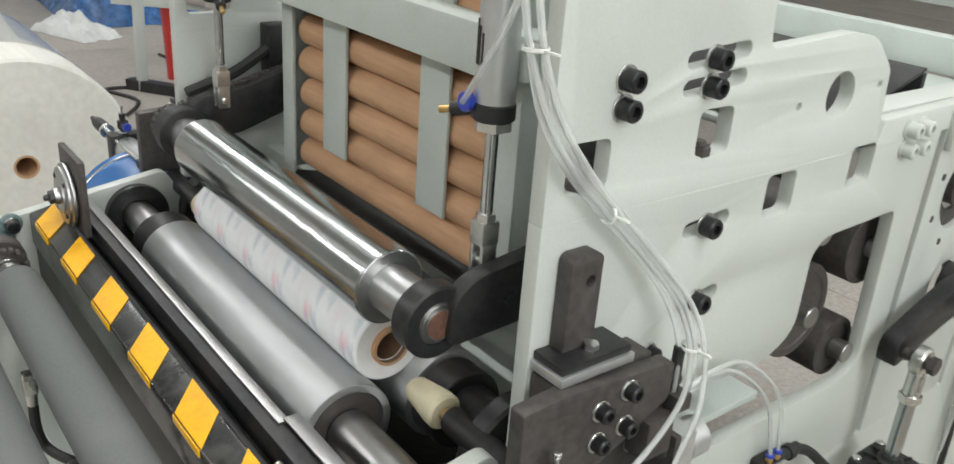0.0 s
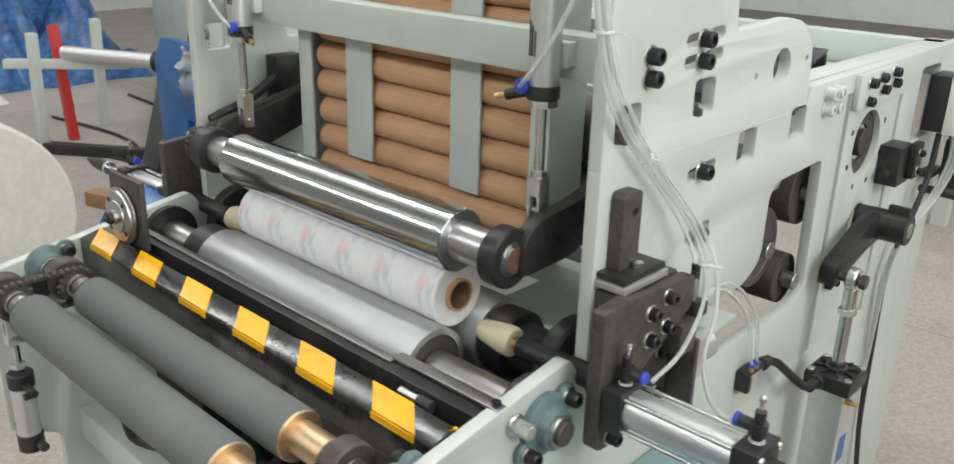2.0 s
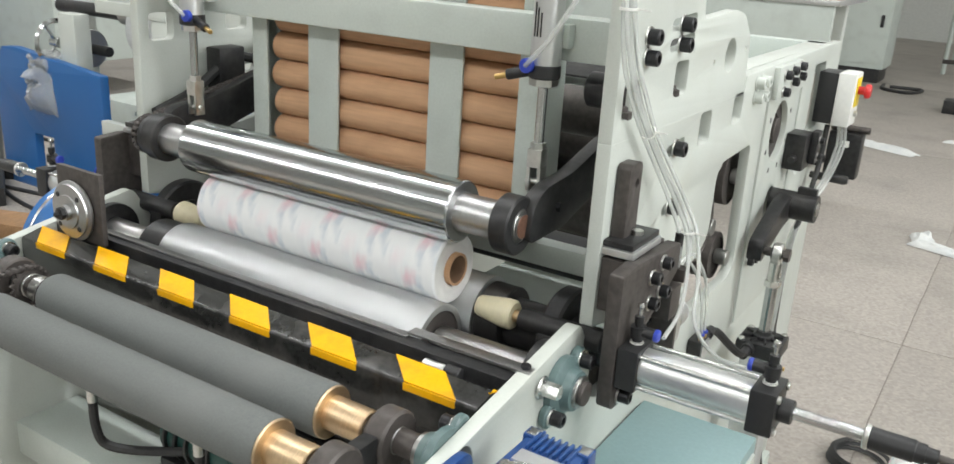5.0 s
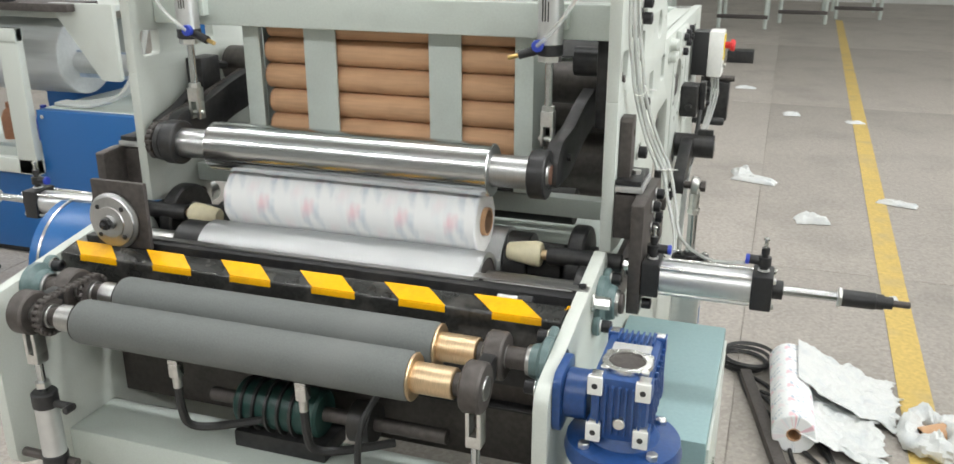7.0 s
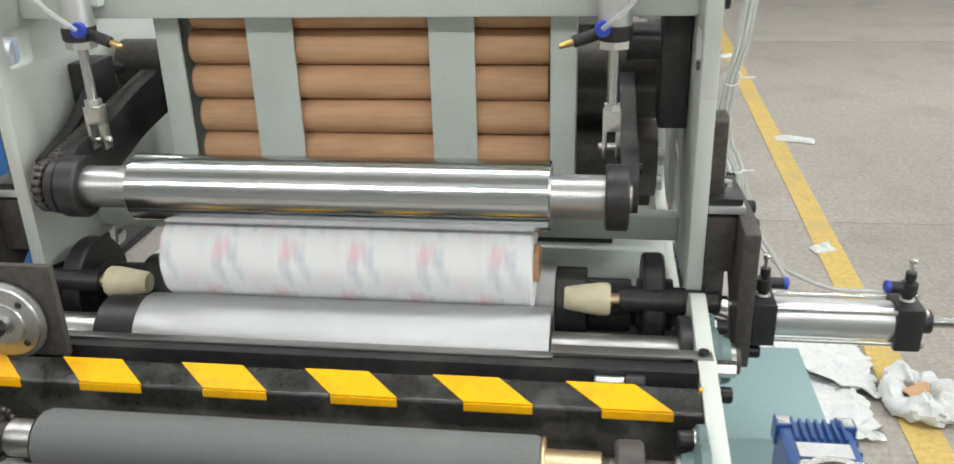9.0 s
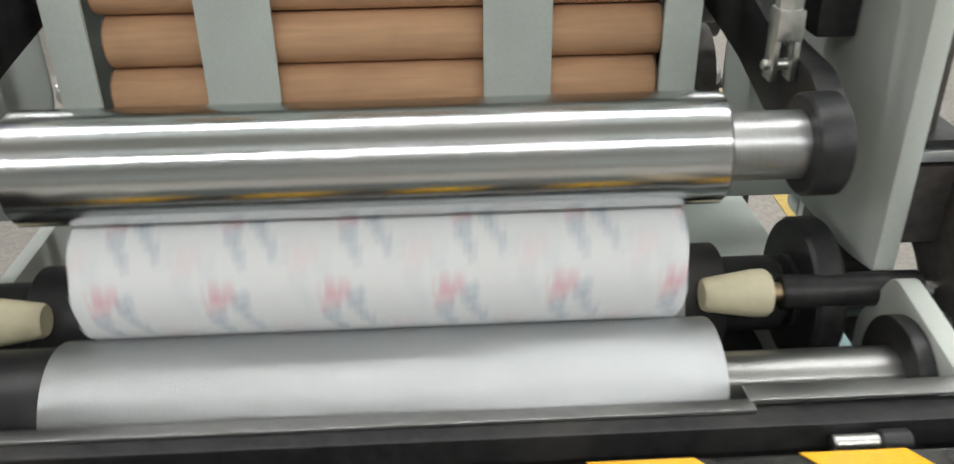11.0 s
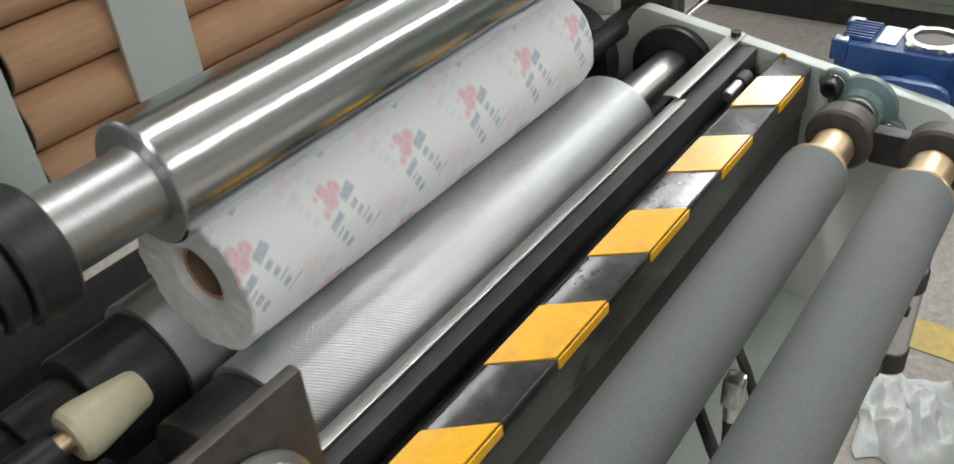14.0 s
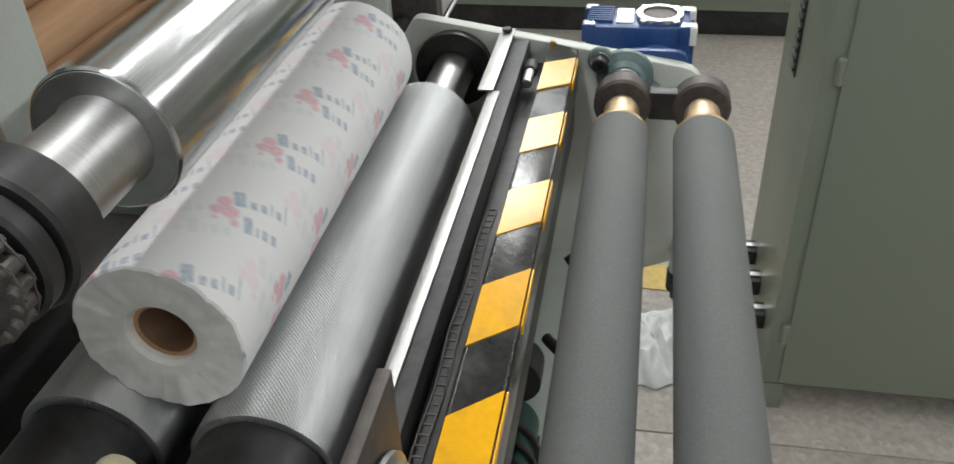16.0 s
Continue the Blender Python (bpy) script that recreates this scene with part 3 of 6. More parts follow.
for y, z in ((0.98, 1.262), (1.04, 1.268), (1.12, 1.272), (1.06, 1.238), (0.98, 1.22), (1.13, 1.245)):
    bolt_at(frame_thing, 0.545, y, z, 0.0115, 0.016)
for y, z in ((0.036, 1.281), (0.250, 1.293)):
    part("window_bolt", join(lathe([(z, 0), (z, 0.016), (z + 0.012, 0.016), (z + 0.012, 0)], 'z', (0.517, y, 0), 6), cyl(z + 0.011, z + 0.020, 0.009, 'z', (0.517, y, 0), 14)), GUNMETAL, frame_thing)
part("strap_block", bx(0.530, 0.545, 0.925, 1.16, 1.205, 1.285, 0.003), PAINT, frame_thing)
part("bearing_insert", ring(0.508, 0.514, 0.045, 0.081, at=(0, 1.065, 1.105)), GUNMETAL, frame_thing)
for k in range(8):
    an = radians(22.5 + 45 * k)
    part("bolt_hole", cyl(0.5285, 0.5306, 0.0075, at=(0, 1.065 + 0.108 * math.cos(an), 1.105 + 0.108 * math.sin(an)), seg=16), BLACK_PLASTIC, frame_thing)
for flip in (False, True):
    f = mirror_x if flip else (lambda b: b)
    part("bearing_housing", f(ring(0.486, 0.5045, 0.0355, 0.066, at=(0, -0.1345, 0.868))), BLACKED, frame_thing, "black bearing housing")
# Added black sheet, standing in for the darkness under the drums.
part("under_sheet", bx(-0.617, 0.503, -0.235, 0.55, 0.64, 0.645, 0.001), BLACKED, frame_thing, "black sheet added to darken the space below the drums")
part("shaft_end", cyl(0.46, 0.526, 0.034, at=(0, 1.065, 1.105)), GUNMETAL, frame_thing)

# ---------------------------------------------------------------- rollers


def roller(name, x0, x1, y, z, r, material, label, journals, group="", uv=False, category="roller", shell="shell", edge=0.002):
    t = thing(name, (MID, y, z), label, category, group)
    b = lathe([(x0, r - 0.012), (x0, r - edge), (x0 + 0.3 * edge, r - 0.3 * edge), (x0 + edge, r), (x1 - edge, r), (x1 - 0.3 * edge, r - 0.3 * edge), (x1, r - edge), (x1, r - 0.012)], at=(0, y, z), seg=72)
    if uv:
        lay = b.loops.layers.uv.new("wrap")
        for f in b.faces:
            an = [math.atan2(v.vert.co.z - z, v.vert.co.y - y) for v in f.loops]
            top = max(an)
            for lp, a in zip(f.loops, an):
                if top - a > math.pi:
                    a += 2 * math.pi
                lp[lay].uv = (a * r, lp.vert.co.x)
    sh = part(shell, b, material, t, origin=(MID, y, z))
    for xe, sg in ((x0, 1), (x1, -1)):
        part("end_cap", lathe([(xe + sg * 0.004, 0.01), (xe + sg * 0.003, r * 0.8), (xe + sg * 0.0005, r * 0.84), (xe + sg * 0.0005, r - 0.0025)], at=(0, y, z), seg=48), GUNMETAL, sh)
    for a, c, jr, mat in journals:
        part("journal", cyl(a, c, jr, at=(0, y, z), ch=0.002), mat, sh)
    return t


drum_front = roller("winding_drum", -0.374, 0.292, -0.1345, 0.868, 0.072, KNURL, "knurled aluminium winding drum carrying the paper log",
                    ((0.292, 0.54, 0.034, STEEL_CUT), (-0.445, -0.374, 0.066, BLACKED), (-0.66, -0.44, 0.034, STEEL_CUT)), "winding drums", True)
drum_back = roller("winding_drum", -0.374, 0.292, 0.0365, 0.868, 0.072, KNURL, "knurled aluminium winding drum behind the paper log",
                   ((0.292, 0.345, 0.064, BLACKED), (0.345, 0.42, 0.046, BLACKED), (0.42, 0.54, 0.034, BLACKED), (-0.455, -0.374, 0.064, BLACKED), (-0.52, -0.455, 0.046, BLACKED), (-0.66, -0.50, 0.034, BLACKED)), "winding drums", True)
feed_back = roller("draw_roller", -0.50, 0.39, 0.27, 0.93, 0.045, RUBBER_BLACK, "black rubber covered draw roller", ((0.385, 0.51, 0.02, GUNMETAL), (-0.63, -0.495, 0.02, GUNMETAL)), "", False)
grey_b = roller("rubber_roller", -0.392, 0.297, -0.42, 0.865, 0.043, RUBBER_GREY, "grey rubber covered roller with bronze ends",
                ((0.295, 0.300, 0.042, BRASS), (0.298, 0.372, 0.027, BRASS), (0.37, 0.51, 0.02, GUNMETAL), (-0.44, -0.39, 0.026, STEEL_CUT), (-0.63, -0.44, 0.02, GUNMETAL)), "feed rollers", edge=0.009)
grey_f = roller("rubber_roller", -0.392, 0.297, -0.540, 0.865, 0.043, RUBBER_GREY, "grey rubber covered roller with bronze ends and white scuffs",
                ((0.295, 0.300, 0.042, BRASS), (0.298, 0.372, 0.027, BRASS), (0.37, 0.42, 0.02, GUNMETAL), (-0.44, -0.39, 0.026, STEEL_CUT), (-0.52, -0.44, 0.02, GUNMETAL)), "feed rollers", edge=0.009)

# ---------------------------------------------------------------- rider roller on its arms
RIDE0 = (-0.070, 1.082)
PIVOT = (0.42, 1.20)
rider = thing("rider_roller_unit", (MID, PIVOT[0], PIVOT[1]), "polished chrome rider roller on two black steel arms", "roller unit")
ry, rz = RIDE0
ride_prof = [(-0.381, 0.030), (-0.381, 0.0535), (-0.379, 0.0555), (0.286, 0.0555), (0.288, 0.0535), (0.288, 0.030)]
chrome = part("chrome_roller", lathe(ride_prof, at=(0, ry, rz), seg=96), CHROME, rider, "mirror-polished chrome roller", origin=(MID, ry, rz))
for xe, sg in ((0.2885, -1), (-0.3815, 1)):
    part("shoulder", lathe([(xe, 0.031), (xe, 0.052), (xe + sg * 0.002, 0.0545)], at=(0, ry, rz), seg=64), JOURNAL, chrome)
part("journal", lathe([(0.284, 0.036), (0.292, 0.034), (0.372, 0.034), (0.372, 0.022), (0.409, 0.022), (0.409, 0.0)], at=(0, ry, rz), seg=48), JOURNAL, chrome)
part("journal", lathe([(-0.382, 0.036), (-0.390, 0.034), (-0.472, 0.034), (-0.472, 0.022), (-0.523, 0.022), (-0.523, 0.0)], at=(0, ry, rz), seg=48), JOURNAL, chrome)
for side in (0, 1):
    f = mirror_x if side else (lambda b: b)
    gap = 0.014 if side else 0.0
    part("shaft_end", f(cyl(0.4092, 0.4105, 0.0205, at=(0, ry, rz))), RUSTY, rider, "rusty shaft end")
    part("bearing_ring", f(ring(0.369 - gap, 0.405 - gap, 0.030, 0.051, at=(0, ry, rz), seg=48, ch=0.003)), BLACKED, rider)
    part("bearing", f(join(ring(0.397, 0.4065, 0.0225, 0.0265, at=(0, ry, rz)), ring(0.395, 0.4035, 0.0265, 0.0305, at=(0, ry, rz)))), STEEL_CUT, rider)
    arm = plate(0.392, 0.420, rounded([(-0.065, 1.052), (-0.055, 1.115), (-0.02, 1.140), (0.08, 1.152), (0.20, 1.190), (0.44, 1.245), (0.465, 1.20), (0.44, 1.155), (0.20, 1.105), (0.06, 1.058)], 0.02))
    part("arm", f(arm), BLACKED, rider, "black steel arm")
    part("pivot_boss", f(cyl(0.385, 0.43, 0.035, at=(0, PIVOT[0], PIVOT[1]))), BLACKED, rider)
    part("bolt", f(moved(hexa(0.009, 0.008, 0.420), Matrix.Translation((0, 0.03, 1.10)))), BOLT_BLACK, rider)
pivot_shaft = solo("pivot_shaft", cyl(-0.619, 0.505, 0.018, at=(0, PIVOT[0], PIVOT[1])), STEEL_CUT, "bright steel pivot shaft through both arms", "shaft", at=(MID, PIVOT[0], PIVOT[1]))

# ---------------------------------------------------------------- paper log
LOG_R = 0.079
N_WRAP = 24
LOG_X0, LOG_X1 = -0.347, 0.261


def log_radius(t):
    return math.sqrt(0.058 ** 2 + (LOG_R ** 2 - 0.058 ** 2) * min(1.0, t / 14.2))


def log_height(r):
    return 0.868 + math.sqrt((r + 0.072) ** 2 - 0.0855 ** 2)


LOG_Y = -0.049
log = thing("paper_log", (MID, LOG_Y, log_height(log_radius(0))), "white paper roll with blue and pink print on a cardboard core", "paper roll")
lz = PLACE[log].z
core = part("core", lathe([(LOG_X0 + 0.014, 0.026), (LOG_X0 + 0.014, 0.0302), (LOG_X1 + 0.008, 0.0305), (LOG_X1 + 0.008, 0.026), (LOG_X0 + 0.014, 0.026)], at=(0, LOG_Y, lz), seg=40), KRAFT, log, "brown cardboard core")
part("inner_winding", lathe([(LOG_X0 + 0.016, 0.0304), (LOG_X0 + 0.009, 0.0308), (LOG_X0 + 0.005, 0.034), (LOG_X0 + 0.0025, 0.044), (LOG_X0 + 0.0025, 0.0575), (LOG_X1 - 0.002, 0.0575), (LOG_X1 - 0.0015, 0.045), (LOG_X1 - 0.002, 0.0295)], at=(0, LOG_Y, lz), seg=64), TISSUE_EDGE, log)
# Bore coloured darker than the core for the shade within it.
part("core_bore", lathe([(LOG_X0 + 0.015, 0.0258), (LOG_X1 + 0.007, 0.0258)], at=(0, LOG_Y, lz), seg=40), KRAFT_SHADED, log, "inside of the core with shade in its colour")
wraps = []
for i in range(N_WRAP):
    a0, a1 = 2 * math.pi * (i - 0.02) / N_WRAP, 2 * math.pi * (i + 1.02) / N_WRAP
    
    bm = bmesh.new()
    lay = bm.loops.layers.uv.new("wrap")
    cols = []
    for k in range(5):
        a = a0 + (a1 - a0) * k / 4
        c, s = math.cos(a), math.sin(a)
        e0 = 0.0011 * math.sin(9 * a) + 0.0008 * math.sin(23 * a + 1) + 0.0006 * math.sin(43 * a)
        e1 = 0.0007 * math.sin(7 * a) + 0.0005 * math.sin(31 * a + 2)
        row = []
        for x, r in ((LOG_X0 + 0.002, LOG_R - 0.034), (LOG_X0 + e0, LOG_R - 0.002), (LOG_X0 + e0 + 0.002, LOG_R), (LOG_X1 + e1 - 0.003, LOG_R), (LOG_X1 + e1, LOG_R - 0.003), (LOG_X1 - 0.001, LOG_R - 0.034)):
            row.append(bm.verts.new((x, LOG_Y + r * c, lz + r * s)))
        cols.append((a, row))
    for (aa, p), (ab, q) in zip(cols, cols[1:]):
        for j in range(5):
            f = bm.faces.new((p[j], p[j + 1], q[j + 1], q[j]))
            f.material_index = 0 if j in (1, 2, 3) else 1
            for lp, (an, x) in zip(f.loops, ((aa, p[j].co.x), (aa, p[j + 1].co.x), (ab, q[j + 1].co.x), (ab, q[j].co.x))):
                lp[lay].uv = (an * LOG_R, x)
    w = part("wrap", bm, (PRINT, TISSUE_EDGE), log)
    wraps.append((w, (a0 + a1) / 2))

# ---------------------------------------------------------------- core magazine
rack = thing("core_magazine", (MID, 0.13, 1.03), "grey painted chute holding stacked cardboard cores", "magazine")
for x0, x1 in ((-0.410, -0.366), (0.275, 0.318)):
    part("side_channel", join(bx(x0, x1, 0.098, 0.104, 1.00, 1.74, 0.001), bx(x0, x0 + 0.006, 0.104, 0.20, 1.00, 1.74, 0.001) if x0 < 0 else bx(x1 - 0.006, x1, 0.104, 0.20, 1.00, 1.74, 0.001)), PAINT_GREY, rack)
for x0, x1 in ((-0.246, -0.163), (0.071, 0.149)):
    part("front_strap", bx(x0, x1, 0.100, 0.106, 1.09, 1.74, 0.0012), PAINT_GREY, rack, "flat grey retaining strap")
part("back_sheet", bx(-0.40, 0.31, 0.172, 0.176, 1.02, 1.74, 0), PAINT_GREY, rack)
part("bottom_tray", moved(bx(-0.38, 0.29, 0.0, 0.085, 0, 0.004, 0), Matrix.Translation((0, 0.10, 1.0)) @ Matrix.Rotation(radians(-12), 4, 'X')), BLACKED, rack)
tube_bm = lathe([(-0.315, 0.0265), (-0.315, 0.0302), (-0.3145, 0.0305), (0.3145, 0.0305), (0.315, 0.0302), (0.315, 0.0265), (-0.315, 0.0265)], seg=28)
tube_me = link_mesh("core", tube_bm, KRAFT)
liner_me = link_mesh("inner_liner", lathe([(-0.314, 0.0262), (0.314, 0.0262)], seg=28), KRAFT_SHADED)
rim_me = link_mesh("cut_rim", lathe([(-0.0012, 0.0262), (-0.0012, 0.0304), (0.0012, 0.0301), (0.0012, 0.0264), (-0.0012, 0.0262)], seg=28), KRAFT_SHADED)
rt = random.Random(3)
for k in range(11):
    o = new("cardboard_core", tube_me)
    o.location = (-0.040 + rt.uniform(-0.005, 0.005), 0.1545, 1.046 + 0.0617 * k)
    o.rotation_euler = (rt.uniform(0, 6.28), 0, 0)
    PLACE[o] = o.location.copy()
    liner = new("inner_liner", liner_me)
    liner.parent = o
    for xe in (-0.3155, 0.3155):
        rim = new("cut_rim", rim_me)
        rim.parent = o
        rim.location = (xe, 0, 0)
    tagged(o, "brown kraft cardboard core stacked in the magazine", "cardboard tube", "stacked cores")

rack.location.y += 0.016

# ---------------------------------------------------------------- striped guard bar
guard = thing("guard_bar", (MID, -0.32, 0.85), "black steel guard bar with slanted yellow warning stripes", "guard bar")
BAR_FRONT, BAR_BACK = (-0.342, 0.9065), (-0.295, 0.9185)
part("bar", plate(-0.616, 0.502, rounded([(-0.342, 0.842), BAR_FRONT, BAR_BACK, (-0.295, 0.842)], 0.004), (), 0.001), BLACK_PAINT, guard)
part("skirt", bx(-0.617, 0.503, -0.338, -0.332, 0.76, 0.844, 0.001), BLACKED, guard)
for k in range(1, 8):
    f = -0.47 + (k - 1) * 0.187
    bm = bmesh.new()
    q = [(f - 0.094, -0.341), (min(f, 0.502), -0.341), (min(f - 0.05, 0.502), -0.2962), (f - 0.144, -0.2962)]
    if k == 7:
        q = [(0.4985, -0.306), (0.502, -0.306), (0.502, -0.2962), (f - 0.144, -0.2962)]

    def top(y):
        return BAR_FRONT[1] + (y - BAR_FRONT[0]) * (BAR_BACK[1] - BAR_FRONT[1]) / (BAR_BACK[0] - BAR_FRONT[0])
    v = [bm.verts.new((x, y, top(y) + 0.0028)) for x, y in q] + [bm.verts.new((x, y, top(y) - 0.0004)) for x, y in q]
    bm.faces.new(v[:4])
    for a in range(4):
        bm.faces.new((v[a], v[(a + 1) % 4], v[4 + (a + 1) % 4], v[4 + a]))
    if k < 7:
        bm = join(bm, bx(f - 0.094, f, -0.3448, -0.3428, 0.896, 0.9082, 0.0006))
    part("stripe", bm, YELLOW, guard, "yellow painted stripe")
knife = thing("web_guide_bar", (MID, -0.25, 0.88), "bright steel edge strip on a black carrier bar", "guide bar")
part("edge_strip", bx(-0.60, 0.300, -0.254, -0.238, 0.917, 0.921, 0.001), STEEL_CUT, knife)
part("end_strip", bx(0.296, 0.527, -0.245, -0.222, 0.921, 0.9245, 0.001), STEEL_CUT, knife)
part("carrier", bx(-0.617, 0.503, -0.272, -0.240, 0.82, 0.9165, 0.002), BLACKED, knife)
part("ledge", bx(-0.617, 0.503, -0.300, -0.2725, 0.868, 0.876, 0.001), BLACKED, knife)
part("bolt", moved(hexa(0.008, 0.006), Matrix.Translation((0.514, -0.233, 0.9245)) @ Matrix.Rotation(radians(-90), 4, 'Y')), BOLT_BLACK, knife)
part("stop_pin", join(cyl(0.36, 0.402, 0.008, at=(0, -0.285, 0.905)), ), ZINC, knife)
part("stop_sleeve", cyl(0.402, 0.43, 0.011, at=(0, -0.285, 0.905)), BLACK_PLASTIC, knife)
knife.location.y += 0.010
knife.location.z += 0.005

# ---------------------------------------------------------------- core chucks, slide brackets and air cylinders on both sides


def chuck_side(flip):
    f = mirror_x if flip else (lambda b: b)

    def px(x):
        return 2 * MID - x if flip else x
    y, z = -0.032, 0.913
    ch = thing("core_chuck", (px(0.42), y, z), "cream tapered core chuck on a black spindle", "core chuck", "core chucks")
    part("cone", f(lathe([(0.308, 0.0), (0.308, 0.017), (0.312, 0.0195), (0.366, 0.0275), (0.379, 0.0275), (0.384, 0.024), (0.384, 0.0)], at=(0, y, z), seg=36)), PU, ch, "cream plastic cone")
    part("neck", f(cyl(0.382, 0.402, 0.011, at=(0, y, z))), BRASS, ch)
    part("spindle", f(lathe([(0.398, 0), (0.398, 0.0185), (0.401, 0.020), (0.556, 0.020), (0.559, 0.0175), (0.559, 0)], at=(0, y, z), seg=32)), BLACKED, ch)
    part("rod", f(join(cyl(0.557, 0.606, 0.008, at=(0, y, z)), moved(hexa(0.013, 0.009, 0.562), Matrix.Translation((0, y, z))))), ZINC, ch)
    br = thing("slide_bracket", (px(0.58), 0.05, 0.95), "dark steel slide bracket bolted to the side plate", "bracket", "slide brackets")
    part("face_plate", f(plate(0.578, 0.603, rounded([(-0.088, 0.835, 0.02), (-0.088, 1.072, 0.004), (-0.03, 1.076, 0.004), (0.165, 1.062, 0.006), (0.165, 1.01, 0.01), (0.0, 0.93, 0.05), (-0.02, 0.835, 0.02)]))), GUNMETAL, br)
    part("rail_block", f(bx(0.5305, 0.577, -0.018, 0.150, 0.975, 1.070, 0.003)), GUNMETAL, br)
    part("rail", f(plate(0.531, 0.556, rounded([(0.008, 1.09), (0.008, 1.218), (0.014, 1.224), (0.050, 1.224), (0.056, 1.218), (0.056, 1.09)], 0.004), [circle(0.040, 1.190, 0.009, 18)])), GUNMETAL, br, "upright guide rail block")
    part("rail_base", f(bx(0.531, 0.584, -0.018, 0.098, 1.090, 1.101, 0.002)), BLACKED, br)
    part("base_shim", f(bx(0.531, 0.588, -0.022, 0.102, 1.0765, 1.0895, 0.002)), ALU, br)
    for by, bz in ((0.035, 1.036), (0.035, 0.990), (0.082, 1.050), (0.082, 0.998)):
        bolt_at(br, px(0.603), by, bz, 0.0115, 0.016, flip=flip)
    bolt_at(br, px(0.603), -0.055, 0.853, 0.0115, 0.02, flip=flip)
    part("nut", f(moved(hexa(0.010, 0.008), Matrix.Translation((0.565, 0.045, 1.101)) @ Matrix.Rotation(radians(-90), 4, 'Y'))), ZINC, br)
    part("clamp_block", f(bx(0.575, 0.612, 0.125, 0.175, 0.925, 0.985, 0.003)), GUNMETAL, br)
    part("clamp_stud", f(cyl(0.90, 1.075, 0.008, 'z', (0.592, 0.185, 0))), BLACKED, br)
    part("end_plate", f(bx(0.534, 0.600, 0.205, 0.217, 0.79, 0.925, 0.002)), GUNMETAL, br)
    part("short_cylinder", f(join(bx(0.536, 0.594, 0.2175, 0.262, 0.835, 0.915, 0.006), cyl(0.262, 0.30, 0.03, 'y', (0.565, 0, 0.875), 28))), ALU, br, "short aluminium cylinder")
    for by, bz in ((0.175, 0.895), (0.175, 0.815), (0.10, 0.86)):
        bolt_at(br, px(0.545), by, bz, 0.0105, 0.014, flip=flip)
    part("stud_block", f(bx(0.585, 0.615, 0.172, 0.20, 0.985, 1.01, 0.003)), GUNMETAL, br)
    part("lower_plate", f(plate(0.533, 0.545, rounded([(0.02, 0.80), (0.02, 0.915), (0.20, 0.925), (0.235, 0.90), (0.235, 0.80)], 0.006))), GUNMETAL, br)
    for by, bz in ((0.20, 1.03), (0.21, 0.998), (0.215, 0.958), (0.255, 0.972)):
        bolt_at(br, px(0.5305), by, bz, 0.0115, 0.016, flip=flip)
    br.location.z -= 0.012
    ac = thing("air_cylinder", (px(0.73), -0.055, 0.90), "aluminium pneumatic cylinder with black end blocks and tie rods", "air cylinder", "chuck cylinders")
    cy, cz = -0.050, 0.904
    for a, b in ((0.604, 0.640), (0.818, 0.858)):
        part("end_block", f(bx(a, b, cy - 0.036, cy + 0.036, cz - 0.036, cz + 0.036, 0.004)), BLACK_PLASTIC, ac)
    part("barrel", f(cyl(0.640, 0.818, 0.031, at=(0, cy, cz), seg=48, ch=0.0005)), ALU, ac, "round aluminium barrel")
    for dy in (-0.027, 0.027):
        for dz in (-0.027, 0.027):
            part("tie_rod", f(cyl(0.638, 0.820, 0.0038, at=(0, cy + dy, cz + dz), seg=12)), ZINC, ac)
            part("tie_nut", f(cyl(0.857, 0.863, 0.0065, at=(0, cy + dy, cz + dz), seg=12)), ZINC, ac)
    part("gland", f(cyl(0.857, 0.878, 0.019, at=(0, cy, cz))), BLACK_PLASTIC, ac)
    part("piston_rod", f(cyl(0.876, 0.985, 0.0095, at=(0, cy, cz))), CHROME, ac)
    part("stop_collar", f(cyl(0.978, 0.986, 0.019, at=(0, cy, cz))), ZINC, ac)
    part("grip", f(lathe([(0.985, 0), (0.985, 0.0165), (1.045, 0.0165), (1.047, 0.015), (1.060, 0.015), (1.060, 0.012), (1.076, 0.012), (1.076, 0)], at=(0, cy, cz), seg=28)), BLACK_PLASTIC, ac)
    part("stub", f(cyl(1.075, 1.107, 0.0065, at=(0, cy, cz), seg=16)), GUNMETAL, ac)
    for xx in (0.622, 0.838):
        v = part("flow_valve", f(lathe([(0.0, 0), (0.0, 0.011), (0.004, 0.011), (0.004, 0.0085), (0.012, 0.0085), (0.012, 0.013), (0.030, 0.013), (0.030, 0.006), (0.036, 0.006), (0.036, 0.008), (0.048, 0.008), (0.048, 0)], 'z', (xx, cy, cz + 0.036), seg=20)), BLACK_PLASTIC, ac)
        part("screw", f(join(cyl(0.066, 0.082, 0.0055, 'z', (xx, cy, cz), 14), cyl(0.082, 0.098, 0.0035, 'z', (xx, cy, cz), 12), cyl(0.098, 0.106, 0.0055, 'z', (xx, cy, cz), 14))), ZINC, v)
        part("seal_ring", f(cyl(0.036, 0.0405, 0.0115, 'z', (xx, cy, cz), 20)), WHITE_PLASTIC, v)
        sd = 1 if xx < 0.7 else -1
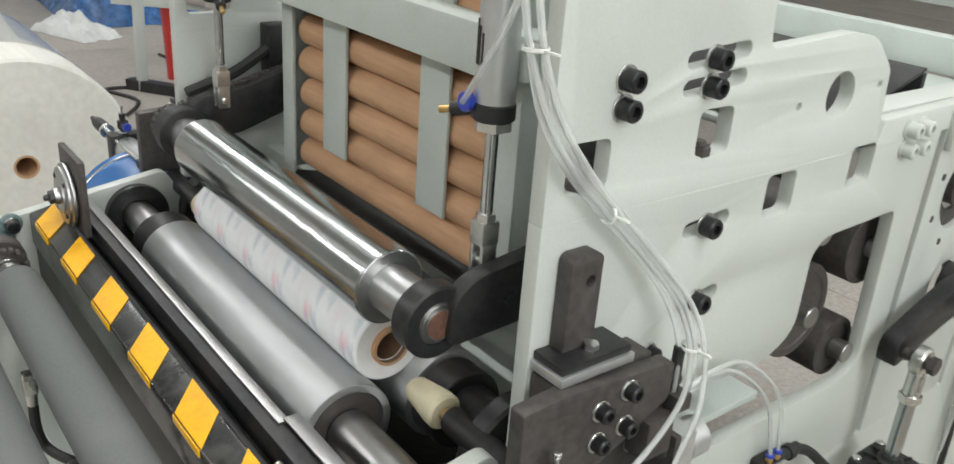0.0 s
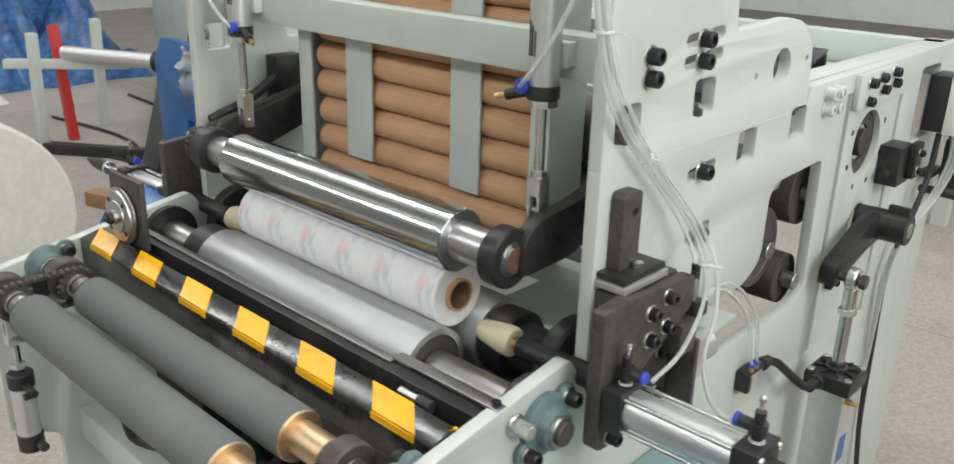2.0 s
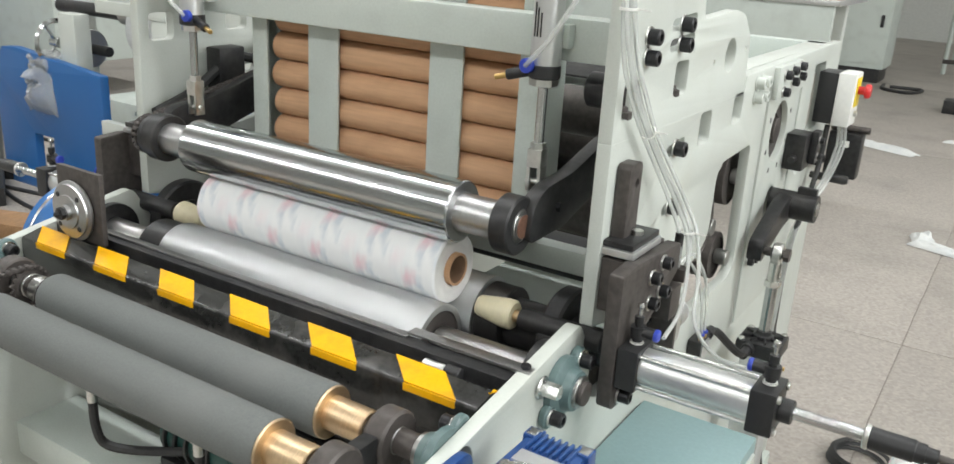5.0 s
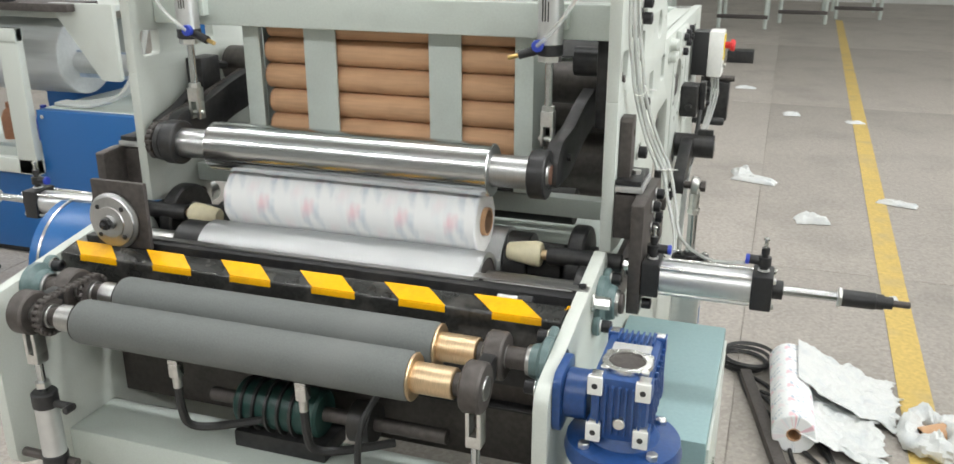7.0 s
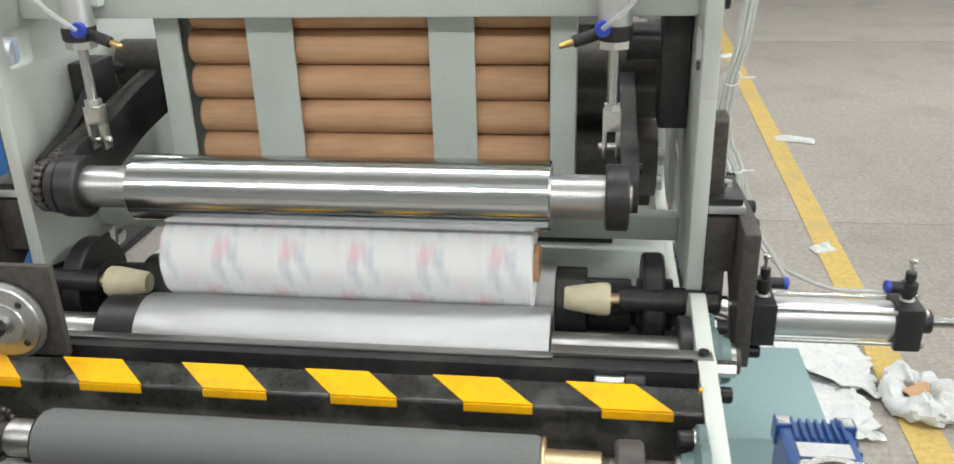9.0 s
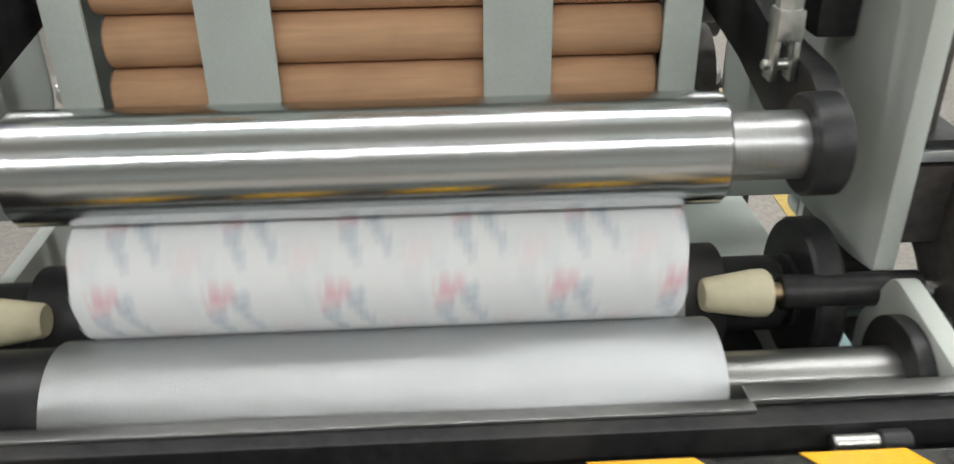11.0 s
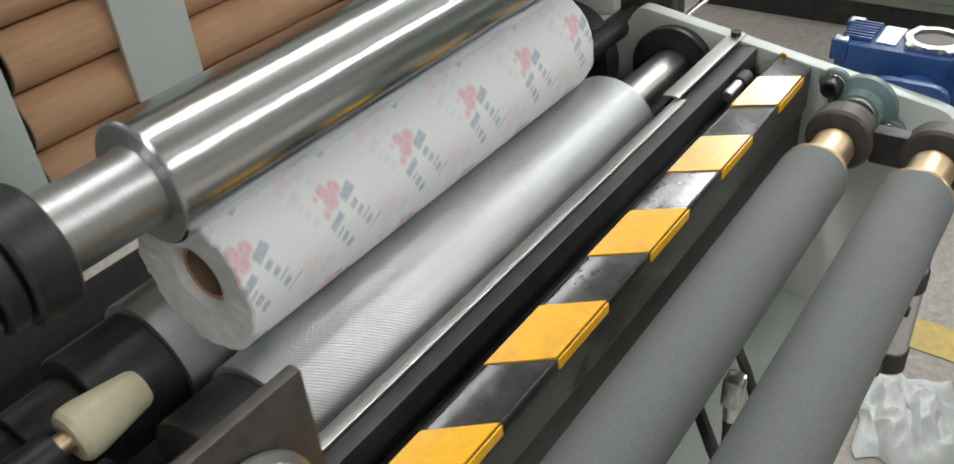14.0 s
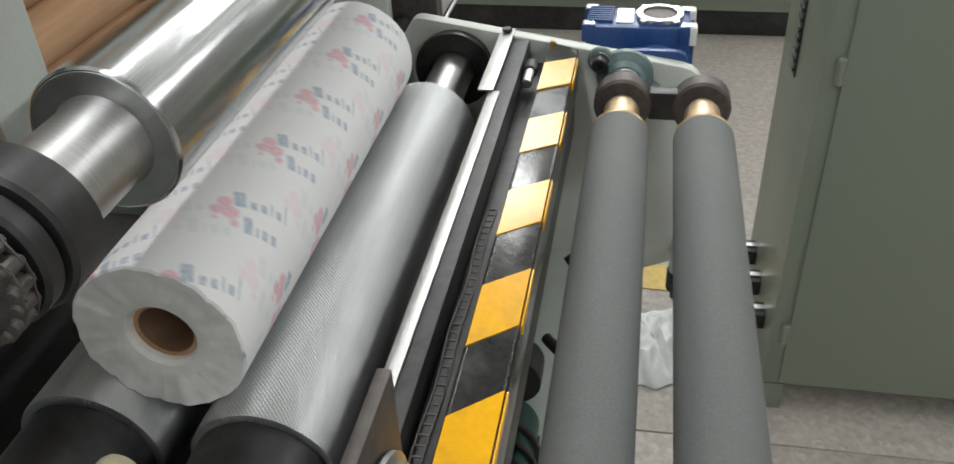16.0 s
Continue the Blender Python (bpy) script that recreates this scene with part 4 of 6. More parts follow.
        part("elbow", f(cyl(0, sd * 0.030, 0.0095, 'x', (xx, cy, cz + 0.058), 20)), BLACK_PLASTIC, v)
        part("collet", f(cyl(sd * 0.028, sd * 0.036, 0.0105, 'x', (xx, cy, cz + 0.058), 20)), BLUE_PLASTIC, v)
    return ac


chuck_side(False)
chuck_side(True)

# clear hoses to the cylinder
runs = [
    [(0.56, -0.118, 1.56), (0.56, -0.094, 1.465), (0.56, -0.058, 1.387), (0.56, -0.015, 1.326), (0.558, 0.047, 1.266), (0.562, 0.130, 1.186), (0.575, 0.185, 1.119), (0.60, 0.195, 1.063), (0.620, 0.170, 1.000), (0.650, 0.06, 0.965), (0.662, -0.04, 0.957)],
    [(0.568, -0.105, 1.56), (0.568, -0.083, 1.465), (0.568, -0.046, 1.387), (0.57, 0.0, 1.326), (0.568, 0.060, 1.266), (0.575, 0.143, 1.186), (0.59, 0.197, 1.119), (0.615, 0.207, 1.063), (0.635, 0.190, 0.990), (0.66, 0.12, 0.93), (0.73, 0.02, 0.925), (0.802, -0.055, 0.955)],
    [(0.556, -0.112, 1.56), (0.554, -0.090, 1.465), (0.552, -0.062, 1.387), (0.553, -0.020, 1.326), (0.551, 0.040, 1.266), (0.556, 0.122, 1.186), (0.568, 0.174, 1.119), (0.590, 0.184, 1.063), (0.598, 0.18, 1.00), (0.575, 0.20, 0.955), (0.56, 0.27, 0.955), (0.555, 0.38, 0.94), (0.553, 0.50, 0.84), (0.556, 0.546, 0.716)],
    [(0.562, -0.098, 1.56), (0.561, -0.078, 1.465), (0.560, -0.050, 1.387), (0.561, -0.006, 1.326), (0.56, 0.054, 1.266), (0.565, 0.137, 1.186), (0.582, 0.190, 1.119), (0.604, 0.2, 1.063), (0.610, 0.195, 1.01), (0.585, 0.215, 0.965), (0.566, 0.285, 0.965), (0.558, 0.40, 0.95), (0.556, 0.53, 0.84), (0.556, 0.568, 0.716)],
]
for k, r in enumerate(runs):
    solo("air_hose", hose(r, 0.0038, 8, 6), HOSE, "clear flexible air hose tied in a bundle", "hose", at=r[0], group="air hoses")
for k, c in enumerate(((0.5615, -0.088, 1.465), (0.560, 0.047, 1.266), (0.60, 0.196, 1.063))):
    tie = thing("cable_tie", c, "white nylon cable tie round the hoses", "cable tie", "cable ties")
    part("band", ring(-0.002, 0.002, 0.0125, 0.014, 'z' if k != 1 else 'y', c, 20, 0.0004), WHITE_PLASTIC, tie)
    part("tail", bx(c[0] + 0.012, c[0] + 0.034, c[1] - 0.002, c[1] + 0.002, c[2] - 0.001, c[2] + 0.001, 0), WHITE_PLASTIC, tie)

# ---------------------------------------------------------------- upright rider cylinders
ROD_PARTS = []
for flip in (False, True):
    f = mirror_x if flip else (lambda b: b)
    cx, cy = 0.377, 0.018
    c = thing("lift_cylinder", (2 * MID - cx if flip else cx, cy, 1.34), "upright aluminium lift cylinder with a steel rod", "air cylinder", "lift cylinders")
    part("barrel", f(cyl(1.352, 1.70, 0.026, 'z', (cx, cy, 0), 40)), ALU, c, "round aluminium barrel")
    part("end_cap", f(cyl(1.330, 1.354, 0.0275, 'z', (cx, cy, 0), 40, 0.003)), BLACK_PLASTIC, c)
    part("nut", f(lathe([(1.318, 0), (1.318, 0.025), (1.330, 0.025), (1.330, 0)], 'z', (cx, cy, 0), 6)), ZINC, c)
    rod = part("piston_rod", f(cyl(1.195, 1.50, 0.0085, 'z', (cx, cy, 0), 20)), CHROME, c)
    part("lock_nut", f(lathe([(1.198, 0), (1.198, 0.014), (1.208, 0.014), (1.208, 0)], 'z', (cx, cy, 0), 6)), ZINC, rod)
    part("clevis", f(join(bx(cx - 0.014, cx + 0.014, cy - 0.014, cy + 0.014, 1.165, 1.198, 0.003), bx(cx - 0.014, cx - 0.007, cy - 0.012, cy + 0.012, 1.122, 1.167, 0.002), bx(cx + 0.007, cx + 0.014, cy - 0.012, cy + 0.012, 1.122, 1.167, 0.002))), ZINC, rod)
    part("clevis_pin", f(cyl(cx - 0.02, cx + 0.02, 0.006, 'x', (0, cy, 1.138), 14)), ZINC, rod)
    ROD_PARTS.append(rod)
    part("elbow", f(moved(cyl(0, 0.045, 0.0095, 'x', (0, 0, 0), 18), Matrix.Translation((cx - 0.062, cy - 0.018, 1.330)) @ Matrix.Rotation(radians(-16), 4, 'Y') @ Matrix.Rotation(radians(14), 4, 'Z'))), BLACK_PLASTIC, c)
    part("collet", f(cyl(-0.010, 0.002, 0.0125, 'y', (cx - 0.018, cy - 0.026, 1.352), 20)), BLUE_PLASTIC, c)
    part("screw", f(moved(cyl(0, 0.024, 0.005, 'x', (0, 0, 0), 14), Matrix.Translation((cx - 0.083, cy - 0.023, 1.324)) @ Matrix.Rotation(radians(-16), 4, 'Y') @ Matrix.Rotation(radians(14), 4, 'Z'))), BRASS_FIT, c)
    for k in range(3):
        part("label_bar", f(bx(cx - 0.012 + 0.006 * k, cx - 0.0095 + 0.006 * k, cy - 0.0268 + (0.002 if k == 0 else 0.0), cy - 0.0240, 1.40, 1.455 - 0.008 * k, 0)), BLACK_PLASTIC, c)
    part("mount", f(bx(cx - 0.03, cx + 0.03, cy + 0.02, 0.061, 1.38, 1.42, 0.003)), PAINT_GREY, c)
    lead = [(cx - 0.018, cy - 0.036, 1.352), (cx + 0.03, cy - 0.05, 1.40), (cx + 0.075, cy - 0.05, 1.47), (cx + 0.13, cy - 0.06, 1.56)]
    solo("air_hose", f(hose(lead, 0.0042, 8, 6)), HOSE, "clear flexible air hose on a lift cylinder", "hose", at=(2 * MID - cx if flip else cx, cy, 1.40), group="air hoses")

# ---------------------------------------------------------------- rear cylinder with rod eye and crank arm, on the outer plate
rc = thing("tension_cylinder", (0.62, 0.86, 0.12), "large upright pneumatic cylinder with a ribbed black head", "air cylinder")
hx, hy = 0.625, 0.865
part("barrel", bx(hx - 0.043, hx + 0.043, hy - 0.043, hy + 0.043, 0.13, 0.555, 0.012), ALU, rc, "square aluminium profile barrel")
head = part("head", join(bx(hx - 0.055, hx + 0.055, hy - 0.055, hy + 0.055, 0.553, 0.592, 0.006)), BLACK_PLASTIC, rc, "black cylinder head with ribs")
for a in range(8):
    an = math.pi / 8 + a * math.pi / 4
    part("rib", moved(bx(0.022, 0.05, -0.002, 0.002, 0.0, 0.008, 0.0005), Matrix.Translation((hx, hy, 0.591)) @ Matrix.Rotation(an, 4, 'Z')), BLACK_PLASTIC, head)
for dx in (-0.043, 0.043):
    for dy in (-0.043, 0.043):
        part("cap_screw", cyl(0.59, 0.597, 0.0085, 'z', (hx + dx, hy + dy, 0), 16), ZINC, head)
part("collar", lathe([(0.591, 0), (0.591, 0.026), (0.600, 0.026), (0.603, 0.020), (0.612, 0.018), (0.612, 0)], 'z', (hx, hy, 0), 32), BLACK_PLASTIC, rc)
rr_ = part("piston_rod", cyl(0.60, 0.755, 0.0145, 'z', (hx, hy, 0), 28), CHROME, rc)
part("lock_nut", lathe([(0.735, 0), (0.735, 0.021), (0.75, 0.021), (0.75, 0)], 'z', (hx, hy, 0), 6), ZINC, rr_)
part("rod_eye", join(cyl(0.745, 0.80, 0.016, 'z', (hx, hy, 0), 24), ring(-0.012, 0.012, 0.012, 0.028, 'x', (hx, hy, 0.822), 32, 0.004)), ZINC, rr_)
part("eye_bolt", join(moved(hexa(0.017, 0.014), Matrix.Translation((hx + 0.016, hy, 0.822))), cyl(-0.05, 0.02, 0.011, 'x', (hx, hy, 0.822), 18)), GUNMETAL, rr_)
part("base_flange", bx(hx - 0.055, hx + 0.055, hy - 0.055, hy + 0.055, 0.10, 0.132, 0.004), BLACK_PLASTIC, rc)
part("plug", join(cyl(0, 0.05, 0.012, 'y', (hx - 0.02, hy - 0.105, 0.575), 18), cyl(0.03, 0.055, 0.017, 'y', (hx - 0.02, hy - 0.10, 0.575), 18)), BLACK_PLASTIC, rc)
part("fitting", join(cyl(0, 0.016, 0.008, 'x', (hx + 0.042, hy - 0.03, 0.535), 6), cyl(0.014, 0.03, 0.0055, 'x', (hx + 0.042, hy - 0.03, 0.535), 14)), BRASS_FIT, rc)
part("label_bar", bx(hx + 0.0432, hx + 0.0440, hy - 0.022, hy + 0.016, 0.36, 0.43, 0), BLUE, rc, "small blue printed block")
rc.location.z += 0.018
arm = thing("crank_arm", (0.575, 1.0, 0.86), "black steel crank arm on a clamped boss", "crank arm")
part("lever", plate(0.556, 0.592, rounded([(0.835, 0.795), (0.835, 0.848), (1.02, 0.915), (1.14, 0.92), (1.14, 0.858), (1.02, 0.845)], 0.02)), BLACKED, arm)
part("boss", cyl(0.531, 0.655, 0.038, at=(0, 1.10, 0.888)), BLACKED, arm)
part("shaft_face", cyl(0.60, 0.6575, 0.019, at=(0, 1.10, 0.888)), STEEL_CUT, arm)
part("clamp_ear", bx(0.60, 0.65, 1.09, 1.11, 0.915, 0.942, 0.003), BLACKED, arm)
arm.location.z += 0.018
for y, z in ((0.985, 0.80), (1.02, 0.795), (1.06, 0.80), (1.0, 0.765), (0.955, 0.77), (1.20, 0.84)):
    bolt_at(frame_thing, 0.531, y, z, 0.0105, 0.016)
sv = thing("limit_valve", (0.555, 0.40, 0.785), "small black solenoid valve with blue push-in collets", "valve")
part("body", bx(0.531, 0.562, 0.365, 0.425, 0.752, 0.80, 0.003), BLACKED, sv)
part("front", bx(0.562, 0.566, 0.372, 0.42, 0.758, 0.795, 0.001), ALU, sv)
for yy in (0.381, 0.403):
    part("brass_stem", cyl(0.80, 0.812, 0.0065, 'z', (0.556, yy, 0), 14), BRASS_FIT, sv)
    part("collet", cyl(0.811, 0.818, 0.008, 'z', (0.556, yy, 0), 16), BLUE_PLASTIC, sv)
part("cable_gland", join(cyl(0, 0.055, 0.011, 'y', (0.55, 0.424, 0.79), 16), cyl(0.02, 0.035, 0.015, 'y', (0.55, 0.424, 0.79), 16)), BLACK_PLASTIC, sv)
sv.location.y += 0.165
sv.location.z -= 0.100
solo("signal_cable", hose([(0.55, 0.635, 0.69), (0.56, 0.67, 0.675), (0.58, 0.71, 0.635), (0.60, 0.74, 0.605), (0.605, 0.765, 0.597)], 0.010), CABLE, "black signal cable from the valve to the cylinder", "cable", at=(0.55, 0.475, 0.79))

# slide unit and handwheel block further along the plate
ub = thing("sensor_block", (0.56, 1.22, 1.02), "black machined block with two screws on the plate", "sensor block")
part("block", bx(0.531, 0.585, 1.16, 1.245, 0.985, 1.085, 0.004), BLACKED, ub)
part("cap", bx(0.585, 0.605, 1.21, 1.26, 1.0, 1.09, 0.004), BLACKED, ub)
bolt_at(ub, 0.605, 1.232, 1.065, 0.009, 0.012)
bolt_at(ub, 0.605, 1.232, 1.02, 0.009, 0.012)
part("knob", cyl(-0.03, 0, 0.010, 'y', (0.56, 1.16, 1.02), 18), BLACKED, ub)
es = thing("emergency_stop_box", (0.60, 1.52, 1.15), "white box with a red emergency stop button", "switch box")
part("back_box", bx(0.531, 0.585, 1.45, 1.55, 1.075, 1.225, 0.003), BLACK_PLASTIC, es)
part("cover", bx(0.585, 0.635, 1.447, 1.553, 1.072, 1.228, 0.006), WHITE_PLASTIC, es)
part("yellow_plate", bx(0.635, 0.638, 1.47, 1.53, 1.13, 1.215, 0.001), YELLOW_PLASTIC, es)
part("button", lathe([(0.638, 0), (0.638, 0.012), (0.655, 0.012), (0.657, 0.021), (0.668, 0.021), (0.672, 0.016), (0.672, 0)], at=(0, 1.50, 1.178), seg=28), RED_PLASTIC, es)
part("green_lamp", cyl(0.636, 0.645, 0.009, at=(0, 1.50, 1.108), seg=18), ZINC, es)
for k in range(3):
    solo("air_hose", hose([(0.60 + 0.01 * k, 1.50, 1.075), (0.605 + 0.01 * k, 1.505, 1.0), (0.59 + 0.008 * k, 1.46, 0.90), (0.56 + 0.006 * k, 1.37, 0.80), (0.55 + 0.006 * k, 1.32, 0.70), (0.55, 1.33, 0.40)], 0.0045), HOSE, "clear air hose below the switch box", "hose", at=(0.6, 1.5, 1.0), group="air hoses")
solo("supply_cable", hose([(0.575, 1.47, 1.07), (0.575, 1.45, 0.95), (0.57, 1.38, 0.83), (0.555, 1.33, 0.70), (0.548, 1.36, 0.45), (0.55, 1.40, 0.12), (0.60, 1.44, -0.20), (0.72, 1.60, FLOOR + 0.012)], 0.008), CABLE, "black supply cable running down the plate", "cable", at=(0.57, 1.47, 1.07))
mb = thing("adjuster_block", (0.60, 1.62, 0.97), "black adjuster housing with a round handle", "adjuster")
part("housing", bx(0.56, 0.66, 1.60, 1.66, 0.885, 1.03, 0.008), BLACKED, mb)
part("window", bx(0.60, 0.625, 1.597, 1.6005, 0.985, 1.005, 0.001), WHITE_PLASTIC, mb)
part("handle", lathe([(0.0, 0), (0.0, 0.010), (0.03, 0.012), (0.10, 0.015), (0.112, 0.011), (0.112, 0)], 'x', (0.545, 1.50, 0.905), 22), BLACK_PLASTIC, mb)
part("stem", bx(0.531, 0.565, 1.52, 1.61, 0.93, 0.95, 0.003), BLACKED, mb)
part("top_screw", cyl(0.56, 0.675, 0.011, 'x', (0, 1.63, 1.04), 18), GUNMETAL, mb)

# ---------------------------------------------------------------- flange bearings, feed roller links and chain


def flange_bearing(xf, y, z, s, flip=False, r=0.052):
    """A cast two-ear flange bearing whose flange lies on the plane x = xf and stands out towards s."""
    t = thing("flange_bearing", (xf, y, z), "cast teal flange bearing bolted to the side plate", "bearing", "flange bearings")
    part("flange", lathe([(0, 0.024), (0, r), (s * 0.012, r), (s * 0.016, r - 0.006), (s * 0.02, r * 0.72), (s * 0.034, r * 0.64), (s * 0.036, 0.024), (0, 0.024)], at=(xf, y, z), seg=40), BEARING_TEAL, t)
    for k, (dy, dz) in enumerate(((0.9, 0.62), (-0.9, -0.62))):
        part("ear", cyl(0, s * 0.014, 0.021, at=(xf, y + dy * r * 1.0, z + dz * r * 1.0), seg=24, ch=0.003), BEARING_TEAL, t)
        bolt_at(t, xf + s * 0.014, y + dy * r, z + dz * r, 0.0125, 0.02, flip=(s < 0))
    part("inner_race", ring(min(0, s * 0.042), max(0, s * 0.042), 0.0205, 0.027, at=(xf, y, z)), STEEL_CUT, t)
    part("shaft_end", cyl(0, s * 0.05, 0.0205, at=(xf, y, z)), GUNMETAL, t)
    return t


flange_bearing(0.5305, -0.1345, 0.868, 1)
flange_bearing(-0.6445, -0.1345, 0.868, -1)
flange_bearing(0.5045, -0.42, 0.865, -1, r=0.046)
flange_bearing(-0.6185, -0.42, 0.865, 1, r=0.046)
for flip in (False, True):
    f = mirror_x if flip else (lambda b: b)
    lk = thing("roller_link", (2 * MID - 0.4 if flip else 0.4, -0.485, 0.865), "dark steel link carrying the two rubber rollers", "link", "roller links")
    for yy in (-0.42, -0.540):
        part("hub", f(ring(0.388, 0.424, 0.021, 0.044, at=(0, yy, 0.865), seg=40, ch=0.004)), GUNMETAL, lk)
        part("shaft_face", f(cyl(0.38, 0.4265, 0.0205, at=(0, yy, 0.865))), STEEL_CUT, lk)
    part("web", f(bx(0.392, 0.418, -0.512, -0.460, 0.842, 0.888, 0.004)), BLACKED, lk)
    part("clevis", f(join(bx(0.392, 0.400, -0.555, -0.525, 0.775, 0.83, 0.003), bx(0.412, 0.420, -0.555, -0.525, 0.775, 0.83, 0.003), bx(0.392, 0.420, -0.555, -0.525, 0.755, 0.778, 0.003))), ZINC, lk)
    lc = thing("roller_cylinder", (2 * MID - 0.405 if flip else 0.405, -0.55, 0.55), "slim upright air cylinder below the rubber rollers", "air cylinder", "roller cylinders")
    part("rod", f(cyl(0.685, 0.758, 0.008, 'z', (0.406, -0.540, 0), 18)), CHROME, lc)
    part("nut", f(lathe([(0.70, 0), (0.70, 0.015), (0.712, 0.015), (0.712, 0)], 'z', (0.406, -0.540, 0), 6)), ZINC, lc)
    part("top_cap", f(cyl(0.655, 0.69, 0.026, 'z', (0.406, -0.540, 0), 32, 0.003)), BLACK_PLASTIC, lc)
    part("barrel", f(cyl(0.545, 0.657, 0.024, 'z', (0.406, -0.540, 0), 36)), ALU, lc)
    part("foot_cap", f(cyl(0.505, 0.547, 0.026, 'z', (0.406, -0.540, 0), 32, 0.003)), BLACK_PLASTIC, lc)
    part("foot_pin", f(cyl(0.36, 0.50, 0.010, 'x', (0, -0.530, 0.522), 16)), GUNMETAL, lc)
    part("fitting", f(join(cyl(-0.05, 0, 0.008, 'x', (0.385, -0.54, 0.665), 14), cyl(-0.02, 0.0, 0.008, 'y', (0.34, -0.54, 0.665), 14))), BLACK_PLASTIC, lc)


def chain_loop(x, c0, c1, r, name, label, link_mat=GUNMETAL):
    """A roller chain round two sprockets whose shafts run along x; centres in (y, z)."""
    t = thing(name, (x, (c0[0] + c1[0]) / 2, (c0[1] + c1[1]) / 2), label, "chain drive", "chain drives")
    d = Vector((c1[0] - c0[0], c1[1] - c0[1]))
    ln, an = d.length, math.atan2(d.y, d.x)
    pts = []
    pitch = 0.0127
    n1 = max(2, round(ln / pitch))
    na = max(4, round(math.pi * r / pitch))
    nx_, ny_ = -math.sin(an), math.cos(an)
    for k in range(n1):
        s = k / n1
        pts.append((c0[0] + d.x * s + nx_ * r, c0[1] + d.y * s + ny_ * r))
    for k in range(na):
        a = an + math.pi / 2 - math.pi * k / na
        pts.append((c1[0] + r * math.cos(a), c1[1] + r * math.sin(a)))
    for k in range(n1):
        s = 1 - k / n1
        pts.append((c0[0] + d.x * s - nx_ * r, c0[1] + d.y * s - ny_ * r))
    for k in range(na):
        a = an - math.pi / 2 - math.pi * k / na
        pts.append((c0[0] + r * math.cos(a), c0[1] + r * math.sin(a)))
    lnk = join(bx(-0.0065, -0.005, -0.0085, 0.0085, -0.0045, 0.0045, 0.0006), bx(0.005, 0.0065, -0.0085, 0.0085, -0.0045, 0.0045, 0.0006), cyl(-0.0085, 0.0085, 0.0042, 'x', (0, 0.0055, 0), 10), cyl(-0.0085, 0.0085, 0.0042, 'x', (0, -0.0055, 0), 10))
    me = link_mesh("link", lnk, link_mat)
    for i, p in enumerate(pts):
        q = pts[(i + 1) % len(pts)]
        o = new("chain_link", me)
        o.parent = t
        o.location = Vector((x + (0.0008 if i % 2 else -0.0008), (p[0] + q[0]) / 2, (p[1] + q[1]) / 2)) - PLACE[t]
        o.rotation_euler = (math.atan2(q[1] - p[1], q[0] - p[0]), 0, 0)
        PLACE[o] = PLACE[t] + o.location
    for c in (c0, c1):
        nt = max(10, round(2 * math.pi * r / pitch))
        out = []
        for k in range(nt * 2):
            a = math.pi * k / nt
            rr = r + (0.003 if k % 2 else -0.004)
            out.append(Vector((c[0] + rr * math.cos(a), c[1] + rr * math.sin(a))))
        part("sprocket", plate(x - 0.0035, x + 0.0035, out, [circle(c[0], c[1], 0.012, 18)], 0.0005), GUNMETAL, t)
        part("sprocket_hub", cyl(x - 0.016, x + 0.012, min(0.024, r * 0.7), at=(0, c[0], c[1])), STEEL_CUT, t)
    return t


chain_loop(-0.470, (-0.42, 0.865), (-0.540, 0.865), 0.036, "roller_chain", "oily steel roller chain between the rubber rollers")

# rider roller drive on the far end: sprocket with chain on the arm, and a belt running back
sp = part("drive_hub", ring(-0.525, -0.507, 0.020, 0.046, at=(0, ry, rz), seg=40, ch=0.003), BLACKED, rider, "black drive hub")
out = []
for k in range(44):
    a = math.pi * k / 22
    rr = 0.0395 + (0.003 if k % 2 else -0.004)
    out.append(Vector((ry + rr * math.cos(a), rz + rr * math.sin(a))))
part("sprocket", plate(-0.541, -0.534, out, [circle(ry, rz, 0.012, 18)], 0.0005), GUNMETAL, rider)
part("sprocket_hub", cyl(-0.552, -0.524, 0.022, at=(0, ry, rz)), STEEL_CUT, rider)
lnk = join(bx(-0.0065, -0.005, -0.0085, 0.0085, -0.0045, 0.0045, 0.0006), bx(0.005, 0.0065, -0.0085, 0.0085, -0.0045, 0.0045, 0.0006), cyl(-0.0085, 0.0085, 0.0042, 'x', (0, 0.0055, 0), 10), cyl(-0.0085, 0.0085, 0.0042, 'x', (0, -0.0055, 0), 10))
me = link_mesh("chain_link", lnk, GUNMETAL)
loop_pts = [(ry + 0.0395 * math.cos(a), rz + 0.0395 * math.sin(a)) for a in [radians(70 + 12.5 + 18.5 * k) for k in range(12)]]
d0, d1 = Vector(loop_pts[-1]), Vector((PIVOT[0], PIVOT[1] - 0.0395))
for k in range(1, 40):
    q = d0.lerp(d1, k / 40)
    loop_pts.append((q.x, q.y))
e0, e1 = Vector((PIVOT[0], PIVOT[1] + 0.0395)), Vector(loop_pts[0])
for k in range(40):
    q = e0.lerp(e1, k / 40)
    loop_pts.append((q.x, q.y))
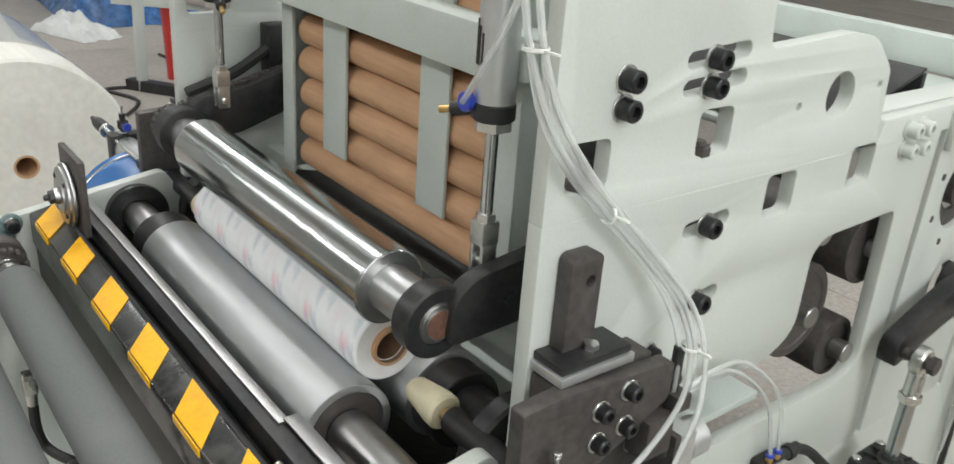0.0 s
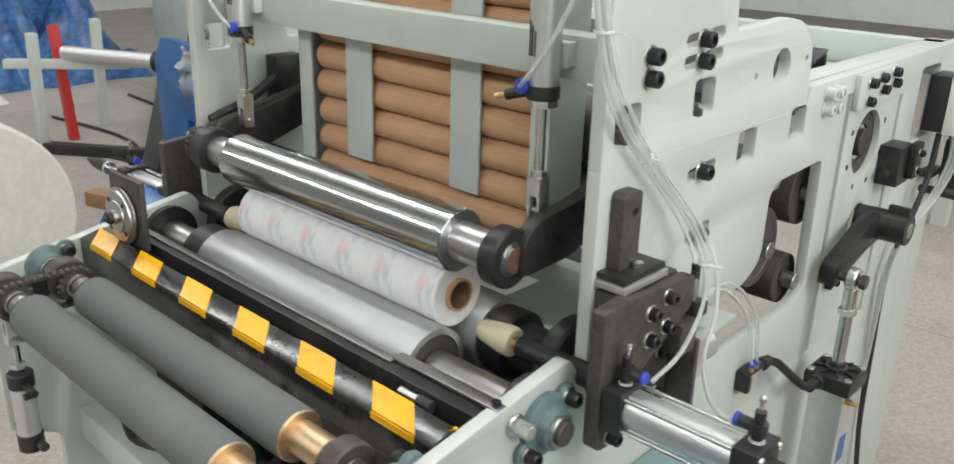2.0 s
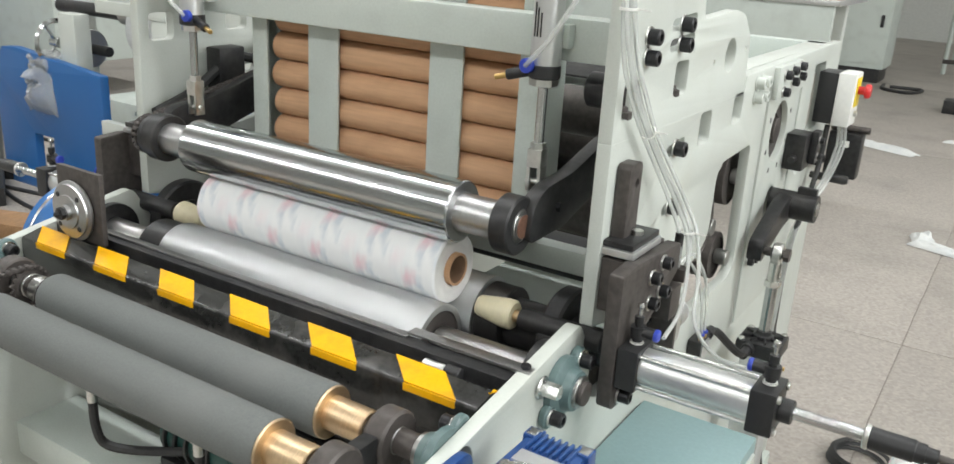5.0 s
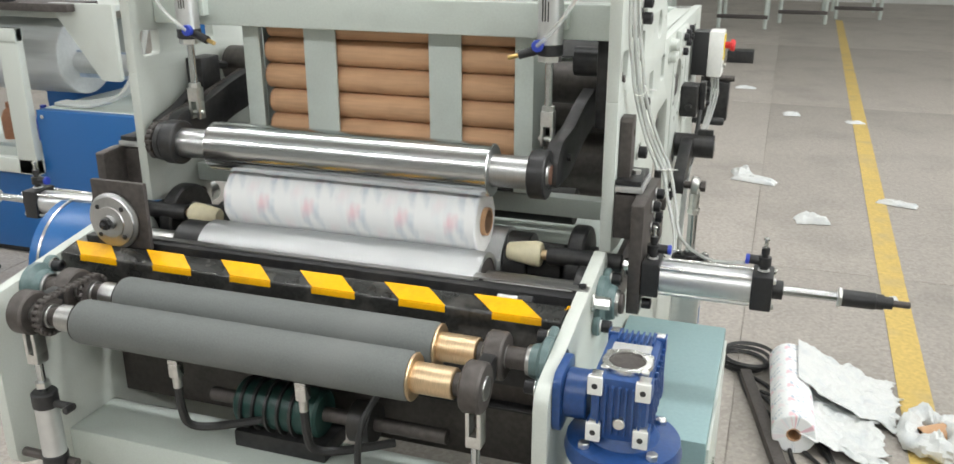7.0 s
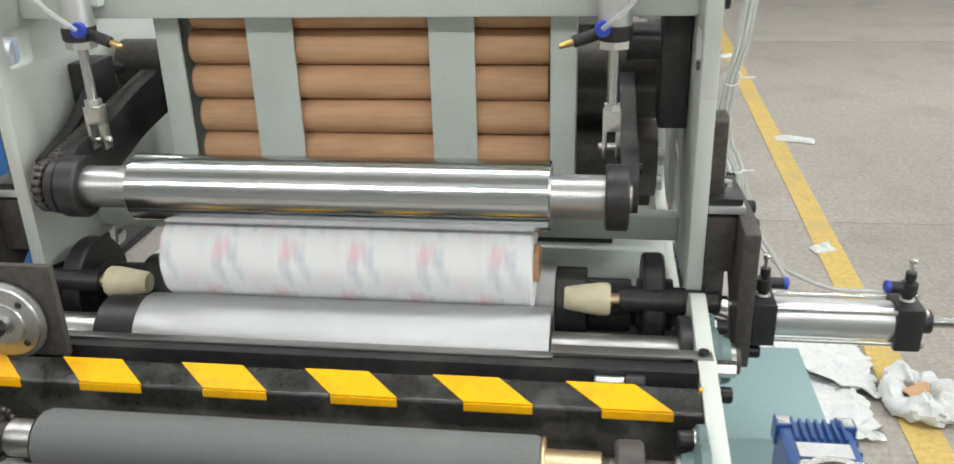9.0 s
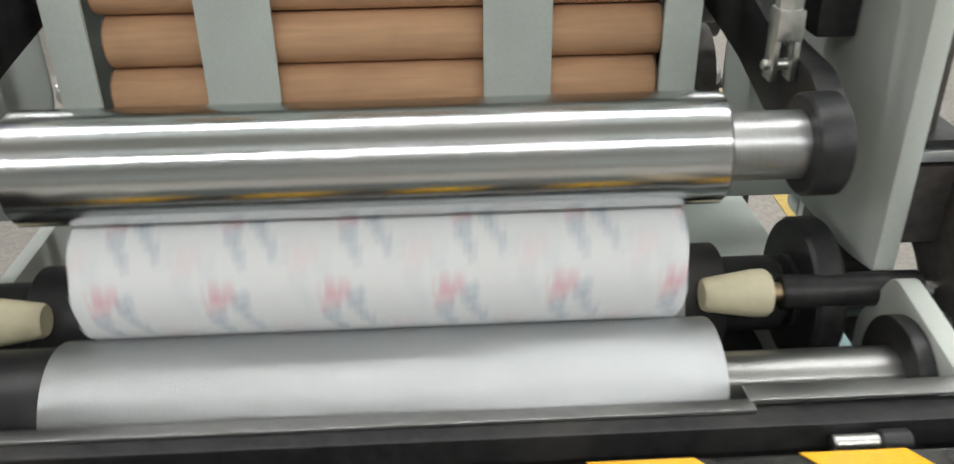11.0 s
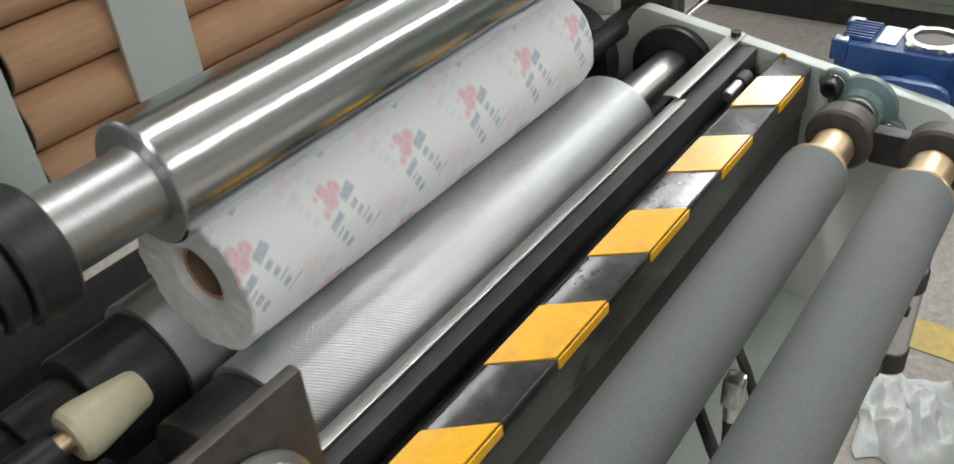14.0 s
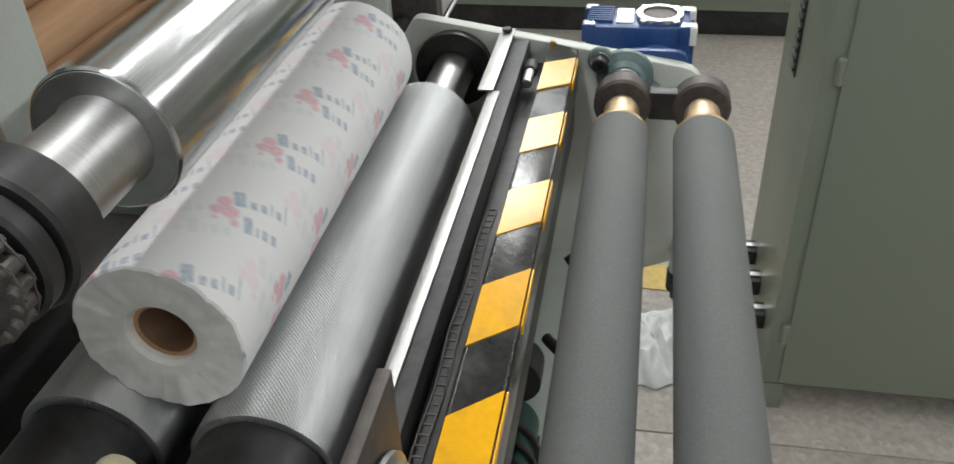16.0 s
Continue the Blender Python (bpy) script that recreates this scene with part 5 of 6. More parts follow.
for i, p in enumerate(loop_pts[:-1]):
    q = loop_pts[i + 1]
    if math.dist(p, q) > 0.03:
        continue
    o = new("chain_link", me)
    o.parent = rider
    o.location = Vector((-0.5375 + (0.0008 if i % 2 else -0.0008), (p[0] + q[0]) / 2, (p[1] + q[1]) / 2)) - PLACE[rider]
    o.rotation_euler = (math.atan2(q[1] - p[1], q[0] - p[0]), 0, 0)
part("cap_screw", cyl(-0.534, -0.522, 0.010, at=(0, ry + 0.022, rz + 0.024), seg=18), BOLT_BLACK, rider)
pulley = thing("drive_pulley", (0.455, 0.05, 0.88), "black cast drive pulley beside the back drum", "pulley")
part("rim", lathe([(0.437, 0.04), (0.437, 0.086), (0.442, 0.09), (0.468, 0.09), (0.473, 0.086), (0.473, 0.04)], at=(0, 0.035, 0.872), seg=44), BLACKED, pulley)
part("hub", cyl(0.43, 0.49, 0.045, at=(0, 0.035, 0.872)), BLACKED, pulley)
pulley2 = thing("drive_pulley", (-0.57, 0.05, 0.88), "black cast drive pulley beside the back drum", "pulley")
part("rim", mirror_x(lathe([(0.437, 0.04), (0.437, 0.086), (0.442, 0.09), (0.468, 0.09), (0.473, 0.086), (0.473, 0.04)], at=(0, 0.035, 0.872), seg=44)), BLACKED, pulley2)
part("hub", mirror_x(cyl(0.43, 0.49, 0.045, at=(0, 0.035, 0.872))), BLACKED, pulley2)

# slitter disc on its plate at the far end of the guard bar
dk = thing("slitter_wheel", (-0.50, -0.30, 0.93), "worn steel slitting wheel on a dark plate", "slitter")
part("mount_plate", bx(-0.562, -0.424, -0.286, -0.274, 0.915, 1.064, 0.003), GUNMETAL, dk)
part("disc", lathe([(-0.288, 0), (-0.288, 0.060), (-0.291, 0.0625), (-0.295, 0.0625), (-0.298, 0.056), (-0.302, 0.055), (-0.304, 0.035), (-0.307, 0.034), (-0.307, 0.016), (-0.316, 0.016), (-0.316, 0)], 'y', (-0.505, 0, 0.977), seg=56), JOURNAL, dk)
part("hub_nut", join(lathe([(-0.316, 0), (-0.316, 0.013), (-0.325, 0.013), (-0.325, 0)], 'y', (-0.505, 0, 0.977), 6), cyl(-0.325, -0.334, 0.006, 'y', (-0.505, 0, 0.977), 14)), BLACKED, dk)
for k in range(4):
    a = math.pi / 4 + k * math.pi / 2
    part("screw", cyl(-0.3055, -0.3015, 0.0055, 'y', (-0.505 + 0.044 * math.cos(a), 0, 0.977 + 0.044 * math.sin(a)), 14), BLACKED, dk)

# ---------------------------------------------------------------- gearbox with motor
GZ = 0.014
gb = thing("worm_gearbox", (0.635, -0.47, 0.80), "blue worm gearbox with a flanged motor below", "gearbox")
part("side_flange", plate(0.5305, 0.545, rounded([(-0.52, 0.79), (-0.52, 0.895), (-0.415, 0.895), (-0.415, 0.79)], 0.025)), GEAR_BLUE, gb)
part("neck", cyl(0.545, 0.585, 0.042, at=(0, -0.47, 0.845), ch=0.003), GEAR_BLUE, gb)
part("body", bx(0.588, 0.680, -0.525, -0.345, 0.785, 0.897, 0.010), GEAR_BLUE, gb)
for k in range(7):
    part("fin", bx(0.600 + 0.011 * k, 0.604 + 0.011 * k, -0.531, -0.52, 0.80, 0.885, 0.001), GEAR_BLUE, gb)
    part("fin", bx(0.674, 0.686, -0.505 + 0.022 * k, -0.500 + 0.022 * k, 0.80, 0.885, 0.001), GEAR_BLUE, gb)
    part("top_fin", bx(0.604 + 0.010 * k, 0.608 + 0.010 * k, -0.392, -0.350, 0.893, 0.903, 0.001), GEAR_BLUE, gb)
for pxx in (0.596, 0.672):
    for pz in (0.800, 0.884):
        part("pad", bx(pxx - 0.012, pxx + 0.012, -0.534, -0.522, pz - 0.016, pz + 0.016, 0.002), WHITE_PLASTIC, gb, "pale machined pad")
        part("tapped_hole", cyl(-0.5352, -0.5338, 0.005, 'y', (pxx, 0, pz), 14), BLACK_PLASTIC, gb)
tf = part("top_flange", join(ring(0.897, 0.906, 0.030, 0.041, 'z', (0.637, -0.471, 0), 40)), ZINC, gb, "bare machined top ring")
part("top_cover", cyl(0.895, 0.902, 0.031, 'z', (0.637, -0.471, 0), 40), GUNMETAL, gb)
for dx in (-0.040, 0.036):
    for dy in (-0.045, 0.120):
        for zz in (0.800, 0.882):
            part("pad", bx(0.637 + dx - 0.012, 0.637 + dx + 0.012, -0.472 + dy - 0.012, -0.472 + dy + 0.012, zz - 0.013, zz + 0.018, 0.002), GEAR_BLUE, gb)
            part("pad_face", bx(0.637 + dx - 0.009, 0.637 + dx + 0.009, -0.472 + dy - 0.0128 if dy < 0 else -0.472 + dy - 0.009, -0.472 + dy + 0.009, zz - 0.010, zz + 0.0192, 0.001), ZINC, gb)
part("plug", cyl(-0.534, -0.52, 0.010, 'y', (0.637, 0, 0.822), 18), ZINC, gb)
part("motor_flange", lathe([(0.735, 0), (0.735, 0.096), (0.745, 0.098), (0.765, 0.094), (0.770, 0.06), (0.787, 0.05), (0.787, 0)], 'z', (0.637, -0.471, 0), 44), GEAR_BLUE, gb)
part("motor", lathe([(0.50, 0), (0.50, 0.06), (0.51, 0.07), (0.735, 0.07), (0.735, 0)], 'z', (0.637, -0.471, 0), 40), GEAR_BLUE, gb)
for k in range(4):
    a = math.pi / 4 + k * math.pi / 2
    part("flange_bolt", cyl(0.762, 0.776, 0.010, 'z', (0.637 + 0.078 * math.cos(a), -0.471 + 0.078 * math.sin(a), 0), 6), ZINC, gb)
part("name_plate", bx(0.603, 0.667, -0.426, -0.398, 0.8975, 0.9000, 0), ALU, gb)
for a in (40, 140, 220, 320):
    part("ring_lug", cyl(0.897, 0.905, 0.008, 'z', (0.637 + 0.041 * math.cos(radians(a)), -0.471 + 0.041 * math.sin(radians(a)), 0), 14), ZINC, gb)

for o in gb.children:
    if o.name.split(".")[0] not in ("side_flange", "neck"):
        o.location.z += GZ
        o.location.x += 0.006

# ---------------------------------------------------------------- teal cabinet beside the frame
tc_ = thing("low_cabinet", (0.66, 0.02, 0.0), "low teal sheet-metal cabinet beside the machine", "cabinet")
part("body", bx(0.535, 0.770, -0.26, 0.275, FLOOR + 0.03, 0.660, 0.004), TEAL, tc_)
part("side_panel", bx(0.770, 0.776, -0.24, 0.255, FLOOR + 0.05, 0.635, 0.001), PAINT, tc_, "pale side panel")
part("plinth", bx(0.55, 0.76, -0.24, 0.26, FLOOR, FLOOR + 0.032, 0.001), BLACKED, tc_)
for k in range(2):
    part("key", bx(0.778, 0.783, -0.10, -0.085, 0.50 - 0.03 * k, 0.525 - 0.03 * k, 0.001), ZINC, tc_)

# ---------------------------------------------------------------- under the rollers: motor, pipes and inner panels
pn = thing("inner_panel", (MID, -0.22, 0.5), "inner panels below the rollers, the upper one coloured for gloom", "panel")
# Dark metal here puts the gloom behind the rollers into the colour.
part("sheet", bx(-0.617, 0.503, -0.205, -0.199, 0.50, 0.76, 0.001), GUNMETAL, pn)
part("lower_sheet", bx(-0.617, 0.503, -0.36, -0.354, FLOOR + 0.12, 0.42, 0.001), PAINT_GREY, pn)
mt = thing("drive_motor", (-0.10, -0.29, 0.58), "small dark green drive motor below the guard bar", "motor")
part("case", cyl(-0.22, -0.02, 0.052, at=(0, -0.29, 0.59), seg=36, ch=0.006), weathered("motor_green", (0.012, 0.05, 0.042), 0.4, grain=90, amount=0.15), mt)
for k in range(5):
    part("cooling_ring", ring(-0.20 + 0.03 * k, -0.193 + 0.03 * k, 0.05, 0.060, at=(0, -0.29, 0.59), seg=32), BLACKED, mt)
part("shaft", cyl(-0.30, 0.26, 0.016, at=(0, -0.29, 0.59)), GUNMETAL, mt)
part("coupling", ring(0.05, 0.10, 0.016, 0.045, at=(0, -0.29, 0.59)), BLACKED, mt)
part("base", bx(-0.22, 0.0, -0.34, -0.24, 0.501, 0.54, 0.003), BLACKED, mt)
for xx in (-0.27, 0.02):
    sn = thing("air_union", (xx, -0.44, 0.72), "bright air union with a black hose", "air fitting", "air unions")
    part("head", join(bx(xx - 0.012, xx + 0.012, -0.452, -0.430, 0.715, 0.757, 0.004), cyl(0.69, 0.717, 0.0095, 'z', (xx, -0.441, 0), 16)), ZINC, sn)
    part("hose", hose([(xx, -0.441, 0.70), (xx + 0.003, -0.441, 0.64), (xx + 0.01, -0.43, 0.60), (xx + 0.05, -0.40, 0.585), (xx + 0.14, -0.33, 0.58)], 0.009), RUBBER_BLACK, sn)
solo("loop_cable", hose([(0.16, -0.36, 0.74), (0.13, -0.42, 0.66), (0.14, -0.45, 0.56), (0.20, -0.45, 0.50), (0.27, -0.43, 0.51)], 0.007), CABLE, "black cable hanging in a loop", "cable", at=(0.16, -0.36, 0.74))
gc = thing("guard_chain", (-0.10, -0.2790, 0.912), "thin dark steel chain lying behind the guard bar", "chain")
gme = link_mesh("chain_link", join(bx(-0.0062, 0.0062, -0.0060, -0.0048, -0.002, 0.002, 0.0004), bx(-0.0062, 0.0062, 0.0048, 0.0060, -0.002, 0.002, 0.0004), cyl(-0.005, 0.005, 0.0012, 'y', (0.0062, 0, 0), 8)), GUNMETAL)
for k in range(34):
    o = new("chain_link", gme)
    o.parent = gc
    o.location = (-0.30 + 0.0125 * k, 0.0015 * math.sin(k * 0.5), -0.006)
hx_ = thing("frame_hook", (0.51, -0.235, 0.905), "zinc bolt clamping the guide strip to the plate", "bolt")
part("bolt", join(cyl(0.531, 0.565, 0.0125, at=(0, -0.2, 0.893), seg=6), cyl(0.531, 0.536, 0.019, at=(0, -0.2, 0.893), seg=24)), ZINC, hx_)

# behind the magazine: dark drives between the plates
for yy, zz, rr_2 in ((0.34, 1.22, 0.05), (0.62, 1.10, 0.06), (0.64, 0.94, 0.09), (0.84, 1.02, 0.075), (0.80, 0.82, 0.06)):
    roller("cross_roller", -0.60, 0.49, yy, zz, rr_2, GUNMETAL, "dark steel cross roller between the side plates", ((0.488, 0.52, 0.02, STEEL_CUT), (-0.64, -0.598, 0.02, STEEL_CUT)), "cross rollers")
bm_ = thing("cam_block", (0.47, 0.16, 1.3), "black cam bracket inside the side plate", "bracket")
part("block", bx(0.455, 0.503, 0.12, 0.20, 1.16, 1.36, 0.006), BLACKED, bm_)
part("roller", cyl(0.40, 0.456, 0.032, at=(0, 0.16, 1.30)), BLACKED, bm_)
bm2_ = thing("cam_block", (-0.585, 0.16, 1.3), "black cam bracket inside the side plate", "bracket")
part("block", mirror_x(bx(0.455, 0.503, 0.16, 0.24, 1.10, 1.26, 0.006)), BLACKED, bm2_)
part("belt", mirror_x(hose([(0.47, -0.02, 1.128), (0.47, 0.08, 1.16), (0.47, 0.16, 1.205), (0.47, 0.22, 1.235), (0.47, 0.28, 1.225)], 0.012)), RUBBER_BLACK, bm2_)
tb = thing("glue_tray", (MID, 1.1, 1.25), "pale tray with black brush holders on the machine top", "tray")
part("tray", bx(-0.60, 0.43, 0.72, 1.58, 1.185, 1.20, 0.003), PAINT_GREY, tb)
for k in range(2):
    part("brush_holder", bx(0.27 - 0.14 * k, 0.40 - 0.14 * k, 1.06, 1.075, 1.20, 1.30, 0.003), BLACK_PLASTIC, tb)
part("cover_sheet", moved(bx(-0.55, 0.42, 0.0, 0.30, 0, 0.006, 0.001), Matrix.Translation((0, 0.74, 1.22)) @ Matrix.Rotation(radians(18), 4, 'X')), BLACKED, tb, "dark sloping cover sheet")

# ---------------------------------------------------------------- floor clutter to the right of the machine
fr = thing("finished_log", (1.01, 1.605, FLOOR), "finished white paper roll lying on the floor", "paper roll")
bmr = lathe([(-0.31, 0.026), (-0.31, 0.075), (-0.306, 0.079), (0.306, 0.079), (0.31, 0.075), (0.31, 0.026)], 'x', (0, 0, 0), 48)
lay = bmr.loops.layers.uv.new("wrap")
for fc in bmr.faces:
    an = [math.atan2(lp.vert.co.z, lp.vert.co.y) for lp in fc.loops]
    hi_ = max(an)
    for lp, a in zip(fc.loops, an):
        if hi_ - a > math.pi:
            a += 2 * math.pi
        lp[lay].uv = (a * 0.079, lp.vert.co.x)
TURN = Matrix.Translation((1.010, 1.605, FLOOR + 0.080)) @ Matrix.Rotation(radians(92), 4, 'Z')
part("paper", moved(bmr, TURN), PRINT, fr)
part("core", moved(lathe([(-0.312, 0.0225), (-0.312, 0.0262), (0.312, 0.0262), (0.312, 0.0225), (-0.312, 0.0225)], 'x', (0, 0, 0), 28), TURN), KRAFT, fr, "brown cardboard core")


def crumpled(cx, cy, sx, sy, h, seed, n=26, turn=0.0):
    """A crumpled sheet of thin nonwoven lying in folds."""
    bm = bmesh.new()
    g = []
    r = random.Random(seed)
    off = Vector((r.uniform(0, 50), r.uniform(0, 50), 0))
    ca, sa = math.cos(turn), math.sin(turn)
    for i in range(n):
        row = []
        for j in range(n):
            u, v = i / (n - 1) * 2 - 1, j / (n - 1) * 2 - 1
            edge = 1 - max(abs(u), abs(v)) ** 3
            w = 0.16 * noise.noise(Vector((u * 2.1, v * 2.1, seed)))
            x, y = (u + w) * sx, (v - w) * sy
            z = 0.006 + h * edge * (0.30 + 0.9 * abs(noise.noise(off + Vector((u * 1.5, v * 1.5, 0)))) + 0.24 * (1 - abs(noise.noise(off * 2 + Vector((u * 2.6, v * 4.2, 1))) * 2.2)) + 0.035 * noise.noise(off + Vector((u * 9, v * 9, 2))))
            row.append(bm.verts.new((cx + x * ca - y * sa, cy + x * sa + y * ca, max(0.004, z))))
        g.append(row)
    for i in range(n - 1):
        for j in range(n - 1):
            bm.faces.new((g[i][j], g[i + 1][j], g[i + 1][j + 1], g[i][j + 1]))
    bmesh.ops.recalc_face_normals(bm, faces=bm.faces)
    low = bmesh.ops.extrude_face_region(bm, geom=bm.faces[:])
    for e in low["geom"]:
        if isinstance(e, bmesh.types.BMVert):
            e.co.z = max(0.0005, e.co.z - 0.0025)
    return bm


def draped(y0, y1, length, z0, seed, n=44):
    """A torn sheet hanging off the finished roll and spreading over the floor with ragged edges."""
    r = random.Random(seed)
    off = Vector((r.uniform(0, 40), r.uniform(0, 40), seed))
    bm = bmesh.new()
    g = []
    for i in range(n):
        u = i / (n - 1)
        row = []
        for j in range(n):
            v = j / (n - 1)
            rag = 0.05 * noise.noise(off + Vector((v * 7, 0, 3))) + 0.018 * noise.noise(off + Vector((v * 31, 0, 5)))
            side = 0.030 * noise.noise(off + Vector((u * 6, v * 2, 8)))
            x = 0.985 + u * (length + rag)
            y = y0 + (y1 - y0) * (v + 0.10 * u * (v - 0.5)) + side
            fold = 0.030 * abs(noise.noise(off + Vector((u * 3.2, v * 5.0, 0)))) + 0.016 * abs(noise.noise(off * 2 + Vector((u * 9, v * 7, 0))))
            z = 0.008 + z0 * (1 - u) ** 1.7 + fold * min(1.0, 4 * u) + 0.004 * noise.noise(off + Vector((u * 30, v * 30, 0)))
            row.append(bm.verts.new((x, y, z)))
        g.append(row)
    for i in range(n - 1):
        for j in range(n - 1):
            bm.faces.new((g[i][j], g[i + 1][j], g[i + 1][j + 1], g[i][j + 1]))
    low = bmesh.ops.extrude_face_region(bm, geom=bm.faces[:])
    for e in low["geom"]:
        if isinstance(e, bmesh.types.BMVert):
            e.co.z -= 0.002
    return bm


def crumpled_ring(cx, cy, rad, thick, seed, n=64, m=22):
    """A twisted loop of waste sheet with a gap in its middle."""
    bm = bmesh.new()
    off = Vector((seed, 2 * seed, 0))
    rings = []
    for i in range(n):
        a = 2 * math.pi * i / n
        c, q = math.cos(a), math.sin(a)
        fat = thick * (0.75 + 0.7 * abs(noise.noise(off + Vector((c * 1.6, q * 1.6, 0)))))
        rr = rad * (1 + 0.45 * noise.noise(off + Vector((c, q, 4))))
        row = []
        for k in range(m):
            b = 2 * math.pi * k / m
            w = fat * (1 + 0.35 * noise.noise(off + Vector((c * 4, q * 4, math.cos(b) * 2.2))) + 0.22 * noise.noise(off + Vector((c * 9, q * 9, math.sin(b) * 5))))
            d = rr + w * math.cos(b)
            row.append(bm.verts.new((cx + 0.85 * d * c, cy + 1.15 * d * q, max(0.002, fat * 0.8 + 0.8 * w * math.sin(b)))))
        rings.append(row)
    for p, q in zip(rings, rings[1:] + rings[:1]):
        for k in range(m):
            bm.faces.new((p[k], q[k], q[(k + 1) % m], p[(k + 1) % m]))
    return bm


solo("torn_sheet", draped(1.08, 1.40, 0.33, 0.135, 5), TISSUE_PLAIN, "torn white nonwoven sheet draped off the finished roll", "paper waste", at=(1.1, 1.2, 0), group="waste heap")
solo("torn_sheet", draped(0.84, 1.16, 0.27, 0.075, 9), TISSUE_PLAIN, "crumpled white nonwoven sheet spread beside the finished roll", "paper waste", at=(1.1, 1.0, 0), group="waste heap")
solo("twisted_waste", crumpled_ring(1.41, 1.06, 0.085, 0.045, 3), TISSUE_PLAIN, "twisted loop of white nonwoven waste on the floor", "paper waste", at=(1.41, 1.06, 0), group="waste heap")
solo("crumpled_wrap", crumpled(0.80, -0.52, 0.13, 0.10, 0.07, 11, 40, 0.3), TISSUE_PLAIN, "crumpled white nonwoven waste lying below the gearbox", "paper waste", at=(0.80, -0.52, 0), group="waste heap")
for cx, cy, sx, sy, h, seed, tn in ((0.74, 4.03, 0.14, 0.05, 0.05, 41, -0.3), (0.66, 4.16, 0.06, 0.08, 0.06, 42, 0.3), (1.08, 3.28, 0.09, 0.05, 0.06, 43, 0.2), (1.56, 3.77, 0.11, 0.04, 0.03, 44, -0.3), (0.96, 6.28, 0.07, 0.06, 0.03, 45, 0.1), (1.46, 6.1, 0.07, 0.05, 0.02, 46, 0.4),
                                    (0.0, 6.75, 0.32, 0.08, 0.06, 47, -0.4), (1.38, 2.2, 0.05, 0.03, 0.03, 48, 0.4), (0.52, 7.5, 0.1, 0.05, 0.03, 49, 0.0), (1.0, 0.62, 0.07, 0.03, 0.03, 50, 0.7)):
    solo("paper_scrap", crumpled(cx, cy, sx, sy, h, seed, 14, tn), TISSUE_PLAIN, "torn white paper scrap on the concrete floor", "paper scrap", at=(cx, cy, 0), group="floor scraps")
solo("core_scrap", moved(lathe([(-0.05, 0.026), (-0.05, 0.030), (0.05, 0.030), (0.05, 0.026), (-0.05, 0.026)], "x", (0, 0, 0), 28), Matrix.Translation((1.40, 1.05, 0.031)) @ Matrix.Rotation(radians(35), 4, "Z")), KRAFT, "short brown cardboard core piece among the waste", "cardboard tube", at=(1.40, 1.05, 0.0))
solo("steel_bar", moved(bx(-0.47, 0.47, -0.02, 0.02, 0, 0.036, 0.004), Matrix.Translation((0.915, 0.845, 0.003)) @ Matrix.Rotation(radians(-77.5), 4, 'Z')), GUNMETAL, "rusty steel bar lying on the floor", "steel bar", at=(0.915, 0.845, 0))
for k in range(4):
    rl = random.Random(60 + k)
    p0 = (0.78 + rl.uniform(-0.03, 0.1), 1.35 + rl.uniform(-0.2, 0.1), 0.011)
    pts = [p0]
    for s in range(5):
        pts.append((pts[-1][0] + rl.uniform(0.02, 0.11), pts[-1][1] - rl.uniform(0.02, 0.22), 0.011 + 0.004 * (s % 2)))
    solo("floor_cable", hose(pts, 0.007, 7, 5), CABLE, "dusty black cable trailing over the floor", "cable", at=p0, group="floor cables")
hb = thing("coiled_cable", (0.80, 1.42, 0.03), "black cable coiled behind the steel bar", "cable")
for k in range(3):
    part("coil", lathe([(0.0, 0.085 + 0.006 * k), (0.008, 0.095 + 0.006 * k), (0.016, 0.085 + 0.006 * k), (0.008, 0.075 + 0.006 * k), (0.0, 0.085 + 0.006 * k)], 'z', (0.80 + 0.01 * k, 1.42, 0.002 + 0.016 * k), 28), CABLE, hb)
solo("small_crate", bx(0.22, 0.52, 9.2, 9.45, 0.0, 0.14, 0.01), BLACKED, "small dark box standing on the floor", "box", at=(0.37, 9.3, 0))

# grey-green cabinets
cb = thing("control_cabinet", (0.80, -1.10, 0.0), "grey-green control cabinet with plug sockets on its side", "cabinet")
part("body", bx(0.60, 1.05, -1.34, -0.81, 0.075, 1.085, 0.006), CAB_GREEN, cb)
part("door", bx(0.592, 0.600, -1.33, -0.845, 0.085, 1.075, 0.003), CAB_GREEN, cb)
for lx in (0.60, 1.00):
    for ly in (-1.34, -0.86):
        part("leg", bx(lx, lx + 0.05, ly, ly + 0.05, 0.0, 0.0745, 0.002), CAB_GREEN, cb)
for zz in (0.20, 0.80):
    part("hinge", cyl(zz, zz + 0.05, 0.008, 'z', (0.594, -0.838, 0), 14), CAB_GREEN, cb)
part("vent", bx(0.84, 0.88, -0.8095, -0.806, 0.70, 0.86, 0.001), BLACK_PLASTIC, cb, "black slotted vent")
for k in range(7):
    part("vent_slat", bx(0.842, 0.878, -0.806, -0.802, 0.71 + 0.021 * k, 0.718 + 0.021 * k, 0.001), BLACK_PLASTIC, cb)
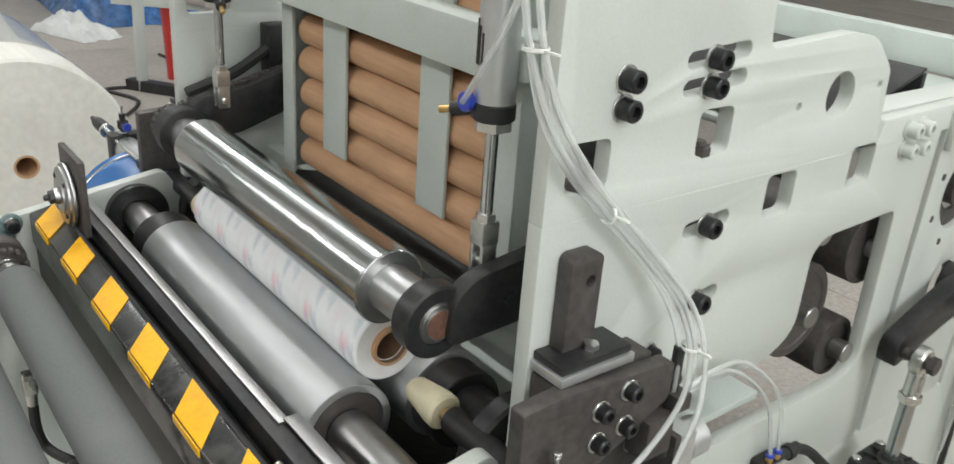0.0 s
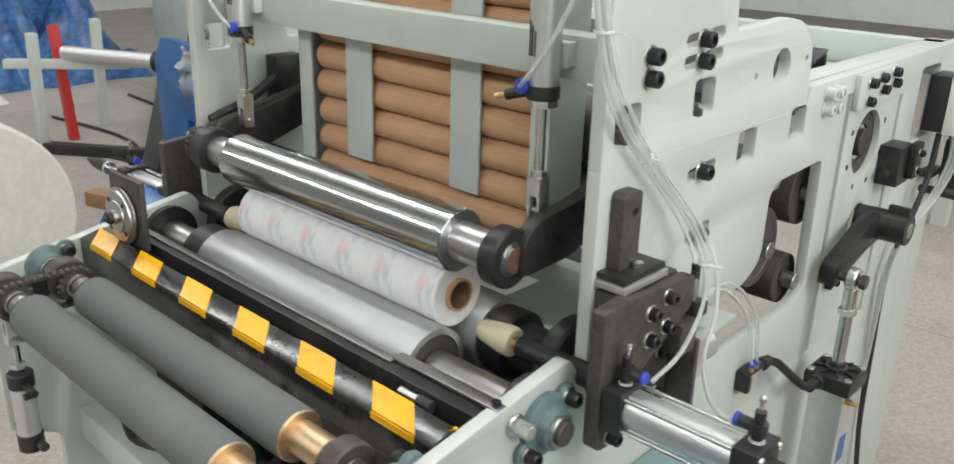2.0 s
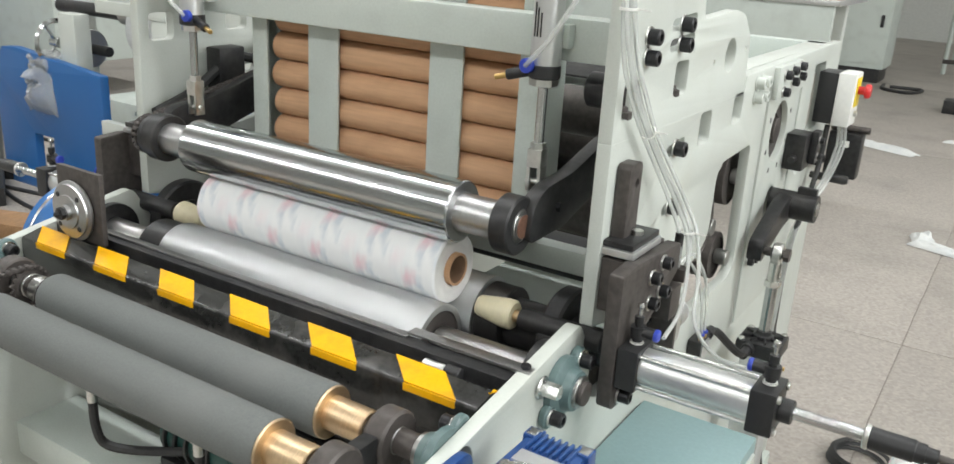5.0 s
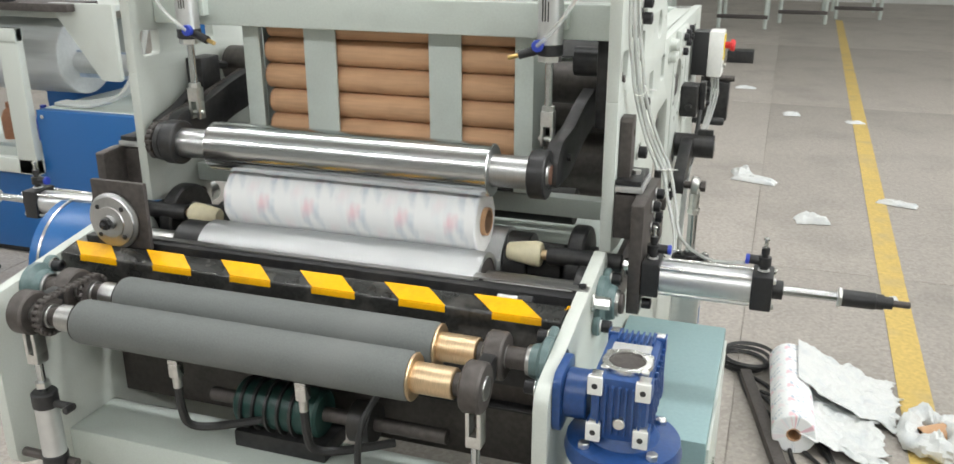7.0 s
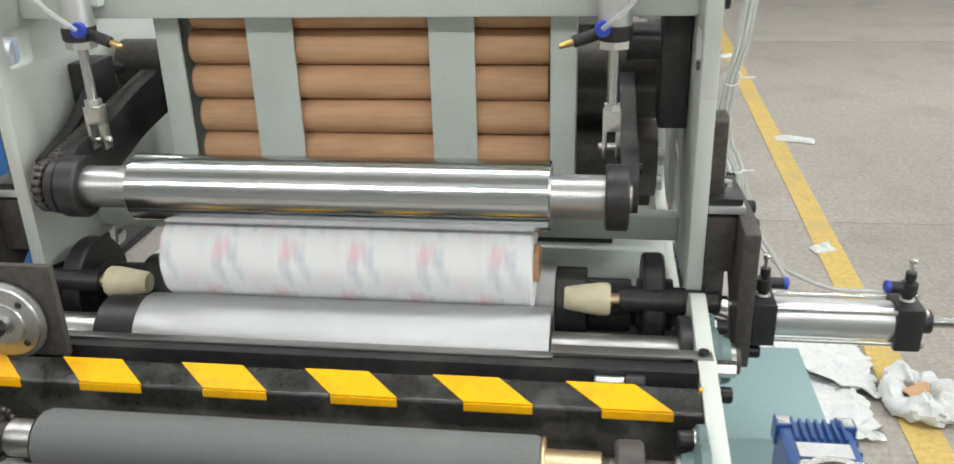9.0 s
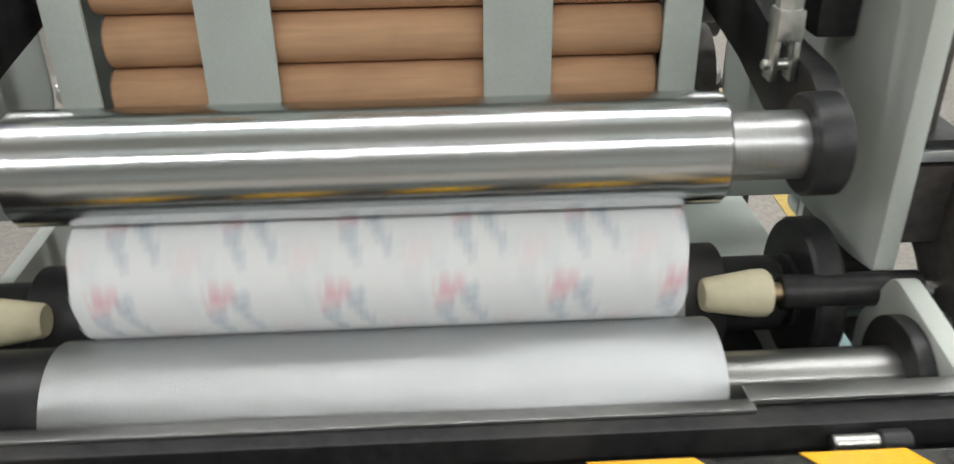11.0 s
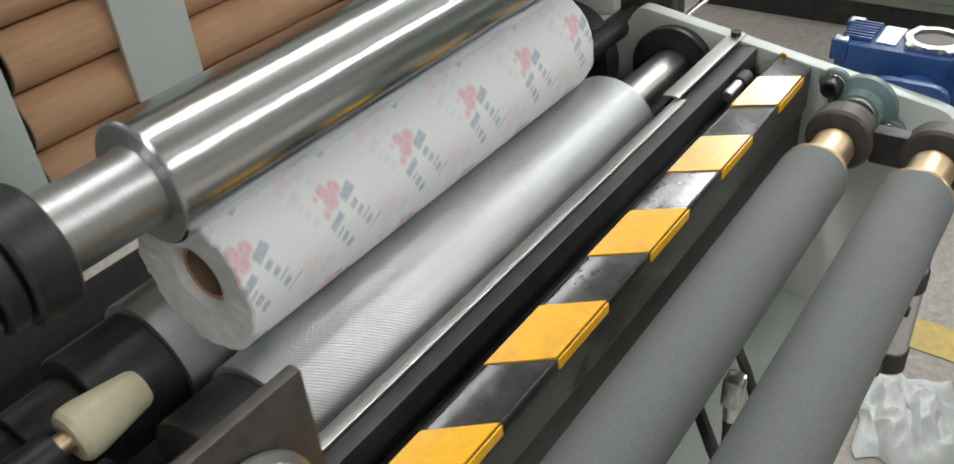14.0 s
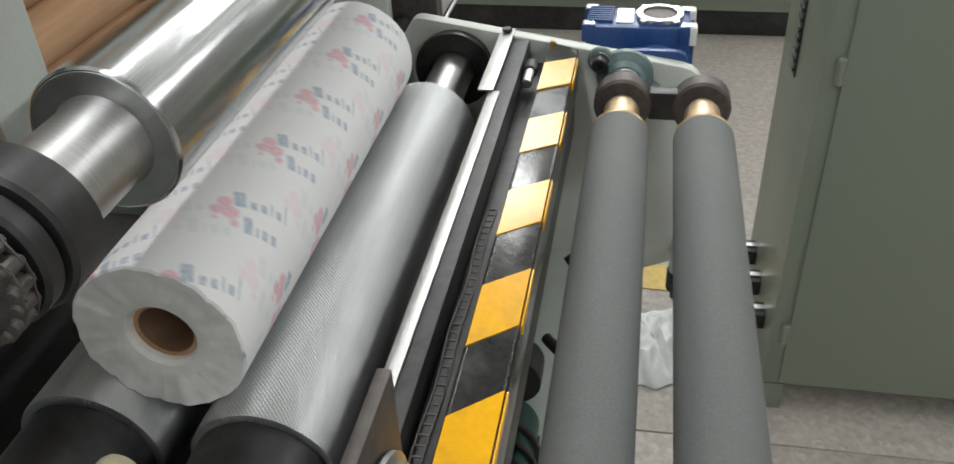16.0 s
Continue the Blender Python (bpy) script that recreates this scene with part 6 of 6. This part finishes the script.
for k in range(3):
    pl = part("plug_socket", bx(0.92 - 0.12 * k, 0.97 - 0.12 * k, -0.81, -0.752, 0.16, 0.20, 0.004), BLACK_PLASTIC, cb)
    part("lever", bx(0.938 - 0.12 * k, 0.953 - 0.12 * k, -0.815, -0.757, 0.2, 0.205, 0.001), ZINC, pl)
    part("gland", cyl(-0.752, -0.725, 0.014, 'y', (0.945 - 0.12 * k, 0, 0.18), 16), BLACK_PLASTIC, pl)
cb.location.x += 0.04
cb.location.y += 0.055
fb = thing("far_cabinet", (3.6, 0.4, 0.0), "large grey-green machine cabinet standing beyond the aisle", "cabinet")
part("body", bx(2.75, 4.2, -1.2, 2.6, 0.12, 1.5, 0.01), CAB_GREEN, fb)
part("plinth", bx(2.80, 4.15, -1.15, 2.55, 0.0, 0.121, 0.002), BLACKED, fb)
for k in range(3):
    part("door", bx(2.742, 2.75, -1.15 + 1.25 * k, 0.06 + 1.25 * k, 0.16, 1.46, 0.003), CAB_GREEN, fb)

# ---------------------------------------------------------------- behind and to the left: unwinder, jumbo roll, wrapped goods
jr = thing("jumbo_roll", (-2.75, -0.12, 0.0), "large white jumbo paper roll wrapped in clear film", "paper roll")
part("paper", lathe([(-2.30, 0.045), (-2.30, 0.10), (-2.298, 0.20), (-2.301, 0.30), (-2.30, 0.398), (-2.31, 0.410), (-3.45, 0.410), (-3.46, 0.398), (-3.46, 0.045)], at=(0, -0.12, 0.412), seg=80), weathered("jumbo_paper", (0.76, 0.745, 0.69), 0.8, grain=9, amount=0.06, bump=0.25, stretch=(0.2, 3, 3), dirt=(0.62, 0.6, 0.54), dirt_amount=0.4, dirt_scale=4), jr)
part("core", lathe([(-2.298, 0.038), (-2.298, 0.046), (-3.46, 0.046), (-3.46, 0.038), (-2.298, 0.038)], at=(0, -0.12, 0.412), seg=32), KRAFT, jr, "brown cardboard core")
part("film", lathe([(-2.60, 0.4115), (-2.62, 0.414), (-2.70, 0.4125), (-3.0, 0.414), (-3.45, 0.4125)], at=(0, -0.12, 0.412), seg=64), PLASTIC_FILM, jr, "glossy clear wrapping film")
cv = thing("blue_cover", (-0.80, -0.05, 0.62), "rounded blue drive cover beside the frame", "drive cover")
part("shell", cyl(-0.865, -0.668, 0.155, at=(0, -0.06, 0.77), seg=48, ch=0.01), BLUE, cv)
# Added bright ring where the shell shows only reflected streaks of light.
part("rib", ring(-0.83, -0.822, 0.15, 0.159, at=(0, -0.06, 0.77), seg=48), ZINC, cv)
part("stand", bx(-0.85, -0.69, -0.16, 0.04, FLOOR, 0.66, 0.004), BLUE, cv)
def front_plate(y0, y1, outline, holes=()):
    """A sheet standing across y, its outline given in (x, z)."""
    bm = plate(y0, y1, outline, holes)
    for v in bm.verts:
        v.co = Vector((v.co.y, v.co.x, v.co.z))
    bmesh.ops.reverse_faces(bm, faces=bm.faces[:])
    return bm


us = thing("unwinder", (-2.8, 1.8, 0.0), "blue and pale painted unwinder with an open side window", "unwinder")
part("side_panel", front_plate(1.55, 1.60, rounded([(-3.98, 0.0), (-4.0, 0.66), (-3.90, 0.79), (-3.78, 0.80), (-3.02, 0.73), (-3.02, 0.0)], 0.012), [rounded([(-3.66, 0.11), (-3.66, 0.33), (-3.48, 0.33), (-3.48, 0.11)], 0.006)]), BLUE, us, "blue side panel with a rectangular hole")
part("low_panel", bx(-3.02, -2.425, 1.553, 1.60, 0.035, 0.44, 0.004), BLUE, us)
part("high_panel", bx(-2.42, -1.55, 1.55, 1.60, 0.035, 0.752, 0.005), BLUE, us)
part("plinth", bx(-3.0, -1.6, 1.58, 2.4, 0.0, 0.036, 0.002), BLACKED, us)
part("shelf", bx(-2.42, -1.55, 1.60, 2.2, 0.73, 0.752, 0.003), PAINT_GREY, us)
part("inner_sheet", bx(-3.0, -2.0, 2.22, 2.25, 0.30, 0.90, 0.002), BLUE, us)
for x0 in (-2.535,):
    part("post", moved(bx(-0.055, 0.055, 1.51, 1.55, 0.44, 1.13, 0.004), Matrix.Translation((x0 + 0.055, 0, 0))), PAINT, us)
    part("rear_post", bx(x0, x0 + 0.09, 2.25, 2.33, 0.0, 1.10, 0.004), PAINT, us)
part("window_bar", bx(-2.98, -2.425, 1.51, 1.552, 0.442, 0.515, 0.004), PAINT, us)
part("top_bar", bx(-2.95, -2.425, 1.505, 1.552, 1.07, 1.13, 0.004), PAINT, us)
part("middle_bar", bx(-2.95, -1.7, 2.25, 2.32, 0.78, 0.85, 0.004), PAINT, us)
part("tie_bar", moved(bx(-0.02, 0.02, 0.0, 0.72, -0.03, 0.03, 0.003), Matrix.Translation((-2.55, 1.555, 0.53))), PAINT, us)
part("paper_roll", cyl(-2.95, -2.36, 0.19, at=(0, 1.86, 0.97), seg=56, ch=0.004), weathered("film_roll", (0.55, 0.57, 0.57), 0.35, grain=12, amount=0.06, bump=0.1, stretch=(0.3, 4, 4)), us, "grey wound roll behind the window")
part("idle_roller", cyl(-2.36, -1.75, 0.055, at=(0, 1.82, 0.94), seg=32), ALU, us)
part("web_sheet", bx(-2.36, -1.72, 1.80, 1.806, 0.87, 1.0, 0.0), weathered("blue_film", (0.35, 0.42, 0.52), 0.3, grain=20, amount=0.1), us)
part("upper_bracket", front_plate(1.60, 1.625, rounded([(-2.30, 1.24), (-1.95, 1.24), (-1.95, 0.90), (-2.05, 0.90)], 0.01)), PAINT, us)
part("upper_panel", bx(-2.25, -1.75, 2.3, 2.32, 0.95, 1.35, 0.002), BLUE, us)
part("table", bx(-2.85, -2.25, 1.62, 2.5, 1.17, 1.20, 0.003), PAINT, us)
part("top_tray", bx(-2.75, -2.15, 1.55, 1.75, 1.205, 1.24, 0.003), GUNMETAL, us)
for k, (xk, zk) in enumerate(((-2.385, 0.72), (-2.385, 0.08), (-2.46, 0.41), (-2.98, 0.41))):
    part("screw", cyl(1.543, 1.551, 0.010, 'y', (xk, 0, zk), 12), ZINC, us)
ds = thing("digital_meter", (-2.7, 1.6, 1.24), "dark box with a green digital display", "meter")
part("box", bx(-2.75, -2.50, 1.56, 1.62, 1.24, 1.34, 0.006), BLACK_PLASTIC, ds)
scr = principled("green_display", (0.02, 0.08, 0.03), 0.25, Emission_Strength=0.6)
scr.node_tree.nodes["Principled BSDF"].inputs["Emission Color"].default_value = (0.1, 0.7, 0.3, 1)
part("display", bx(-2.73, -2.60, 1.556, 1.561, 1.27, 1.32, 0.001), scr, ds, "green lit display")
for k in range(4):
    p = [(-1.72 - 0.01 * k, 1.60, 1.3), (-1.80, 1.58, 1.05 - 0.01 * k), (-1.95, 1.60 + 0.015 * k, 0.85), (-2.15 - 0.02 * k, 1.62 + 0.02 * k, 0.775), (-2.38, 1.64 + 0.02 * k, 0.765)]
    solo("air_hose", hose(p, 0.011, 7, 8), HOSE, "clear air hose lying over the unwinder shelf", "air hose", at=p[0], group="unwinder hoses")
for k, (xk, mk) in enumerate(((-2.72, BLUE_PLASTIC), (-2.84, WHITE_PLASTIC), (-2.95, BROWN_BOARD))):
    solo("bottle", lathe([(0.0, 0), (0.0, 0.045), (0.11, 0.048), (0.15, 0.03), (0.16, 0.016), (0.19, 0.016), (0.19, 0)], 'z', (xk, 1.9, 0.50), 20), mk, "plastic bottle standing inside the unwinder frame", "bottle", at=(xk, 1.9, 0.50), group="bottles")
part("bottle_shelf", bx(-3.1, -2.5, 1.80, 2.05, 0.48, 0.50, 0.003), PAINT_GREY, us)
hw = thing("handwheel_unit", (-3.45, 1.55, 0.79), "chromed handwheel on a pale bearing bracket", "handwheel")
C0 = Vector((1.14, -1.26, 1.61))
GROW = Matrix.Translation(C0) @ Matrix.Scale(1.755, 4) @ Matrix.Translation(-C0)
for nm, bm, mt in (("bracket", bx(-1.50, -1.45, 0.42, 0.50, 1.07, 1.27, 0.008), PAINT),
                   ("wheel", lathe([(0.0, 0.066), (0.008, 0.074), (0.016, 0.066), (0.008, 0.058), (0.0, 0.066)], 'x', (-1.53, 0.40, 1.175), 36), CHROME),
                   ("hub", cyl(-1.54, -1.50, 0.016, at=(0, 0.40, 1.175)), CHROME),
                   ("shaft", cyl(-1.56, -1.20, 0.020, at=(0, 0.45, 1.285), seg=24), BLACKED),
                   ("shaft_collar", cyl(-1.24, -1.17, 0.030, at=(0, 0.45, 1.285)), STEEL_CUT),
                   ("flange", cyl(-1.45, -1.43, 0.06, at=(0, 0.46, 1.16)), STEEL_CUT),
                   ("stub", cyl(-1.43, -1.34, 0.016, at=(0, 0.46, 1.16)), BLACKED)):
    part(nm, moved(bm, GROW), mt, hw)
for k in range(3):
    part("spoke", moved(cyl(0.01, 0.064, 0.005, 'y', (0, 0, 0), 10), GROW @ Matrix.Translation((-1.522, 0.40, 1.175)) @ Matrix.Rotation(2.1 * k, 4, 'X')), CHROME, hw)
part("pillar", bx(-3.42, -3.28, 1.60, 1.70, 0.70, 1.02, 0.01), PAINT, hw)
solo("film_bag", moved(crumpled(0, 0, 0.075, 0.10, 0.09, 77, 18), GROW @ Matrix.Translation((-1.53, 0.37, 1.05)) @ Matrix.Rotation(radians(75), 4, 'X')), PLASTIC_FILM, "crumpled clear plastic bag hanging on the handwheel", "plastic bag", at=(-3.55, 1.6, 0.63))
wp = thing("wrapped_goods", (-7.4, 2.6, 0.0), "blue goods wrapped in clear plastic sheet", "wrapped goods")
bw = crumpled(0, 0, 1.5, 0.85, 1.35, 91, 44)
part("sheet", moved(bw, Matrix.Translation((-8.2, 2.05, 0.0))), BLUE_TARP, wp)
bt = crumpled(0, 0, 0.35, 0.18, 0.20, 93, 24, 0.4)
part("white_bundle", moved(bt, Matrix.Translation((-6.55, 1.15, 0.0))), TISSUE_PLAIN, wp)
rf = thing("roll_trolley", (-4.9, 1.6, 0.0), "pale and red steel roll trolley", "trolley")
for xx, yy, m_ in ((-4.55, 1.34, PAINT), (-5.0, 1.95, PAINT), (-4.75, 1.62, RED_PAINT)):
    part("leg", moved(bx(-0.03, 0.03, -0.03, 0.03, 0, 0.78, 0.004), Matrix.Translation((xx, yy, 0.0)) @ Matrix.Rotation(radians(-8 if m_ is RED_PAINT else 4), 4, 'Y')), m_, rf)
part("cross_arm", moved(bx(-0.40, 0.40, -0.03, 0.03, 0.50, 0.56, 0.004), Matrix.Translation((-4.7, 1.62, 0)) @ Matrix.Rotation(radians(50), 4, 'Z')), PAINT, rf)
part("spindle", moved(cyl(0, 0.75, 0.05, 'x', (0, 0, 0.60), 28), Matrix.Translation((-4.72, 1.62, 0)) @ Matrix.Rotation(radians(25), 4, 'Z')), ALU, rf)
part("spindle_end", moved(cyl(0.73, 0.84, 0.07, 'x', (0, 0, 0.60), 28), Matrix.Translation((-4.72, 1.62, 0)) @ Matrix.Rotation(radians(25), 4, 'Z')), BLACKED, rf)
part("base_rail", moved(bx(-0.1, 1.3, -0.04, 0.04, 0.0, 0.07, 0.004), Matrix.Translation((-4.55, 1.34, 0)) @ Matrix.Rotation(radians(35), 4, 'Z')), BLACKED, rf)
for o in rf.children:
    o.location.x -= 0.13
    o.location.y -= 0.27
for k, (x0, y0, an, ln) in enumerate(((-3.05, 0.98, 18, 0.9), (-2.95, 1.12, 22, 0.8))):
    solo("timber", moved(bx(-ln / 2, ln / 2, -0.05, 0.05, 0, 0.08, 0.004), Matrix.Translation((x0, y0, 0.0)) @ Matrix.Rotation(radians(an), 4, 'Z')), WOOD, "raw timber baulk lying on the floor", "timber", at=(x0, y0, 0), group="timber baulks")
for k, p in enumerate(([(-4.0, 0.7, 0.01), (-4.4, 0.95, 0.01), (-4.75, 0.85, 0.01), (-4.6, 1.2, 0.01), (-3.9, 1.4, 0.01), (-3.0, 1.55, 0.01)], [(-5.6, 1.5, 0.01), (-4.6, 1.6, 0.01), (-3.4, 1.3, 0.01), (-2.6, 1.35, 0.01)], [(-6.0, 2.3, 0.01), (-4.2, 2.2, 0.01), (-2.8, 2.1, 0.01)])):
    solo("floor_cable", hose(p, 0.012, 7, 8), CABLE, "black cable lying across the floor", "cable", at=p[0], group="floor cables")
solo("dark_beam", moved(bx(-1.6, 1.6, -0.05, 0.05, 0, 0.1, 0.004), Matrix.Translation((-4.9, 2.0, 0)) @ Matrix.Rotation(radians(-30), 4, 'Z')), BLACKED, "black steel beam lying on the floor", "steel beam", at=(-4.9, 2.0, 0))
solo("grey_unit", bx(-4.6, -3.9, 2.6, 3.1, 0.0, 0.28, 0.02), PAINT_GREY, "low grey machine unit on the floor", "machine unit", at=(-4.2, 2.8, 0))
# beyond the machine
ft = thing("packing_table", (-0.5, 4.3, 0.0), "pale packing table with a brown board on top", "table")
part("panel", bx(-2.6, 0.05, 4.0, 4.04, 1.05, 1.28, 0.004), PAINT_GREY, ft)
part("top", bx(-2.6, 0.08, 3.98, 4.8, 1.28, 1.31, 0.004), ALU, ft)
part("board", bx(-2.2, 0.05, 4.2, 4.24, 1.31, 1.6, 0.003), BROWN_BOARD, ft)
for xx in (-2.5, -0.05):
    for yy in (4.05, 4.7):
        part("leg", bx(xx - 0.04, xx + 0.04, yy - 0.04, yy + 0.04, 0.0, 1.28, 0.004), PAINT, ft)
fc = thing("tall_cabinet", (-0.9, 11.3, 0.0), "tall pale grey electrical cabinet", "cabinet")
part("body", bx(-1.45, -0.62, 11.0, 11.7, 0.18, 2.6, 0.01), PAINT_GREY, fc)
part("door", bx(-1.40, -0.66, 10.985, 11.0, 0.24, 2.55, 0.004), PAINT_GREY, fc)
part("handle", bx(-0.74, -0.70, 10.97, 10.985, 0.7, 0.85, 0.004), BLACK_PLASTIC, fc)
part("plinth", bx(-1.40, -0.66, 11.05, 11.65, 0.0, 0.18, 0.004), BLACKED, fc)
for k in range(3):
    tr = thing("bench_frame", (-0.1 + 0.9 * k, 13.0 + k, 0.0), "grey tube bench frame standing in the hall", "bench frame", "bench frames")
    for dx in (0, 0.7):
        for dy in (0, 1.4):
            part("leg", cyl(0, 0.85, 0.03, 'z', (-0.1 + 0.9 * k + dx, 13.0 + k + dy, 0), 12), PAINT_GREY, tr)
    part("rail", bx(-0.13 + 0.9 * k, 0.63 + 0.9 * k, 12.97 + k, 13.03 + k, 0.82, 0.88, 0.004), PAINT_GREY, tr)
    part("low_rail", bx(-0.13 + 0.9 * k, 0.63 + 0.9 * k, 12.97 + k, 13.03 + k, 0.15, 0.21, 0.004), GUNMETAL, tr)
sol_pts = [(-0.55, 10.9, 0.02), (-0.5, 10.5, 0.02), (-0.2, 10.4, 0.02), (-0.1, 10.8, 0.02), (-0.45, 10.7, 0.03)]
solo("floor_cable", hose(sol_pts, 0.02, 7, 8), CABLE, "black cable heap beside the tall cabinet", "cable", at=sol_pts[0], group="floor cables")
fm = thing("far_machine", (-6.4, 3.4, 0.0), "large grey-green sheet-metal machine at the back of the hall", "machine")
part("panel", bx(-7.0, -5.8, 3.1, 4.2, 0.30, 1.30, 0.01), PAINT_GREY, fm)
for xx in (-6.9, -5.9):
    for yy in (3.2, 4.1):
        part("leg", bx(xx - 0.05, xx + 0.05, yy - 0.05, yy + 0.05, 0.0, 0.31, 0.004), PAINT, fm)


# ---------------------------------------------------------------- the hall floor lies lower than the layout height; surroundings are scaled about camera eyes
def scale_from_eye(names, eye, test=None):
    """Scale things about a camera eye, keeping its view of them, until z = 0 meets the floor."""
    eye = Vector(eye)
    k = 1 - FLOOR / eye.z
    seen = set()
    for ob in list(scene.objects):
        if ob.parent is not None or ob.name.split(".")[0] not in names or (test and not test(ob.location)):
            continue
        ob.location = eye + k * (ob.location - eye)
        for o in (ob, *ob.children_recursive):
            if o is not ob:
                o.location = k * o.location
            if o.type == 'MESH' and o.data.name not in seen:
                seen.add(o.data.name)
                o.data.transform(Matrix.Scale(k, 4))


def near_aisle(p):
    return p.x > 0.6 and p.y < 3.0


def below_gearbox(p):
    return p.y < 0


# Eyes below: the camera near 3.5 s, at 7.5 s and at 16 s.
scale_from_eye(("jumbo_roll", "unwinder", "digital_meter", "bottle", "handwheel_unit", "film_bag", "wrapped_goods", "roll_trolley", "timber", "dark_beam", "grey_unit", "packing_table", "tall_cabinet", "bench_frame", "far_machine"), (1.13, -1.25, 1.6))
scale_from_eye(("floor_cable",), (1.13, -1.25, 1.6), lambda p: not near_aisle(p))
scale_from_eye(("air_hose",), (1.13, -1.25, 1.6), lambda p: p.x < -1.5)
scale_from_eye(("torn_sheet", "twisted_waste", "paper_scrap", "core_scrap", "steel_bar", "coiled_cable", "small_crate"), (0.733, -1.719, 1.585))
scale_from_eye(("floor_cable",), (0.733, -1.719, 1.585), near_aisle)
scale_from_eye(("crumpled_wrap", "control_cabinet", "far_cabinet"), (-0.861, -0.443, 1.498))

# ---------------------------------------------------------------- what moves
STEP = 1 / 30


def spin_rate(t):
    """Surface speed in metres a second: winding, slowing to a halt, then a short turn at the end."""
    if t < 9.5:
        return 2.0
    if t < 12.6:
        return 1.5
    if t < 14.25:
        return 1.5 * (1 - (t - 12.6) / 1.65)
    if t < 15.5:
        return 0.0
    return 0.22




def rider_angle(t):
    """Degrees by which the arms swing so that the rider rests on the log, or hangs clear of it after the lift."""
    r = log_radius(t)
    cz = log_height(r)
    dy = RIDE0[0] - LOG_Y
    z = cz + math.sqrt((r + 0.0555) ** 2 - dy * dy)
    if t > 14.40:
        k = min(1.0, (t - 14.40) / 0.16)
        z += 0.085 * k * k * (3 - 2 * k)
    reach = math.hypot(RIDE0[0] - PIVOT[0], RIDE0[1] - PIVOT[1])
    a0 = math.asin((RIDE0[1] - PIVOT[1]) / reach)
    a1 = math.asin((z - PIVOT[1]) / reach)
    return -math.degrees(a1 - a0)


def motions():
    times = [i / 30 for i in range(481)]
    way, travelled = 0.0, []
    for t in times:
        travelled.append(way)
        way += spin_rate(t + STEP / 2) * STEP
    stop = travelled[450]
    log_rows, drum_rows, drum_rows_b, ride_rows = [], [], [], []
    for t, s in zip(times, travelled):
        r = log_radius(t)
        log_rows.append((t, pose(MID, LOG_Y, log_height(r), -math.degrees((s - stop) / LOG_R) + LOG_PHASE)))
        drum_rows.append((t, pose(0, 0, 0, math.degrees(s / 0.072))))
        off = PLACE[chrome] - PLACE[rider]
        ride_rows.append((t, pose(off.x, off.y, off.z, math.degrees(min(s, stop) / 0.0555))))
    walk(log, log_rows)
    for d in (drum_front, drum_back):
        walk(d.children[0], drum_rows)
    walk(chrome, ride_rows)
    key = sorted(set([0, 2, 4, 6, 8, 10, 12, 13, 14, 14.2, 14.35, 14.4, 14.44, 14.48, 14.52, 14.56, 14.6, 15, 16]))
    walk(rider, [(t, pose(MID, PIVOT[0], PIVOT[1], rider_angle(t))) for t in key])
    for rod in ROD_PARTS:
        b = rod.location.copy()
        walk(rod, [(t, pose(b.x, b.y, b.z + math.sin(radians(-rider_angle(t))) * (PIVOT[0] - 0.018))) for t in key])
    at = gc.location.copy()
    walk(gc, [(t, pose(at.x, at.y, at.z - d)) for t, d in ((0, 0.065), (14.95, 0.065), (15.05, 0.05), (15.2, 0.0), (16, 0.0))])
    for w, a in wraps:
        base = w.location.copy()
        walk(w, [(t, pose(base.x, base.y + math.cos(a) * (log_radius(t) - LOG_R), base.z + math.sin(a) * (log_radius(t) - LOG_R))) for t in (0, 3, 6, 9, 12, 14.2, 16)])


LOG_PHASE = -90.0
motions()
